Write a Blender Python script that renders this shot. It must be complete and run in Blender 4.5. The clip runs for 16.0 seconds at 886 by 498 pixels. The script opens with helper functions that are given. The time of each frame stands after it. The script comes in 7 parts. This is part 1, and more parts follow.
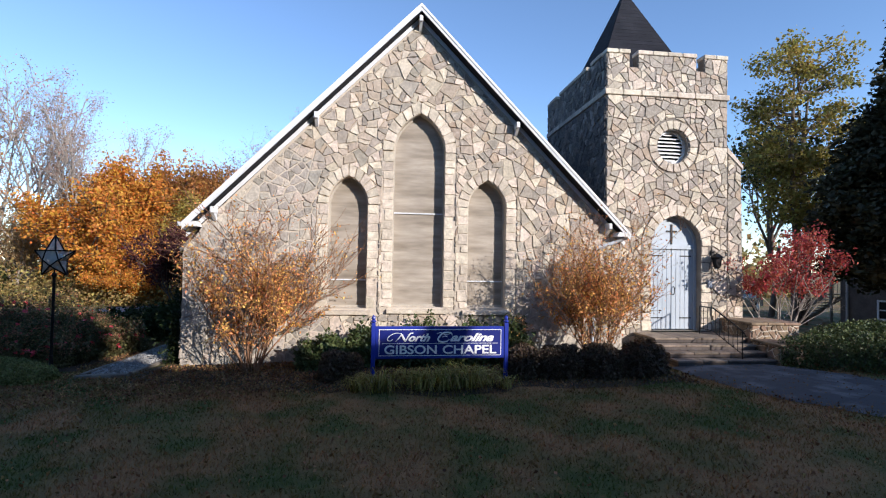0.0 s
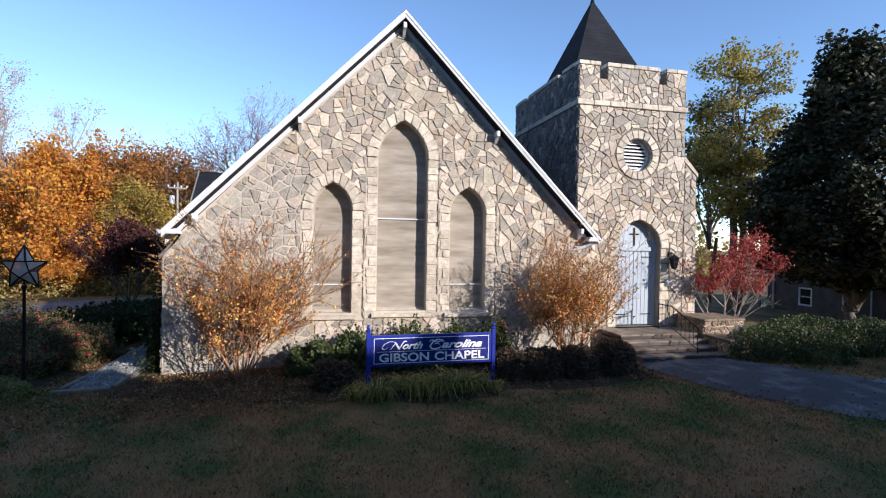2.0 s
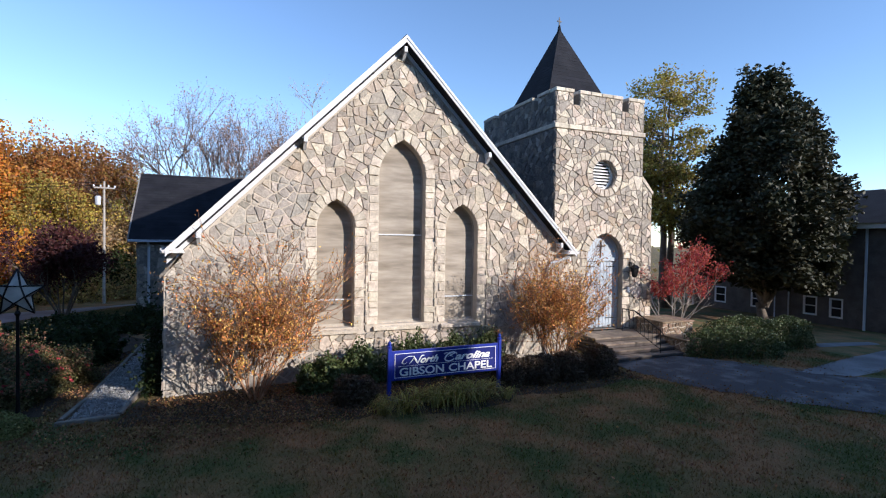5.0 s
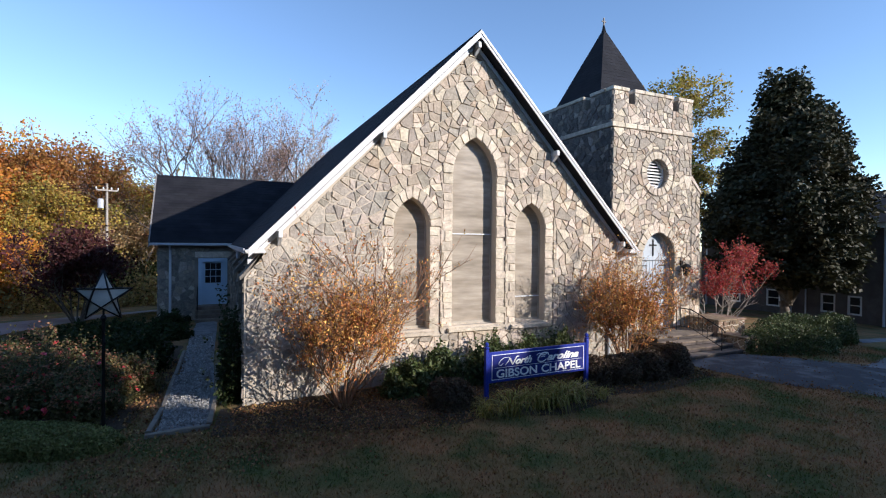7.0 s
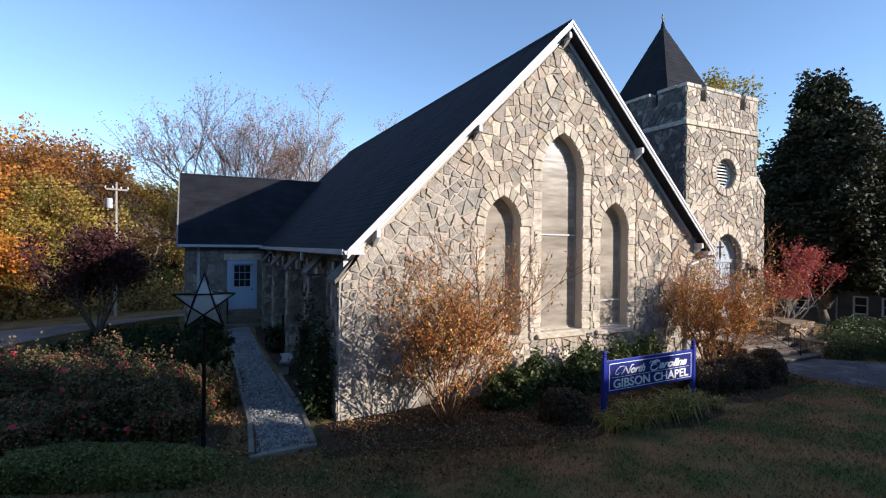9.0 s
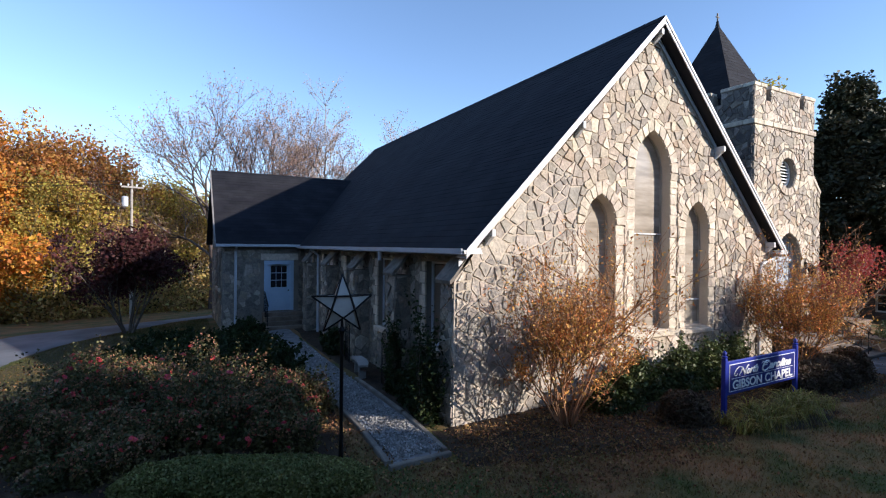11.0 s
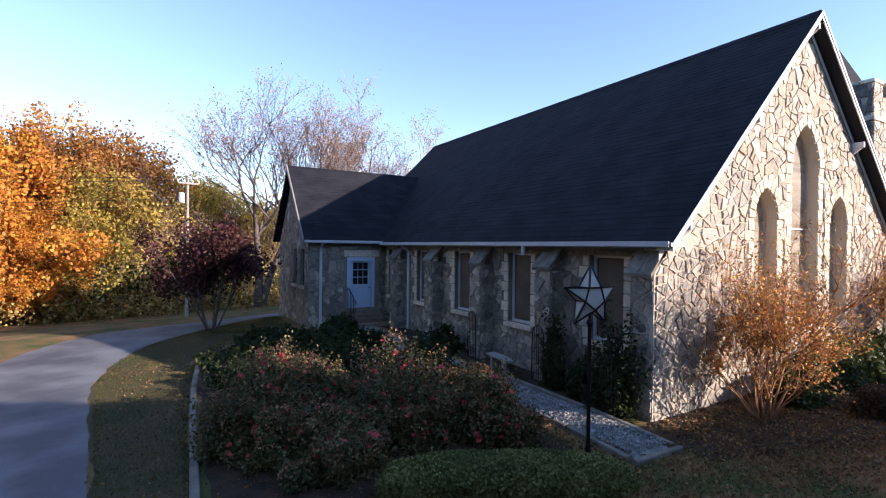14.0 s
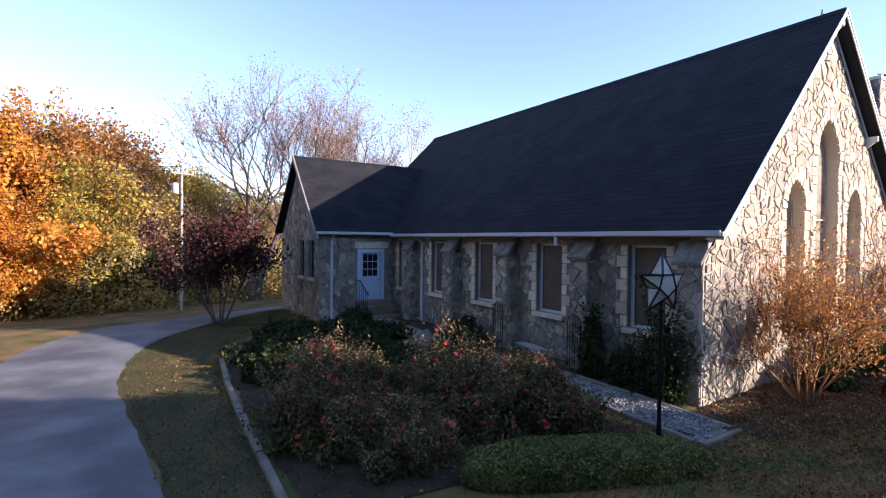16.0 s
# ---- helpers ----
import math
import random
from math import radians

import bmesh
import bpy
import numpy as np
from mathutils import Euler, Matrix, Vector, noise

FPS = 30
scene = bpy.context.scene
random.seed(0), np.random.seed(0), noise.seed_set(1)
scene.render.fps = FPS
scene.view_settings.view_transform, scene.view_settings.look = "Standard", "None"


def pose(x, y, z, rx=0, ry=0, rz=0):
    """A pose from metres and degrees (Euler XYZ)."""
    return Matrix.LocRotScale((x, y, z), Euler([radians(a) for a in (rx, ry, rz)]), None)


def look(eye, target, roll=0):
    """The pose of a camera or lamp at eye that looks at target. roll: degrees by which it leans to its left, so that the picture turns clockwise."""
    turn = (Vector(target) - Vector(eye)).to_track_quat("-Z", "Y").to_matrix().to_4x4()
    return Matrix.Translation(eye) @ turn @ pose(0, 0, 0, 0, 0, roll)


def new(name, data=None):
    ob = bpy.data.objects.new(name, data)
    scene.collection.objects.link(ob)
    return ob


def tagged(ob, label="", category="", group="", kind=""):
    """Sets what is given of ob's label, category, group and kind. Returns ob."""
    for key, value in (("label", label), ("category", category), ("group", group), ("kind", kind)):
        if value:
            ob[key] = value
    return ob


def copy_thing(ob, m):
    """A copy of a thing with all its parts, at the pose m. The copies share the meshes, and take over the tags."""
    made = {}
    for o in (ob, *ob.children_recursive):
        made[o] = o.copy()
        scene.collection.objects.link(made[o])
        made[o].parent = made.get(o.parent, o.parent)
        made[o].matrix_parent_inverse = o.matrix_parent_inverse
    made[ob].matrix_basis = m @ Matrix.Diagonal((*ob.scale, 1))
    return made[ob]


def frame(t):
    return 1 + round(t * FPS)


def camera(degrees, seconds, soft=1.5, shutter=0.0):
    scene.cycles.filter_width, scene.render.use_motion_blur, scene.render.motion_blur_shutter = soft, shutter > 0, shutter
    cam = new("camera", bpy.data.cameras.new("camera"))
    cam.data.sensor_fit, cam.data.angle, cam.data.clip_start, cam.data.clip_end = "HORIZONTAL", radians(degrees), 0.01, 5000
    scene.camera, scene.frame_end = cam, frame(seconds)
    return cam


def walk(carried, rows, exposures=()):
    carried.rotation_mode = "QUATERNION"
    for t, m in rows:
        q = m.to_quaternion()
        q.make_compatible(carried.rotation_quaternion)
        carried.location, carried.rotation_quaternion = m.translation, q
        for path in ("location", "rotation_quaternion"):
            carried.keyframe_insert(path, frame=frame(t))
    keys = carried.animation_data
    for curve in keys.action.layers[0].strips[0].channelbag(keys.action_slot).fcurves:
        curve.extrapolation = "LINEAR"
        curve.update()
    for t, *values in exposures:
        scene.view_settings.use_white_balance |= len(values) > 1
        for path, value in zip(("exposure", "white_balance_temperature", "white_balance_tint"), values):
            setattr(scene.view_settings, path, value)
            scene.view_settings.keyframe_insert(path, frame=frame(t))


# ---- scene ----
cam = camera(84.0, 16.0, soft=1.15)
PATH = [  # seconds, place, yaw, pitch, roll
    (0.0, -0.799, -13.402, 2.697, -6.54, 1.46, -1.02),
    (0.5, -1.378, -13.334, 2.838, -7.35, 0.81, -1.09),
    (1.0, -2.006, -13.266, 2.946, -8.27, 0.39, -1.17),
    (1.5, -2.280, -13.285, 3.098, -9.22, -0.01, -1.23),
    (2.0, -1.897, -13.649, 3.402, -12.86, -0.89, -0.98),
    (2.5, -1.940, -13.948, 3.654, -14.69, -1.49, -0.69),
    (3.0, -2.206, -14.233, 3.863, -17.79, -2.03, -0.82),
    (3.5, -2.364, -14.516, 3.994, -19.82, -2.38, -0.42),
    (4.0, -2.920, -14.310, 3.971, -20.46, -1.84, -0.67),
    (6.5, -6.052, -12.691, 3.803, -24.46, -0.86, -0.53),
    (7.0, -6.621, -12.313, 3.742, -24.79, -0.66, -0.52),
    (7.5, -7.155, -11.876, 3.742, -25.16, -0.60, -0.60),
    (8.0, -7.675, -11.371, 3.746, -25.70, -0.52, -0.57),
    (8.5, -8.201, -10.860, 3.729, -26.24, -0.41, -0.53),
    (9.0, -8.785, -10.376, 3.671, -26.80, -0.31, -0.58),
    (11.5, -11.561, -8.382, 3.624, -29.41, -0.32, -0.58),
    (12.0, -11.911, -7.999, 3.594, -29.86, -0.26, -0.67),
    (12.5, -12.311, -7.600, 3.526, -30.19, -0.18, -0.69),
    (13.0, -12.929, -7.181, 3.475, -30.58, -0.13, -0.75),
    (13.5, -13.790, -6.805, 3.420, -30.41, -0.13, -0.84),
    (14.0, -14.736, -6.532, 3.432, -29.90, -0.29, -0.67),
    (14.5, -15.242, -6.215, 3.439, -30.90, -0.44, -0.61),
    (15.0, -15.562, -5.904, 3.431, -31.98, -0.45, -0.61),
    (15.5, -15.864, -5.742, 3.393, -32.51, -0.41, -0.52),
    (16.0, -16.129, -5.644, 3.321, -32.88, -1.00, -0.65),
]
walk(cam, [(t, pose(x, y, z, 90 + pitch, roll, yaw)) for t, x, y, z, yaw, pitch, roll in PATH],
     [(0.0, 0.83, 6050, 12), (4.0, 0.85, 6000, 12), (9.0, 0.87, 6250, 11), (12.5, 1.26, 6450, 15), (16.0, 1.68, 6900, 22)])

# ---- light ----
SUN_AZ, SUN_EL = 139.0, 19.5          # compass degrees from +y towards +x, and height
world = bpy.data.worlds.new("sky")
scene.world = world
world.use_nodes = True
wn = world.node_tree
sky = wn.nodes.new("ShaderNodeTexSky")
sky.sky_type, sky.sun_disc = "NISHITA", False
sky.sun_elevation, sky.sun_rotation = radians(SUN_EL), radians(SUN_AZ)
sky.altitude, sky.air_density, sky.dust_density, sky.ozone_density = 200, 0.85, 0.0, 2.4
wn.links.new(sky.outputs[0], wn.nodes["Background"].inputs[0])
wn.nodes["Background"].inputs[1].default_value = 0.14
sun_data = bpy.data.lights.new("sun", "SUN")
sun_data.energy, sun_data.angle, sun_data.color = 3.5, radians(0.53), (1.0, 0.89, 0.77)
sun_way = Vector((math.sin(radians(SUN_AZ)) * math.cos(radians(SUN_EL)), math.cos(radians(SUN_AZ)) * math.cos(radians(SUN_EL)), math.sin(radians(SUN_EL))))
sun = new("sun", sun_data)
sun.matrix_world = look(sun_way * 60, (0, 0, 0))


# ---- materials ----
def surf(name, c1, c2, scale=2.0, rough=0.85, fine=30.0, grain=0.25, bump=0.3, depth=0.01, vary=0.0, hue=0.0, palette=None, metal=0.0, spec=0.4, thin=0.0, edge=(0.32, 0.68), mix=0.22, stretch=None):
    """A two-scale procedural surface. vary, hue: change from piece to piece; palette: colours given to pieces at random."""
    m = bpy.data.materials.new(name)
    m.use_nodes = True
    t = m.node_tree
    p = t.nodes["Principled BSDF"]
    add, link = t.nodes.new, t.links.new
    co = add("ShaderNodeTexCoord").outputs["Object"]
    if stretch:
        mp = add("ShaderNodeMapping")
        mp.inputs["Scale"].default_value = stretch
        link(co, mp.inputs["Vector"])
        co = mp.outputs[0]

    def noise_of(s, detail=4.0):
        n = add("ShaderNodeTexNoise")
        n.inputs["Scale"].default_value, n.inputs["Detail"].default_value = s, detail
        link(co, n.inputs["Vector"])
        return n.outputs["Fac"]

    def maths(op, a, b):
        n = add("ShaderNodeMath")
        n.operation = op
        for k, x in enumerate((a, b)):
            if isinstance(x, (int, float)):
                n.inputs[k].default_value = x
            else:
                link(x, n.inputs[k])
        return n.outputs[0]

    big = noise_of(scale)
    ramp = add("ShaderNodeValToRGB")
    ramp.color_ramp.elements[0].position, ramp.color_ramp.elements[1].position = edge
    ramp.color_ramp.elements[0].color, ramp.color_ramp.elements[1].color = (*c1, 1), (*c2, 1)
    link(big, ramp.inputs[0])
    colour = ramp.outputs[0]
    if vary or hue or palette:
        chance = maths("FRACT", maths("ADD", add("ShaderNodeObjectInfo").outputs["Random"], add("ShaderNodeNewGeometry").outputs["Random Per Island"]), 0.0)
        if palette:
            pick = add("ShaderNodeValToRGB")
            pick.color_ramp.interpolation = "CONSTANT"
            e = pick.color_ramp.elements
            while len(e) < len(palette):
                e.new(0.5)
            for k, c in enumerate(palette):
                e[k].position, e[k].color = k / len(palette), (*c, 1)
            link(chance, pick.inputs[0])
            mixer = add("ShaderNodeMixRGB")
            mixer.inputs[0].default_value = mix
            link(pick.outputs[0], mixer.inputs[1])
            link(colour, mixer.inputs[2])
            colour = mixer.outputs[0]
        hsv = add("ShaderNodeHueSaturation")
        other = maths("FRACT", maths("MULTIPLY", chance, 7.31), 0.0)
        link(maths("ADD", maths("MULTIPLY", chance, 2 * vary), 1 - vary), hsv.inputs["Value"])
        link(maths("ADD", maths("MULTIPLY", other, 2 * hue), 0.5 - hue), hsv.inputs["Hue"])
        link(colour, hsv.inputs["Color"])
        colour = hsv.outputs[0]
    if palette:   # blotches inside each stone
        blot = add("ShaderNodeHueSaturation")
        mid = noise_of(scale * 2.3, 3.0)
        link(maths("ADD", maths("MULTIPLY", mid, 0.8), 0.62), blot.inputs["Value"])
        link(colour, blot.inputs["Color"])
        colour = blot.outputs[0]
    small = noise_of(fine, 6.0)
    hsv2 = add("ShaderNodeHueSaturation")
    link(maths("ADD", maths("MULTIPLY", small, 2 * grain), 1 - grain), hsv2.inputs["Value"])
    link(colour, hsv2.inputs["Color"])
    link(hsv2.outputs[0], p.inputs["Base Color"])
    link(maths("ADD", maths("MULTIPLY", small, 0.2), rough - 0.1), p.inputs["Roughness"])
    p.inputs["Metallic"].default_value = metal
    p.inputs["Specular IOR Level"].default_value = spec
    if bump:
        b = add("ShaderNodeBump")
        b.inputs["Strength"].default_value, b.inputs["Distance"].default_value = bump, depth
        link(small, b.inputs["Height"])
        link(b.outputs[0], p.inputs["Normal"])
    if thin:  # leaves let part of the light through
        tr = add("ShaderNodeBsdfTranslucent")
        link(hsv2.outputs[0], tr.inputs["Color"])
        mx = add("ShaderNodeMixShader")
        mx.inputs[0].default_value = thin
        link(p.outputs[0], mx.inputs[1])
        link(tr.outputs[0], mx.inputs[2])
        link(mx.outputs[0], t.nodes["Material Output"].inputs["Surface"])
    return m


STONES = [(0.581, 0.493, 0.387), (0.37, 0.33, 0.277), (0.458, 0.383, 0.295), (0.528, 0.449, 0.356), (0.405, 0.361, 0.308), (0.669, 0.576, 0.466), (0.352, 0.312, 0.264), (0.704, 0.616, 0.506), (0.405, 0.312, 0.224), (0.51, 0.436, 0.343), (0.352, 0.321, 0.273), (0.616, 0.524, 0.409), (0.264, 0.238, 0.202), (0.642, 0.554, 0.44)]
M_STONE = surf("fieldstone", (0.229, 0.194, 0.154), (0.581, 0.497, 0.4), 7.0, 0.9, 17, 0.3, 0.55, 0.03, 0.13, 0.014, STONES, mix=0.26, edge=(0.36, 0.64))
# Fieldstone darkened for the tower faces turned from the sun; shade in the colour.
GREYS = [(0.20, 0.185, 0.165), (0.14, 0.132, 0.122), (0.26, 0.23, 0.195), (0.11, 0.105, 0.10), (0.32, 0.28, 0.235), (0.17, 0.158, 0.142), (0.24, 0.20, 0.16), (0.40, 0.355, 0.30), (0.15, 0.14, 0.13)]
M_SHADESTONE = surf("dark_shaded_fieldstone", (0.10, 0.092, 0.082), (0.30, 0.265, 0.225), 7.0, 0.9, 17, 0.45, 0.9, 0.03, 0.14, 0.014, GREYS, mix=0.28, edge=(0.36, 0.64))
# Greyer stone mix, toned down further for the shade on side and transept walls.
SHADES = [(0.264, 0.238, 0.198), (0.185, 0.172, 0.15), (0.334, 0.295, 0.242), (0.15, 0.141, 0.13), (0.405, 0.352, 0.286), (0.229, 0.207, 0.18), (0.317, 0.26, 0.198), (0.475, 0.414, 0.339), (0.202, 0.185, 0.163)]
M_GREYSTONE = surf("grey_shaded_fieldstone", (0.132, 0.119, 0.101), (0.37, 0.326, 0.268), 7.0, 0.9, 17, 0.45, 0.9, 0.03, 0.14, 0.014, SHADES, mix=0.28, edge=(0.36, 0.64))
TANS = [(0.443, 0.404, 0.349), (0.332, 0.302, 0.261), (0.51, 0.46, 0.393), (0.376, 0.344, 0.3), (0.577, 0.51, 0.427), (0.399, 0.36, 0.31), (0.476, 0.404, 0.328), (0.31, 0.286, 0.252)]
M_TANSTONE = surf("grey_tan_fieldstone", (0.205, 0.184, 0.154), (0.513, 0.456, 0.384), 7.0, 0.9, 17, 0.32, 0.6, 0.03, 0.14, 0.014, TANS, mix=0.26, edge=(0.36, 0.64))
M_DRESS = surf("dressed_granite", (0.486, 0.419, 0.329), (0.702, 0.617, 0.5), 6.0, 0.88, 20, 0.36, 0.6, 0.018, 0.2, 0.012)
M_CAP = surf("weathered_cap_stone", (0.13, 0.12, 0.105), (0.26, 0.235, 0.20), 5.0, 0.92, 22, 0.3, 0.5, 0.015, 0.2, 0.01)
M_RAKE = surf("weathered_rake_paint", (0.64, 0.66, 0.68), (0.74, 0.76, 0.78), 1.6, 0.6, 18, 0.14, 0.15, 0.004)
M_MORTAR = surf("mortar", (0.468, 0.41, 0.333), (0.612, 0.54, 0.45), 1.5, 0.95, 45, 0.25, 0.4, 0.008)
# Mortar for dark joints; on side and transept walls its tone also carries shade.
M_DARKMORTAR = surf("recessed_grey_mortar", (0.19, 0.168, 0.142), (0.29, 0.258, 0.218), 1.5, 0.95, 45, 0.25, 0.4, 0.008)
M_WHITE = surf("white_paint", (0.74, 0.74, 0.73), (0.82, 0.82, 0.81), 1.2, 0.5, 20, 0.06, 0.1, 0.003)
M_WHITE_METAL = surf("white_metal", (0.46, 0.49, 0.53), (0.56, 0.59, 0.63), 1.0, 0.4, 15, 0.08, 0.08, 0.003)
M_SHINGLE = surf("asphalt_shingle", (0.011, 0.012, 0.017), (0.021, 0.022, 0.028), 1.3, 0.9, 60, 0.35, 0.5, 0.006, 0.13, 0.01, spec=0.25)
M_PANE = surf("stained_glass_cover", (0.24, 0.205, 0.16), (0.52, 0.46, 0.385), 1.5, 0.2, 5, 0.3, 0.05, 0.004, spec=0.8, edge=(0.25, 0.75), stretch=(0.45, 1.0, 2.6))
M_FRAME = surf("tan_window_frame", (0.36, 0.325, 0.27), (0.46, 0.415, 0.35), 2.0, 0.6, 20, 0.15, 0.1, 0.003)
M_LEAD = surf("lead_came", (0.28, 0.245, 0.20), (0.36, 0.32, 0.265), 5, 0.6)
M_DARKGLASS = surf("dark_window_glass", (0.012, 0.013, 0.016), (0.025, 0.025, 0.03), 1.0, 0.12, 6, 0.1, 0.02, 0.002)
M_BLIND = surf("brown_window_blind", (0.078, 0.06, 0.045), (0.114, 0.09, 0.066), 2.0, 0.6, 12, 0.2)
M_DOORBLUE = surf("pale_blue_door_paint", (0.399, 0.459, 0.518), (0.476, 0.535, 0.595), 1.6, 0.5, 14, 0.08, 0.15, 0.004)
M_SIDEDOOR = surf("side_door_paint", (0.42, 0.56, 0.70), (0.48, 0.62, 0.75), 1.6, 0.45, 14, 0.08, 0.1, 0.003)
M_IRON = surf("black_iron", (0.012, 0.012, 0.013), (0.022, 0.022, 0.024), 6, 0.45, 40, 0.2, 0.2, 0.002, metal=0.6)
M_SIGN = surf("blue_sign_paint", (0.018, 0.034, 0.28), (0.024, 0.044, 0.34), 1.5, 0.35, 20, 0.1, 0.05, 0.002)
M_SIGNDARK = surf("navy_sign_panel", (0.010, 0.018, 0.16), (0.014, 0.024, 0.20), 1.5, 0.4, 20, 0.1, 0.05, 0.002)
M_LETTER = surf("white_letter_paint", (0.93, 0.93, 0.93), (0.96, 0.96, 0.96), 3, 0.5, 20, 0.04, 0.0)
M_ASPHALT = surf("worn_asphalt", (0.050, 0.055, 0.064), (0.135, 0.142, 0.155), 1.9, 0.9, 30, 0.45, 0.5, 0.008, edge=(0.46, 0.68))
# Broad pale patches in the asphalt colour stand in for dappled sun.
M_DRIVE = surf("pale_sun_dappled_drive", (0.088, 0.096, 0.112), (0.19, 0.203, 0.222), 0.7, 0.6, 28, 0.38, 0.4, 0.006, edge=(0.38, 0.66))
M_GRAVEL = surf("white_gravel", (0.165, 0.168, 0.172), (0.269, 0.269, 0.266), 4, 0.9, 25, 0.4, 0.8, 0.02)
M_PEBBLE = surf("gravel_stone", (0.299, 0.299, 0.292), (0.464, 0.456, 0.441), 6, 0.9, 30, 0.15, 0.2, 0.004, 0.3, 0.01)
M_TIMBER = surf("weathered_timber", (0.16, 0.14, 0.115), (0.26, 0.23, 0.19), 3, 0.9, 25, 0.3, 0.5, 0.01)
M_STEP = surf("brown_step_stone", (0.15, 0.115, 0.09), (0.27, 0.215, 0.165), 3, 0.9, 24, 0.35, 0.5, 0.01, 0.25, 0.01)
M_PIER = surf("brown_pier_stone", (0.16, 0.11, 0.075), (0.34, 0.24, 0.16), 5, 0.9, 22, 0.4, 0.7, 0.02, 0.3, 0.015)
M_CONCRETE = surf("step_concrete", (0.30, 0.29, 0.27), (0.40, 0.38, 0.35), 2, 0.92, 30, 0.2, 0.3, 0.006)
M_BARK = surf("grey_bark", (0.10, 0.082, 0.066), (0.17, 0.145, 0.12), 5, 0.95, 20, 0.35, 0.8, 0.02)
M_PALEBARK = surf("pale_bark", (0.30, 0.26, 0.22), (0.42, 0.37, 0.32), 5, 0.9, 18, 0.3, 0.5, 0.01)
M_HAZE = surf("grey_brown_twigs", (0.09, 0.068, 0.06), (0.16, 0.125, 0.115), 5, 0.9, 20, 0.3, 0.3, 0.01)
M_TWIG = surf("crape_myrtle_bark", (0.206, 0.107, 0.0594), (0.349, 0.198, 0.115), 6, 0.85, 20, 0.3, 0.3, 0.006)
M_POLE = surf("utility_pole_wood", (0.30, 0.27, 0.235), (0.42, 0.385, 0.34), 3, 0.9, 25, 0.25, 0.4, 0.01)
M_BRICK = surf("dark_brick_wall", (0.0864, 0.072, 0.0662), (0.137, 0.115, 0.104), 2.2, 0.92, 18, 0.35, 0.4, 0.01, 0.2, 0.01)
M_SOFFIT = surf("soffit_board", (0.20, 0.19, 0.18), (0.27, 0.26, 0.25), 3, 0.8, 20, 0.15)


def leaf(name, c1, c2, vary=0.35, hue=0.02, scale=0.9, rough=0.6, thin=0.35, spec=0.3, edge=(0.32, 0.68)):
    return surf(name, c1, c2, scale, rough, 8, 0.15, 0.0, 0.01, vary, hue, thin=thin, spec=spec, edge=edge)


L_ORANGE = leaf("orange_leaves", (0.50, 0.20, 0.032), (0.68, 0.33, 0.06), 0.4, 0.025)
L_RUST = leaf("rust_leaves", (0.289, 0.123, 0.034), (0.425, 0.212, 0.0638), 0.4, 0.02)
L_OLIVE = leaf("olive_yellow_leaves", (0.256, 0.217, 0.0526), (0.66, 0.466, 0.105), 0.45, 0.03, 0.45, thin=0.4)
L_OAK = leaf("yellow_green_oak_leaves", (0.125, 0.131, 0.035), (0.475, 0.362, 0.0875), 0.45, 0.03, 0.35, thin=0.4)
L_UNDER = leaf("undergrowth_leaves", (0.15, 0.138, 0.051), (0.54, 0.39, 0.143), 0.45, 0.03, 0.35, thin=0.35)
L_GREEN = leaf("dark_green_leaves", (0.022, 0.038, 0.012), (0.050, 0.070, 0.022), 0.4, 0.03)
L_BROWN = leaf("dry_brown_leaves", (0.34, 0.23, 0.11), (0.48, 0.33, 0.165), 0.4, 0.02)
L_TAN = leaf("sparse_tan_leaves", (0.33, 0.20, 0.15), (0.47, 0.32, 0.25), 0.35, 0.02)
L_PURPLE = leaf("purple_leaves", (0.060, 0.020, 0.022), (0.115, 0.040, 0.036), 0.4, 0.02)
L_RED = leaf("red_leaves", (0.32, 0.045, 0.040), (0.50, 0.11, 0.08), 0.4, 0.02)
L_MAG = leaf("glossy_magnolia_leaves", (0.026, 0.033, 0.015), (0.062, 0.058, 0.030), 0.4, 0.03, 0.8, 0.6, 0.12, 0.3)
L_MYRTLE = leaf("crape_myrtle_leaves", (0.515, 0.213, 0.056), (0.762, 0.426, 0.134), 0.6, 0.03, 1.2, thin=0.15)
L_BOX = leaf("boxwood_leaves", (0.0459, 0.0675, 0.0243), (0.115, 0.142, 0.0486), 0.45, 0.03, 1.5, 0.5, 0.15)
L_BARB = leaf("dark_barberry_leaves", (0.0765, 0.0553, 0.0382), (0.14, 0.0978, 0.0595), 0.45, 0.03, 1.5, 0.6, 0.2)
L_JUNIPER = leaf("juniper_needles", (0.109, 0.13, 0.0399), (0.226, 0.226, 0.0725), 0.4, 0.03, 1.5, 0.6, 0.15)
L_ROSE = leaf("rose_leaves", (0.0675, 0.0825, 0.033), (0.18, 0.15, 0.063), 0.45, 0.03, 1.3, 0.5, 0.25)
# Bronze autumn leaves, used at the bush tops to carry sunlight as well.
L_ROSETOP = leaf("sunlit_autumn_rose_leaves", (0.276, 0.138, 0.0805), (0.46, 0.276, 0.144), 0.4, 0.03, 1.3, 0.5, 0.3)
L_BLOOM = leaf("pink_red_petals", (0.70, 0.045, 0.075), (0.88, 0.19, 0.20), 0.3, 0.02, 2.0, 0.5, 0.3)
M_MULCH = surf("dark_leaf_mulch", (0.0272, 0.0177, 0.0109), (0.0714, 0.0449, 0.0252), 2.5, 0.95, 35, 0.5, 0.8, 0.03)
L_LIRIOPE = leaf("liriope_blades", (0.19, 0.18, 0.04), (0.42, 0.33, 0.09), 0.45, 0.03, 2.0, 0.5, 0.3)
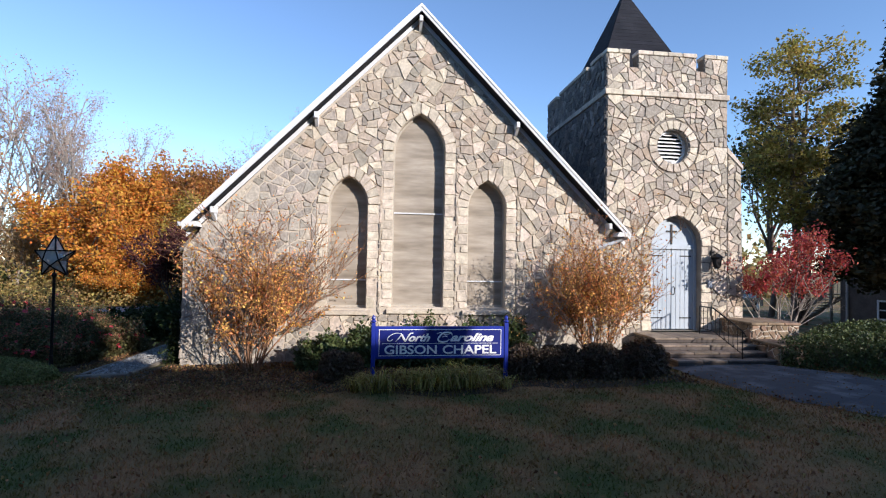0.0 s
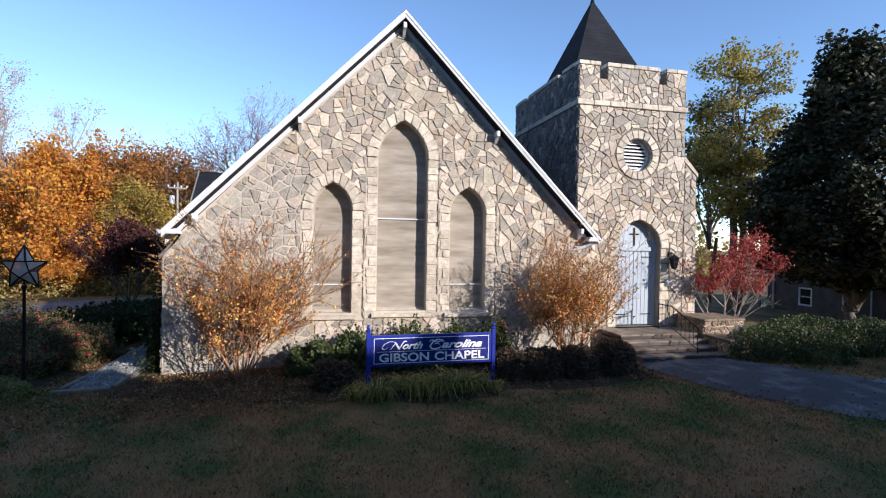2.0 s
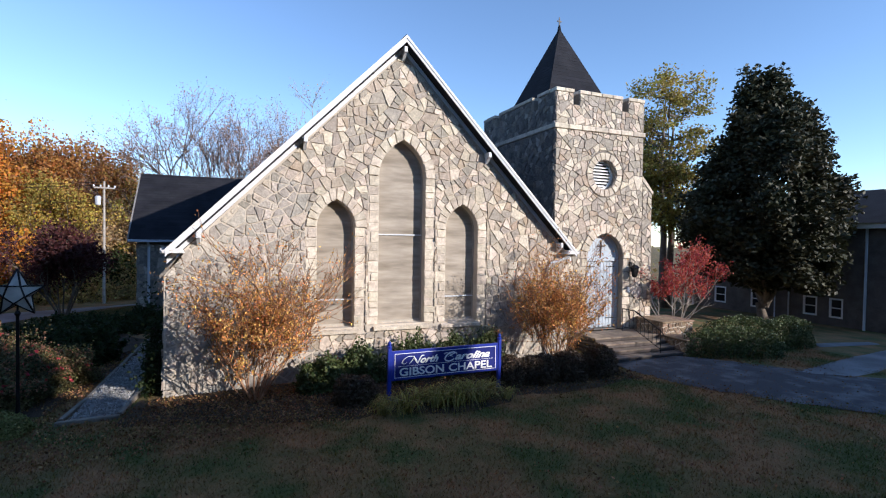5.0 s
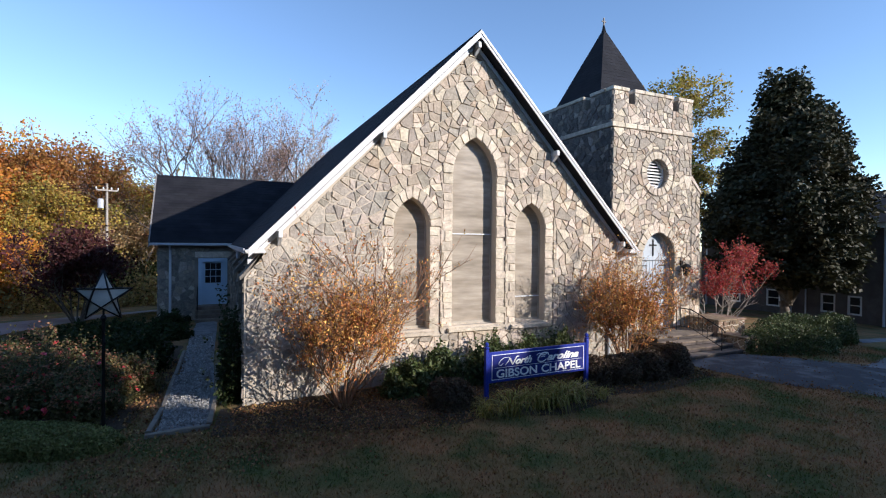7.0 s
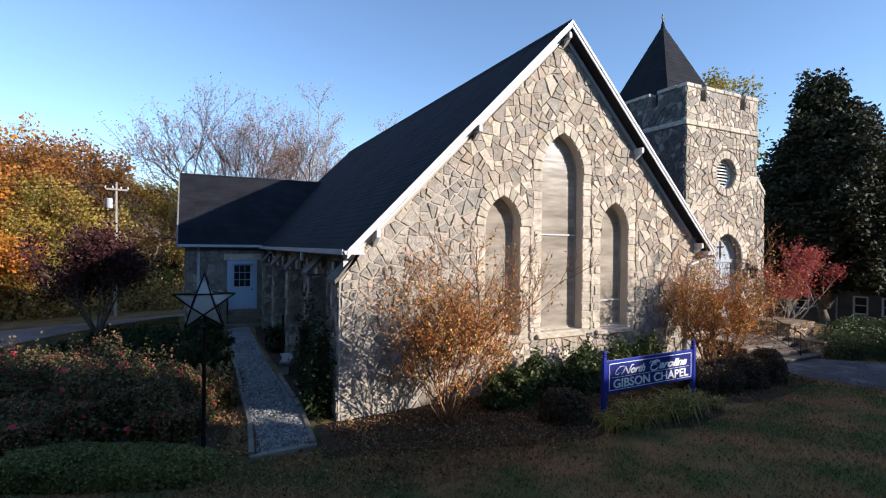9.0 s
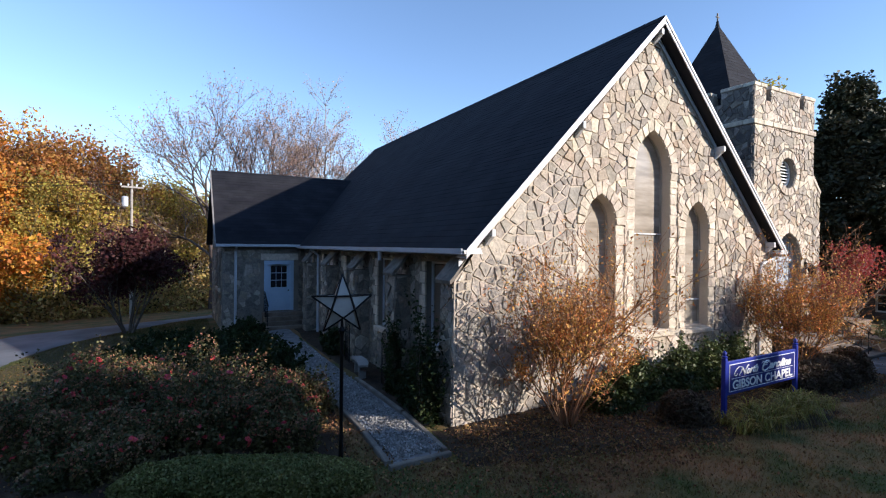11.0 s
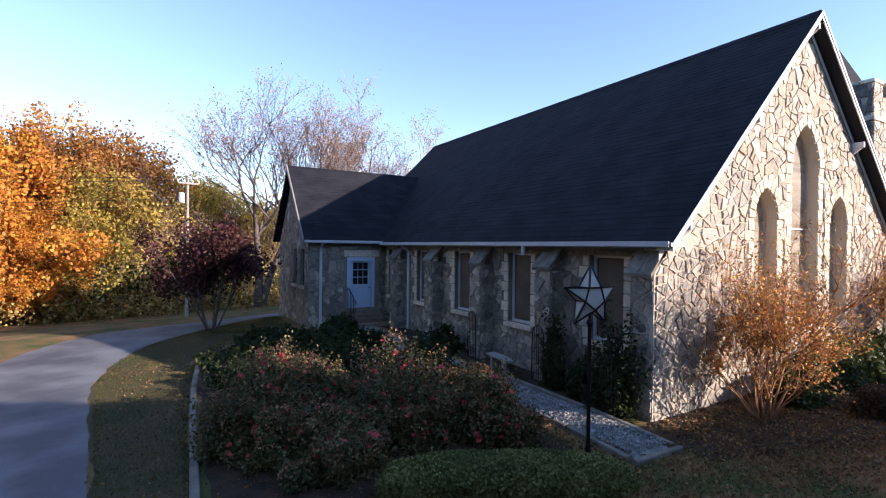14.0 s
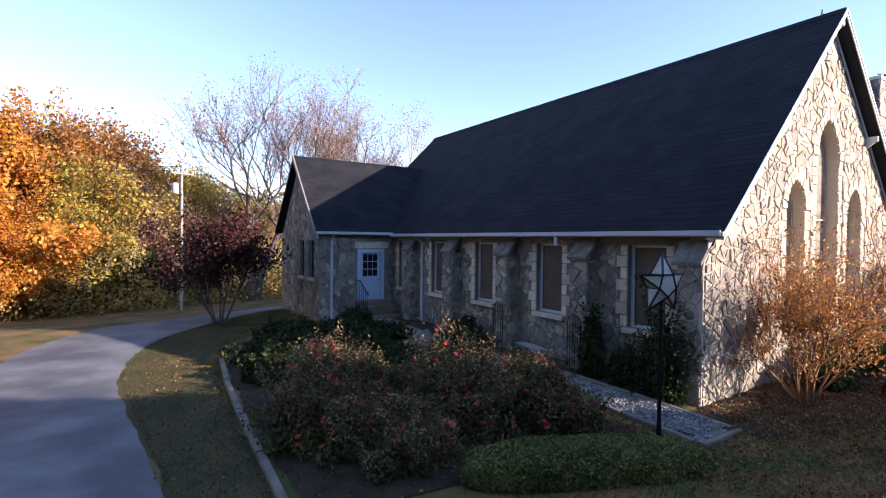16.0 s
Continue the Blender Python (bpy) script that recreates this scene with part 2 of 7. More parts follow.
L_GRASS = leaf("lawn_blades", (0.078, 0.105, 0.024), (0.30, 0.155, 0.066), 0.4, 0.02, 0.8, 0.7, 0.4, edge=(0.40, 0.60))
# Verge blades, greener and darker than the lawn to go with the shade-toned turf.
L_VERGE = leaf("verge_blades", (0.075, 0.088, 0.026), (0.17, 0.135, 0.05), 0.4, 0.02, 0.8, 0.7, 0.35)
L_LITTER = leaf("fallen_leaves", (0.145, 0.0765, 0.0306), (0.306, 0.178, 0.0765), 0.5, 0.03, 2.0, 0.7, 0.1)


# worn autumn lawn: brown and green patches at two scales
M_GROUND = surf("autumn_lawn", (0.072, 0.088, 0.023), (0.25, 0.138, 0.060), 0.8, 0.95, 45, 0.6, 0.8, 0.03, edge=(0.37, 0.62))
# Verge turf, its green-brown darkened to stand in for shade on the strip.
M_SHADED_TURF = surf("verge_turf", (0.050, 0.052, 0.019), (0.115, 0.082, 0.038), 1.2, 0.95, 45, 0.5, 0.8, 0.03)


# ---- builders ----
class Geo:
    """Vertices and faces for one mesh."""

    def __init__(self):
        self.v, self.f = [], []

    def add(self, verts, faces):
        n = len(self.v)
        self.v += [tuple(p) for p in verts]
        self.f += [tuple(n + i for i in f) for f in faces]
        return self

    def box(self, x0, x1, y0, y1, z0, z1):
        return self.hexa([(x0, y0, z0), (x1, y0, z0), (x1, y1, z0), (x0, y1, z0)], [(x0, y0, z1), (x1, y0, z1), (x1, y1, z1), (x0, y1, z1)])

    def hexa(self, low, high):
        n = len(low)
        return self.add(list(low) + list(high), [tuple(range(n - 1, -1, -1)), tuple(range(n, 2 * n))] + [(i, (i + 1) % n, n + (i + 1) % n, n + i) for i in range(n)])

    def bevel_box(self, x0, x1, y0, y1, z0, z1, b=0.015):
        """A box with its four upright edges and top edges cut."""
        def ring(i, z):
            return [(x0 + b + i, y0 + i, z), (x1 - b - i, y0 + i, z), (x1 - i, y0 + b + i, z), (x1 - i, y1 - b - i, z), (x1 - b - i, y1 - i, z), (x0 + b + i, y1 - i, z), (x0 + i, y1 - b - i, z), (x0 + i, y0 + b + i, z)]
        rings = [ring(b * 0.7, z0), ring(0, z0 + b), ring(0, z1 - b), ring(b * 0.7, z1)]
        return self.loft(rings)

    def loft(self, rings, caps=True):
        n = len(rings[0])
        verts = [p for r in rings for p in r]
        faces = []
        for k in range(len(rings) - 1):
            for i in range(n):
                j = (i + 1) % n
                faces.append((k * n + i, k * n + j, (k + 1) * n + j, (k + 1) * n + i))
        if caps:
            faces.append(tuple(range(n - 1, -1, -1)))
            faces.append(tuple((len(rings) - 1) * n + i for i in range(n)))
        return self.add(verts, faces)

    def tube(self, points, radii, n=6, caps=True):
        pts = [Vector(p) for p in points]
        if isinstance(radii, (int, float)):
            radii = [radii] * len(pts)
        rings = []
        for k, p in enumerate(pts):
            d = (pts[min(k + 1, len(pts) - 1)] - pts[max(k - 1, 0)]).normalized()
            a = d.orthogonal().normalized() if abs(d.z) < 0.95 else Vector((1, 0, 0))
            a = (a - d * a.dot(d)).normalized()
            b = d.cross(a)
            rings.append([tuple(p + (a * math.cos(2 * math.pi * i / n) + b * math.sin(2 * math.pi * i / n)) * radii[k]) for i in range(n)])
        return self.loft(rings, caps)

    def mesh(self, name, material, smooth=False):
        me = bpy.data.meshes.new(name)
        me.from_pydata(self.v, [], self.f)
        me.materials.append(material)
        if smooth:
            me.polygons.foreach_set("use_smooth", [True] * len(me.polygons))
        me.update()
        return me


def thing(name, label, category, group="", kind="", at=(0, 0, 0), turn=0):
    ob = new(name)
    ob.empty_display_size = 0.2
    ob.matrix_world = pose(*at, 0, 0, turn)
    return tagged(ob, label, category, group, kind)


def part(name, geo, material, parent, label="", smooth=False):
    me = geo.mesh(name, material, smooth) if isinstance(geo, Geo) else geo
    ob = new(name, me)
    ob.parent = parent
    if label:
        ob["label"] = label
    return ob


def structure(name, geo, material, label, category, smooth=False, kind="structure"):
    return tagged(new(name, geo.mesh(name, material, smooth) if isinstance(geo, Geo) else geo), label, category, kind=kind)


def ground_z(x, y):
    base = float(np.interp(x, (-60, -16, -9, -6, -2, 3, 10, 15, 25, 60), (-1.2, -0.45, -0.2, -0.1, 0.02, 0.1, 0.2, 0.1, -0.4, -0.4)))
    return base - 0.08 * min(max(y - 19, 0), 16)


# ---- stonework ----
def clip(poly, px, py, nx, ny):
    """The part of a flat polygon on the side of the line through p to which n points."""
    out = []
    for i in range(len(poly)):
        a, b = poly[i], poly[(i + 1) % len(poly)]
        da, db = (a[0] - px) * nx + (a[1] - py) * ny, (b[0] - px) * nx + (b[1] - py) * ny
        if da >= 0:
            out.append(a)
        if (da > 0) != (db > 0) and da != db:
            s = da / (da - db)
            out.append((a[0] + s * (b[0] - a[0]), a[1] + s * (b[1] - a[1])))
    return out


def area(poly):
    return 0.5 * sum(poly[i][0] * poly[(i + 1) % len(poly)][1] - poly[(i + 1) % len(poly)][0] * poly[i][1] for i in range(len(poly)))


def nearest_on(poly, x, y):
    best = None
    for i in range(len(poly)):
        (ax, ay), (bx, by) = poly[i], poly[(i + 1) % len(poly)]
        dx, dy = bx - ax, by - ay
        s = min(max(((x - ax) * dx + (y - ay) * dy) / (dx * dx + dy * dy + 1e-12), 0), 1)
        px, py = ax + s * dx, ay + s * dy
        d = (x - px) ** 2 + (y - py) ** 2
        if best is None or d < best[0]:
            best = (d, px, py)
    return best


def inside(poly, x, y):
    return all((poly[(i + 1) % len(poly)][0] - poly[i][0]) * (y - poly[i][1]) - (poly[(i + 1) % len(poly)][1] - poly[i][1]) * (x - poly[i][0]) >= 0 for i in range(len(poly)))


def rubble(outline, holes, size, seed, joint=0.014, wide=1.2):
    """Random rubble: uneven many-sided stones of mixed size that fill a convex outline and keep clear of convex holes (both anticlockwise)."""
    rng = random.Random(seed)
    xs, ys = [p[0] for p in outline], [p[1] for p in outline]
    big = size * 1.75
    du, dv = big * wide, big
    sites, k = [], 0
    y = min(ys) - dv
    while y < max(ys) + dv:
        x = min(xs) - du + (k % 2) * du / 2
        while x < max(xs) + du:
            if rng.random() > 0.06:
                sites.append((x + rng.uniform(-0.3, 0.3) * du, y + rng.uniform(-0.3, 0.3) * dv, (big * rng.uniform(0.0, 0.42)) ** 2))
            x += du
        y += dv
        k += 1
    whole = []
    arr = np.array(sites)
    for sx, sy, sw in sites:
        if not inside(outline, sx, sy) and nearest_on(outline, sx, sy)[0] > (1.1 * size) ** 2:
            continue
        r = big * 1.5
        poly = [(sx - r, sy - r), (sx + r, sy - r), (sx + r, sy + r), (sx - r, sy + r)]
        near = arr[(np.abs(arr[:, 0] - sx) < 3 * big) & (np.abs(arr[:, 1] - sy) < 3 * big)]
        for qx, qy, qw in near:
            dx, dy = qx - sx, qy - sy
            d = math.hypot(dx, dy)
            if d < 1e-6:
                continue
            s = (d * d + sw - qw) / (2 * d) - joint / 2
            dx, dy = dx / d, dy / d
            poly = clip(poly, sx + dx * s, sy + dy * s, -dx, -dy)
            if len(poly) < 3:
                break
        if len(poly) >= 3:
            whole.append(poly)
    pieces = []
    while whole:   # large blocks are broken once or twice more along a slanted line
        poly = whole.pop()
        a = area(poly)
        if a > size * size * rng.uniform(0.5, 1.35):
            cx, cy = sum(p[0] for p in poly) / len(poly), sum(p[1] for p in poly) / len(poly)
            cov = np.cov(np.array(poly).T)
            t = 0.5 * math.atan2(2 * cov[0, 1], cov[0, 0] - cov[1, 1]) + math.pi / 2 + rng.gauss(0, 0.16)   # across the long way
            nx, ny = -math.sin(t), math.cos(t)
            o = rng.uniform(-0.14, 0.14) * size
            for s in (-1, 1):
                half = clip(poly, cx + nx * (o + s * joint / 2), cy + ny * (o + s * joint / 2), s * nx, s * ny)
                if len(half) >= 3:
                    (whole if rng.random() < 0.9 else pieces).append(half)
        else:
            pieces.append(poly)
    out = []
    for poly in pieces:
        for i in range(len(outline)):
            if len(poly) < 3:
                break
            (ax, ay), (bx, by) = outline[i], outline[(i + 1) % len(outline)]
            d = math.hypot(bx - ax, by - ay)
            poly = clip(poly, ax, ay, -(by - ay) / d, (bx - ax) / d)
        for h in holes:
            if len(poly) < 3:
                break
            cx, cy = sum(p[0] for p in poly) / len(poly), sum(p[1] for p in poly) / len(poly)
            d2, px, py = nearest_on(h, cx, cy)
            if inside(h, cx, cy):
                far = max(((cx2, cy2) for cx2, cy2 in poly), key=lambda p: 0 if inside(h, *p) else nearest_on(h, *p)[0])
                if inside(h, *far):
                    poly = []
                    break
                cx, cy = far
                d2, px, py = nearest_on(h, cx, cy)
            if 1e-9 < d2 < 4 * size * size:
                d = math.sqrt(d2)
                nx, ny = (cx - px) / d, (cy - py) / d
                poly = clip(poly, px + nx * joint * 0.6, py + ny * joint * 0.6, nx, ny)
        if len(poly) >= 3 and area(poly) > 0.05 * size * size:
            out.append(poly)
    return out


def stone_solid(poly, place, high, rng):
    """One stone: its flat outline, corners knocked off, raised from the wall with a worn edge. place(u, v, d) gives the point."""
    n = len(poly)
    cut = []
    for i in range(n):
        z, a, b = poly[i - 1], poly[i], poly[(i + 1) % n]
        la, lb = math.hypot(a[0] - z[0], a[1] - z[1]), math.hypot(b[0] - a[0], b[1] - a[1])
        if la < 0.03 or lb < 0.03:
            cut.append(a)
            continue
        s = rng.uniform(0.008, 0.036)
        sa, sb = min(s / la, 0.3), min(s / lb, 0.3)
        cut += [(a[0] + sa * (z[0] - a[0]), a[1] + sa * (z[1] - a[1])), (a[0] + sb * (b[0] - a[0]), a[1] + sb * (b[1] - a[1]))]
        if lb > 0.09:   # a worn edge that bows and chips
            for q in ((rng.uniform(0.25, 0.42), rng.uniform(0.58, 0.75)) if lb > 0.17 else (rng.uniform(0.4, 0.6),)):
                m_ = rng.uniform(-0.006, 0.013)
                cut.append((a[0] + q * (b[0] - a[0]) - (b[1] - a[1]) / lb * m_, a[1] + q * (b[1] - a[1]) + (b[0] - a[0]) / lb * m_))
    cx, cy = sum(p[0] for p in cut) / len(cut), sum(p[1] for p in cut) / len(cut)
    tilt_u, tilt_v = rng.uniform(-0.07, 0.07), rng.uniform(-0.07, 0.07)
    low = [place(u, v, 0.0) for u, v in cut]
    top = []
    for u, v in cut:
        r = math.hypot(u - cx, v - cy) + 1e-6
        k = max(0.6, 1 - 0.007 / r)
        top.append(place(cx + (u - cx) * k, cy + (v - cy) * k, high + (u - cx) * tilt_u + (v - cy) * tilt_v))
    m = len(cut)
    return low + top, [tuple(range(m, 2 * m))] + [(i, (i + 1) % m, m + (i + 1) % m, m + i) for i in range(m)]


def lay_stones(polys, place, parent, seed, singles, key, high=(0.012, 0.04), material=None, pointed=None):
    """Stones on a wall: the first ones by key as pieces of their own, those beyond in one mesh."""
    rng = random.Random(seed)
    rest = Geo()
    order = sorted(polys, key=key)
    for k, p in enumerate(order):
        if pointed and pointed(p):   # wide ribbon pointing between smaller, flatter stones
            cx, cy = sum(q[0] for q in p) / len(p), sum(q[1] for q in p) / len(p)
            f = max(0.7, 1 - 0.009 / math.sqrt(abs(area(p)) / 3.1416))
            p = [(cx + (u - cx) * f, cy + (v - cy) * f) for u, v in p]
        g = stone_solid(p, place, high(rng, p) if callable(high) else rng.uniform(*high), rng)
        if k < singles:
            part("stone", Geo().add(*g), material or M_STONE, parent)
        else:
            rest.add(*g)
    if rest.v:
        tagged(part("rubble_stonework", rest, material or M_STONE, parent), kind="stuff")


def arch(cx, w, z0, zs, zt, n=8):
    """Anticlockwise outline of an opening with a slightly pointed arch."""
    h, half = zt - zs, w / 2
    r = (h * h + half * half) / w
    a1 = math.atan2(h, r - half)
    right = [(cx + half - r + r * math.cos(a1 * k / n), zs + r * math.sin(a1 * k / n)) for k in range(n + 1)]
    left = [(2 * cx - x, z) for x, z in reversed(right[:-1])]
    return [(cx - half, z0), (cx + half, z0)] + right + left


def wall_with_holes(outline, holes, place, thick):
    """A wall of some thickness with openings through it; place(u, v, d) with d into the wall as negative."""
    loops = [outline] + holes
    flat = [p for loop in loops for p in loop]
    bm = bmesh.new()
    edges = []
    for loop in loops:
        vs = [bm.verts.new((u, v, 0)) for u, v in loop]
        edges += [bm.edges.new((vs[i], vs[(i + 1) % len(vs)])) for i in range(len(vs))]
    bm.verts.index_update()
    bmesh.ops.triangle_fill(bm, use_beauty=True, use_dissolve=False, edges=edges, normal=(0, 0, 1))
    tris = [tuple(v.index for v in f.verts) for f in bm.faces]
    bm.free()
    g = Geo()
    n = len(flat)
    verts = [place(u, v, 0) for u, v in flat] + [place(u, v, -thick) for u, v in flat]
    faces = tris + [tuple(n + i for i in reversed(t)) for t in tris]
    k = 0
    for loop in loops:
        m = len(loop)
        faces += [(k + i, k + (i + 1) % m, n + k + (i + 1) % m, n + k + i) for i in range(m)]
        k += m
    return g.add(verts, faces)


def surround(cx, w, z0, zs, zt, place, parent, seed, ring=0.33):
    """Dressed blocks round an arched opening: quoins up the jambs, wedges over the arch."""
    rng = random.Random(seed)
    for side in (-1, 1):
        z, k = z0, rng.randint(0, 1)
        while z < zs - 0.02:
            h = min(rng.uniform(0.17, 0.34), zs - z)
            if zs - z - h < 0.14:
                h = zs - z
            out = rng.uniform(0.26, 0.34) if k % 2 else rng.uniform(0.2, 0.3)
            a, b = cx + side * w / 2, cx + side * (w / 2 + out)
            q = [(min(a, b), z + 0.01), (max(a, b), z + 0.01), (max(a, b), z + h - 0.01 + rng.uniform(-0.012, 0.008)), (min(a, b), z + h - 0.01 + rng.uniform(-0.012, 0.008))]
            part("quoin", Geo().add(*stone_solid(q, place, rng.uniform(0.014, 0.03), rng)), M_DRESS, parent)
            z += h
            k += 1
    n = 6
    inner, outer = arch(cx, w, z0, zs, zt, n), arch(cx, w + 2 * ring, z0, zs, zt + ring * 1.1, n)
    m = len(inner)
    for i in range(2, m):
        j = (i + 1) % m
        if j == 0:
            break
        k = rng.uniform(0.84, 1.05)
        q = [inner[i], tuple(a + (b - a) * k for a, b in zip(inner[i], outer[i])), tuple(a + (b - a) * k for a, b in zip(inner[j], outer[j])), inner[j]]
        c = (sum(p[0] for p in q) / 4, sum(p[1] for p in q) / 4)
        q = [(c[0] + (u - c[0]) * 0.94, c[1] + (v - c[1]) * 0.94) for u, v in q]
        part("voussoir", Geo().add(*stone_solid(q, place, rng.uniform(0.03, 0.05), rng)), M_DRESS, parent)


def grown(cx, w, z0, zs, zt, by, foot=0.0):
    return arch(cx, w + 2 * by, z0 - foot, zs, zt + by, 6)


# ---- ground ----
def sheet():
    xs = sorted(set([-400, -200, -120, -80] + list(range(-60, -20, 4)) + [x * 0.5 for x in range(-40, 37)] + list(range(20, 60, 4)) + [80, 120, 200, 400]))
    ys = sorted(set([-400, -200, -100, -60, -40, -30] + [y * 0.5 for y in range(-50, 51)] + list(range(26, 60, 4)) + [80, 120, 200, 400]))
    g = Geo()
    for y in ys:
        for x in xs:
            g.v.append((x, y, ground_z(x, y) + (0.03 * noise.noise(Vector((x * 0.5, y * 0.5, 0))) if abs(x) < 60 else 0)))
    n = len(xs)
    g.f = [(j * n + i, j * n + i + 1, (j + 1) * n + i + 1, (j + 1) * n + i) for j in range(len(ys) - 1) for i in range(n - 1)]
    return g


ground = structure("ground", sheet(), M_GROUND, "worn brown and green autumn lawn scattered with leaves", "lawn", True)


def ribbon(left, right, lift, steps=10, thick=0.06, rough_edge=0.0):
    """A paved strip between two lines of plan points, draped on the ground."""
    def fine(line):
        out = []
        for a in range(len(line) - 1):
            p0, p1, p2, p3 = line[max(a - 1, 0)], line[a], line[a + 1], line[min(a + 2, len(line) - 1)]
            for k in range(steps):
                s = k / steps
                out.append(tuple(0.5 * (2 * p1[i] + (p2[i] - p0[i]) * s + (2 * p0[i] - 5 * p1[i] + 4 * p2[i] - p3[i]) * s * s + (3 * p1[i] - p0[i] - 3 * p2[i] + p3[i]) * s ** 3) for i in (0, 1)))
        return out + [line[-1]]
    le, ri = fine(left), fine(right)
    g, n = Geo(), 7
    for a, b in zip(le, ri):
        for k in range(n):
            x, y = a[0] + (b[0] - a[0]) * k / (n - 1), a[1] + (b[1] - a[1]) * k / (n - 1)
            if k in (0, n - 1):
                x += rough_edge * noise.noise(Vector((x * 3, y * 3, 5)))
                y += rough_edge * noise.noise(Vector((x * 3, y * 3, 9)))
            g.v.append((x, y, ground_z(x, y) + (lift if 0 < k < n - 1 else lift - thick * 0.6) + 0.004 * noise.noise(Vector((x, y, 0)))))
    g.f = [(j * n + i, j * n + i + 1, (j + 1) * n + i + 1, (j + 1) * n + i) for j in range(len(le) - 1) for i in range(n - 1)]
    return g


structure("driveway", ribbon([(-19.3, -60), (-19.3, -30), (-19.3, -14), (-19.4, -6), (-19.6, 2.8), (-19.8, 8), (-19.4, 13.0), (-18.5, 16.5), (-16.8, 19.1), (-14.7, 20.3), (-11.7, 21.3), (-9.0, 22.4), (-4, 25), (6, 29.5)],
                             [(-15.3, -60), (-15.3, -30), (-15.3, -14), (-15.5, -6), (-15.7, 2.8), (-16.1, 6.8), (-16.3, 9.7), (-15.9, 12.6), (-15.05, 15.0), (-13.8, 16.6), (-12.05, 18.2), (-9.7, 19.8), (-4, 22.5), (6, 27)], 0.05, 10, 0.06, 0.08),
          M_DRIVE, "pale worn asphalt driveway curving past the chapel, sun dapple in its colour", "driveway", True)
structure("forecourt", ribbon([(6.3, -1.8), (6.35, -3.0), (6.75, -4.4), (7.6, -5.8), (9.3, -7.8), (13, -11.5), (18, -16)],
                              [(9.2, -1.8), (10.2, -3.1), (11.4, -4.5), (12.6, -5.6), (18, -8.8), (24, -11.5), (30, -14)], 0.05, 10, 0.06, 0.12),
          M_ASPHALT, "patchy dark worn asphalt in front of the steps", "driveway", True)
structure("side_walk", ribbon([(10.4, -4.4), (14.9, -3.5), (20.2, -2.4), (25, -1.3), (34, 1)], [(11.8, -5.2), (14.3, -4.9), (17.7, -4.0), (22.5, -2.9), (34, -1)], 0.042, 8),
          M_DRIVE, "pale grey asphalt walk across the lawn", "path", True)
structure("lawn_walk", ribbon([(15.7, -1.5), (17.5, -1.4), (19.8, -1.45)], [(15.9, -2.0), (17.6, -1.95), (19.9, -1.9)], 0.055, 8),
          M_DRIVE, "narrow pale walk joining the wider one", "path", True)
structure("garden_path", ribbon([(-7.78, -0.98), (-7.65, 0.4), (-7.6, 3), (-7.55, 7), (-7.45, 14.2)], [(-6.82, -1.02), (-6.65, 0.2), (-6.65, 3), (-6.65, 7), (-6.5, 14.2)], 0.05, 10),
          M_GRAVEL, "white gravel path between timber edges", "path", True)

structure("garden_bed", ribbon([(-14.1, 0.6), (-14.0, 3), (-13.9, 6), (-13.7, 9), (-13.0, 12.5)], [(-8.3, -0.3), (-7.8, 2.6), (-7.75, 6), (-7.7, 9), (-7.6, 13.5)], 0.03, 6, 0.04, 0.1),
          M_MULCH, "dark leaf mulch in the garden bed", "garden bed", True)
structure("wall_bed", ribbon([(-6.7, -1.6), (-4, -2.6), (-1, -3.7), (2, -3.6), (6.0, -3.2)], [(-6.5, 0.1), (-4, 0.1), (-1, 0.1), (2, 0.1), (6.0, 0.1)], 0.025, 6, 0.04, 0.3),
          M_MULCH, "dark leaf-strewn bed along the chapel front", "garden bed", True)
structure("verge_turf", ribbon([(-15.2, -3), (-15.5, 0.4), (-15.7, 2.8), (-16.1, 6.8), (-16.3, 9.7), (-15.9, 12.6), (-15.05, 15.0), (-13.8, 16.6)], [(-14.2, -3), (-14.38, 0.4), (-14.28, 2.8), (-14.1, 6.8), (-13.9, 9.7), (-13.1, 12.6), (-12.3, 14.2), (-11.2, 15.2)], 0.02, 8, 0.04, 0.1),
          M_SHADED_TURF, "green and brown mown verge beside the driveway, darkened for its shade", "lawn", True)
structure("side_bed", ribbon([(-6.6, 0.3), (-6.55, 4), (-6.55, 8), (-6.4, 14.2)], [(-5.5, 0.3), (-5.5, 4), (-5.5, 8), (-5.5, 14.2)], 0.025, 6, 0.04, 0.0),
          M_MULCH, "dark bed between path and side wall", "garden bed", True)

# ---- the chapel ----
EAVE_Z, APEX_Z, HALF, BACK = 3.58, 9.56, 5.88, 20.4
SLOPE = (APEX_Z - EAVE_Z) / HALF
chapel = thing("chapel", "rubble stone chapel with steep dark shingle roof", "church")


def face(u, v, d):
    return (u, -d, v)


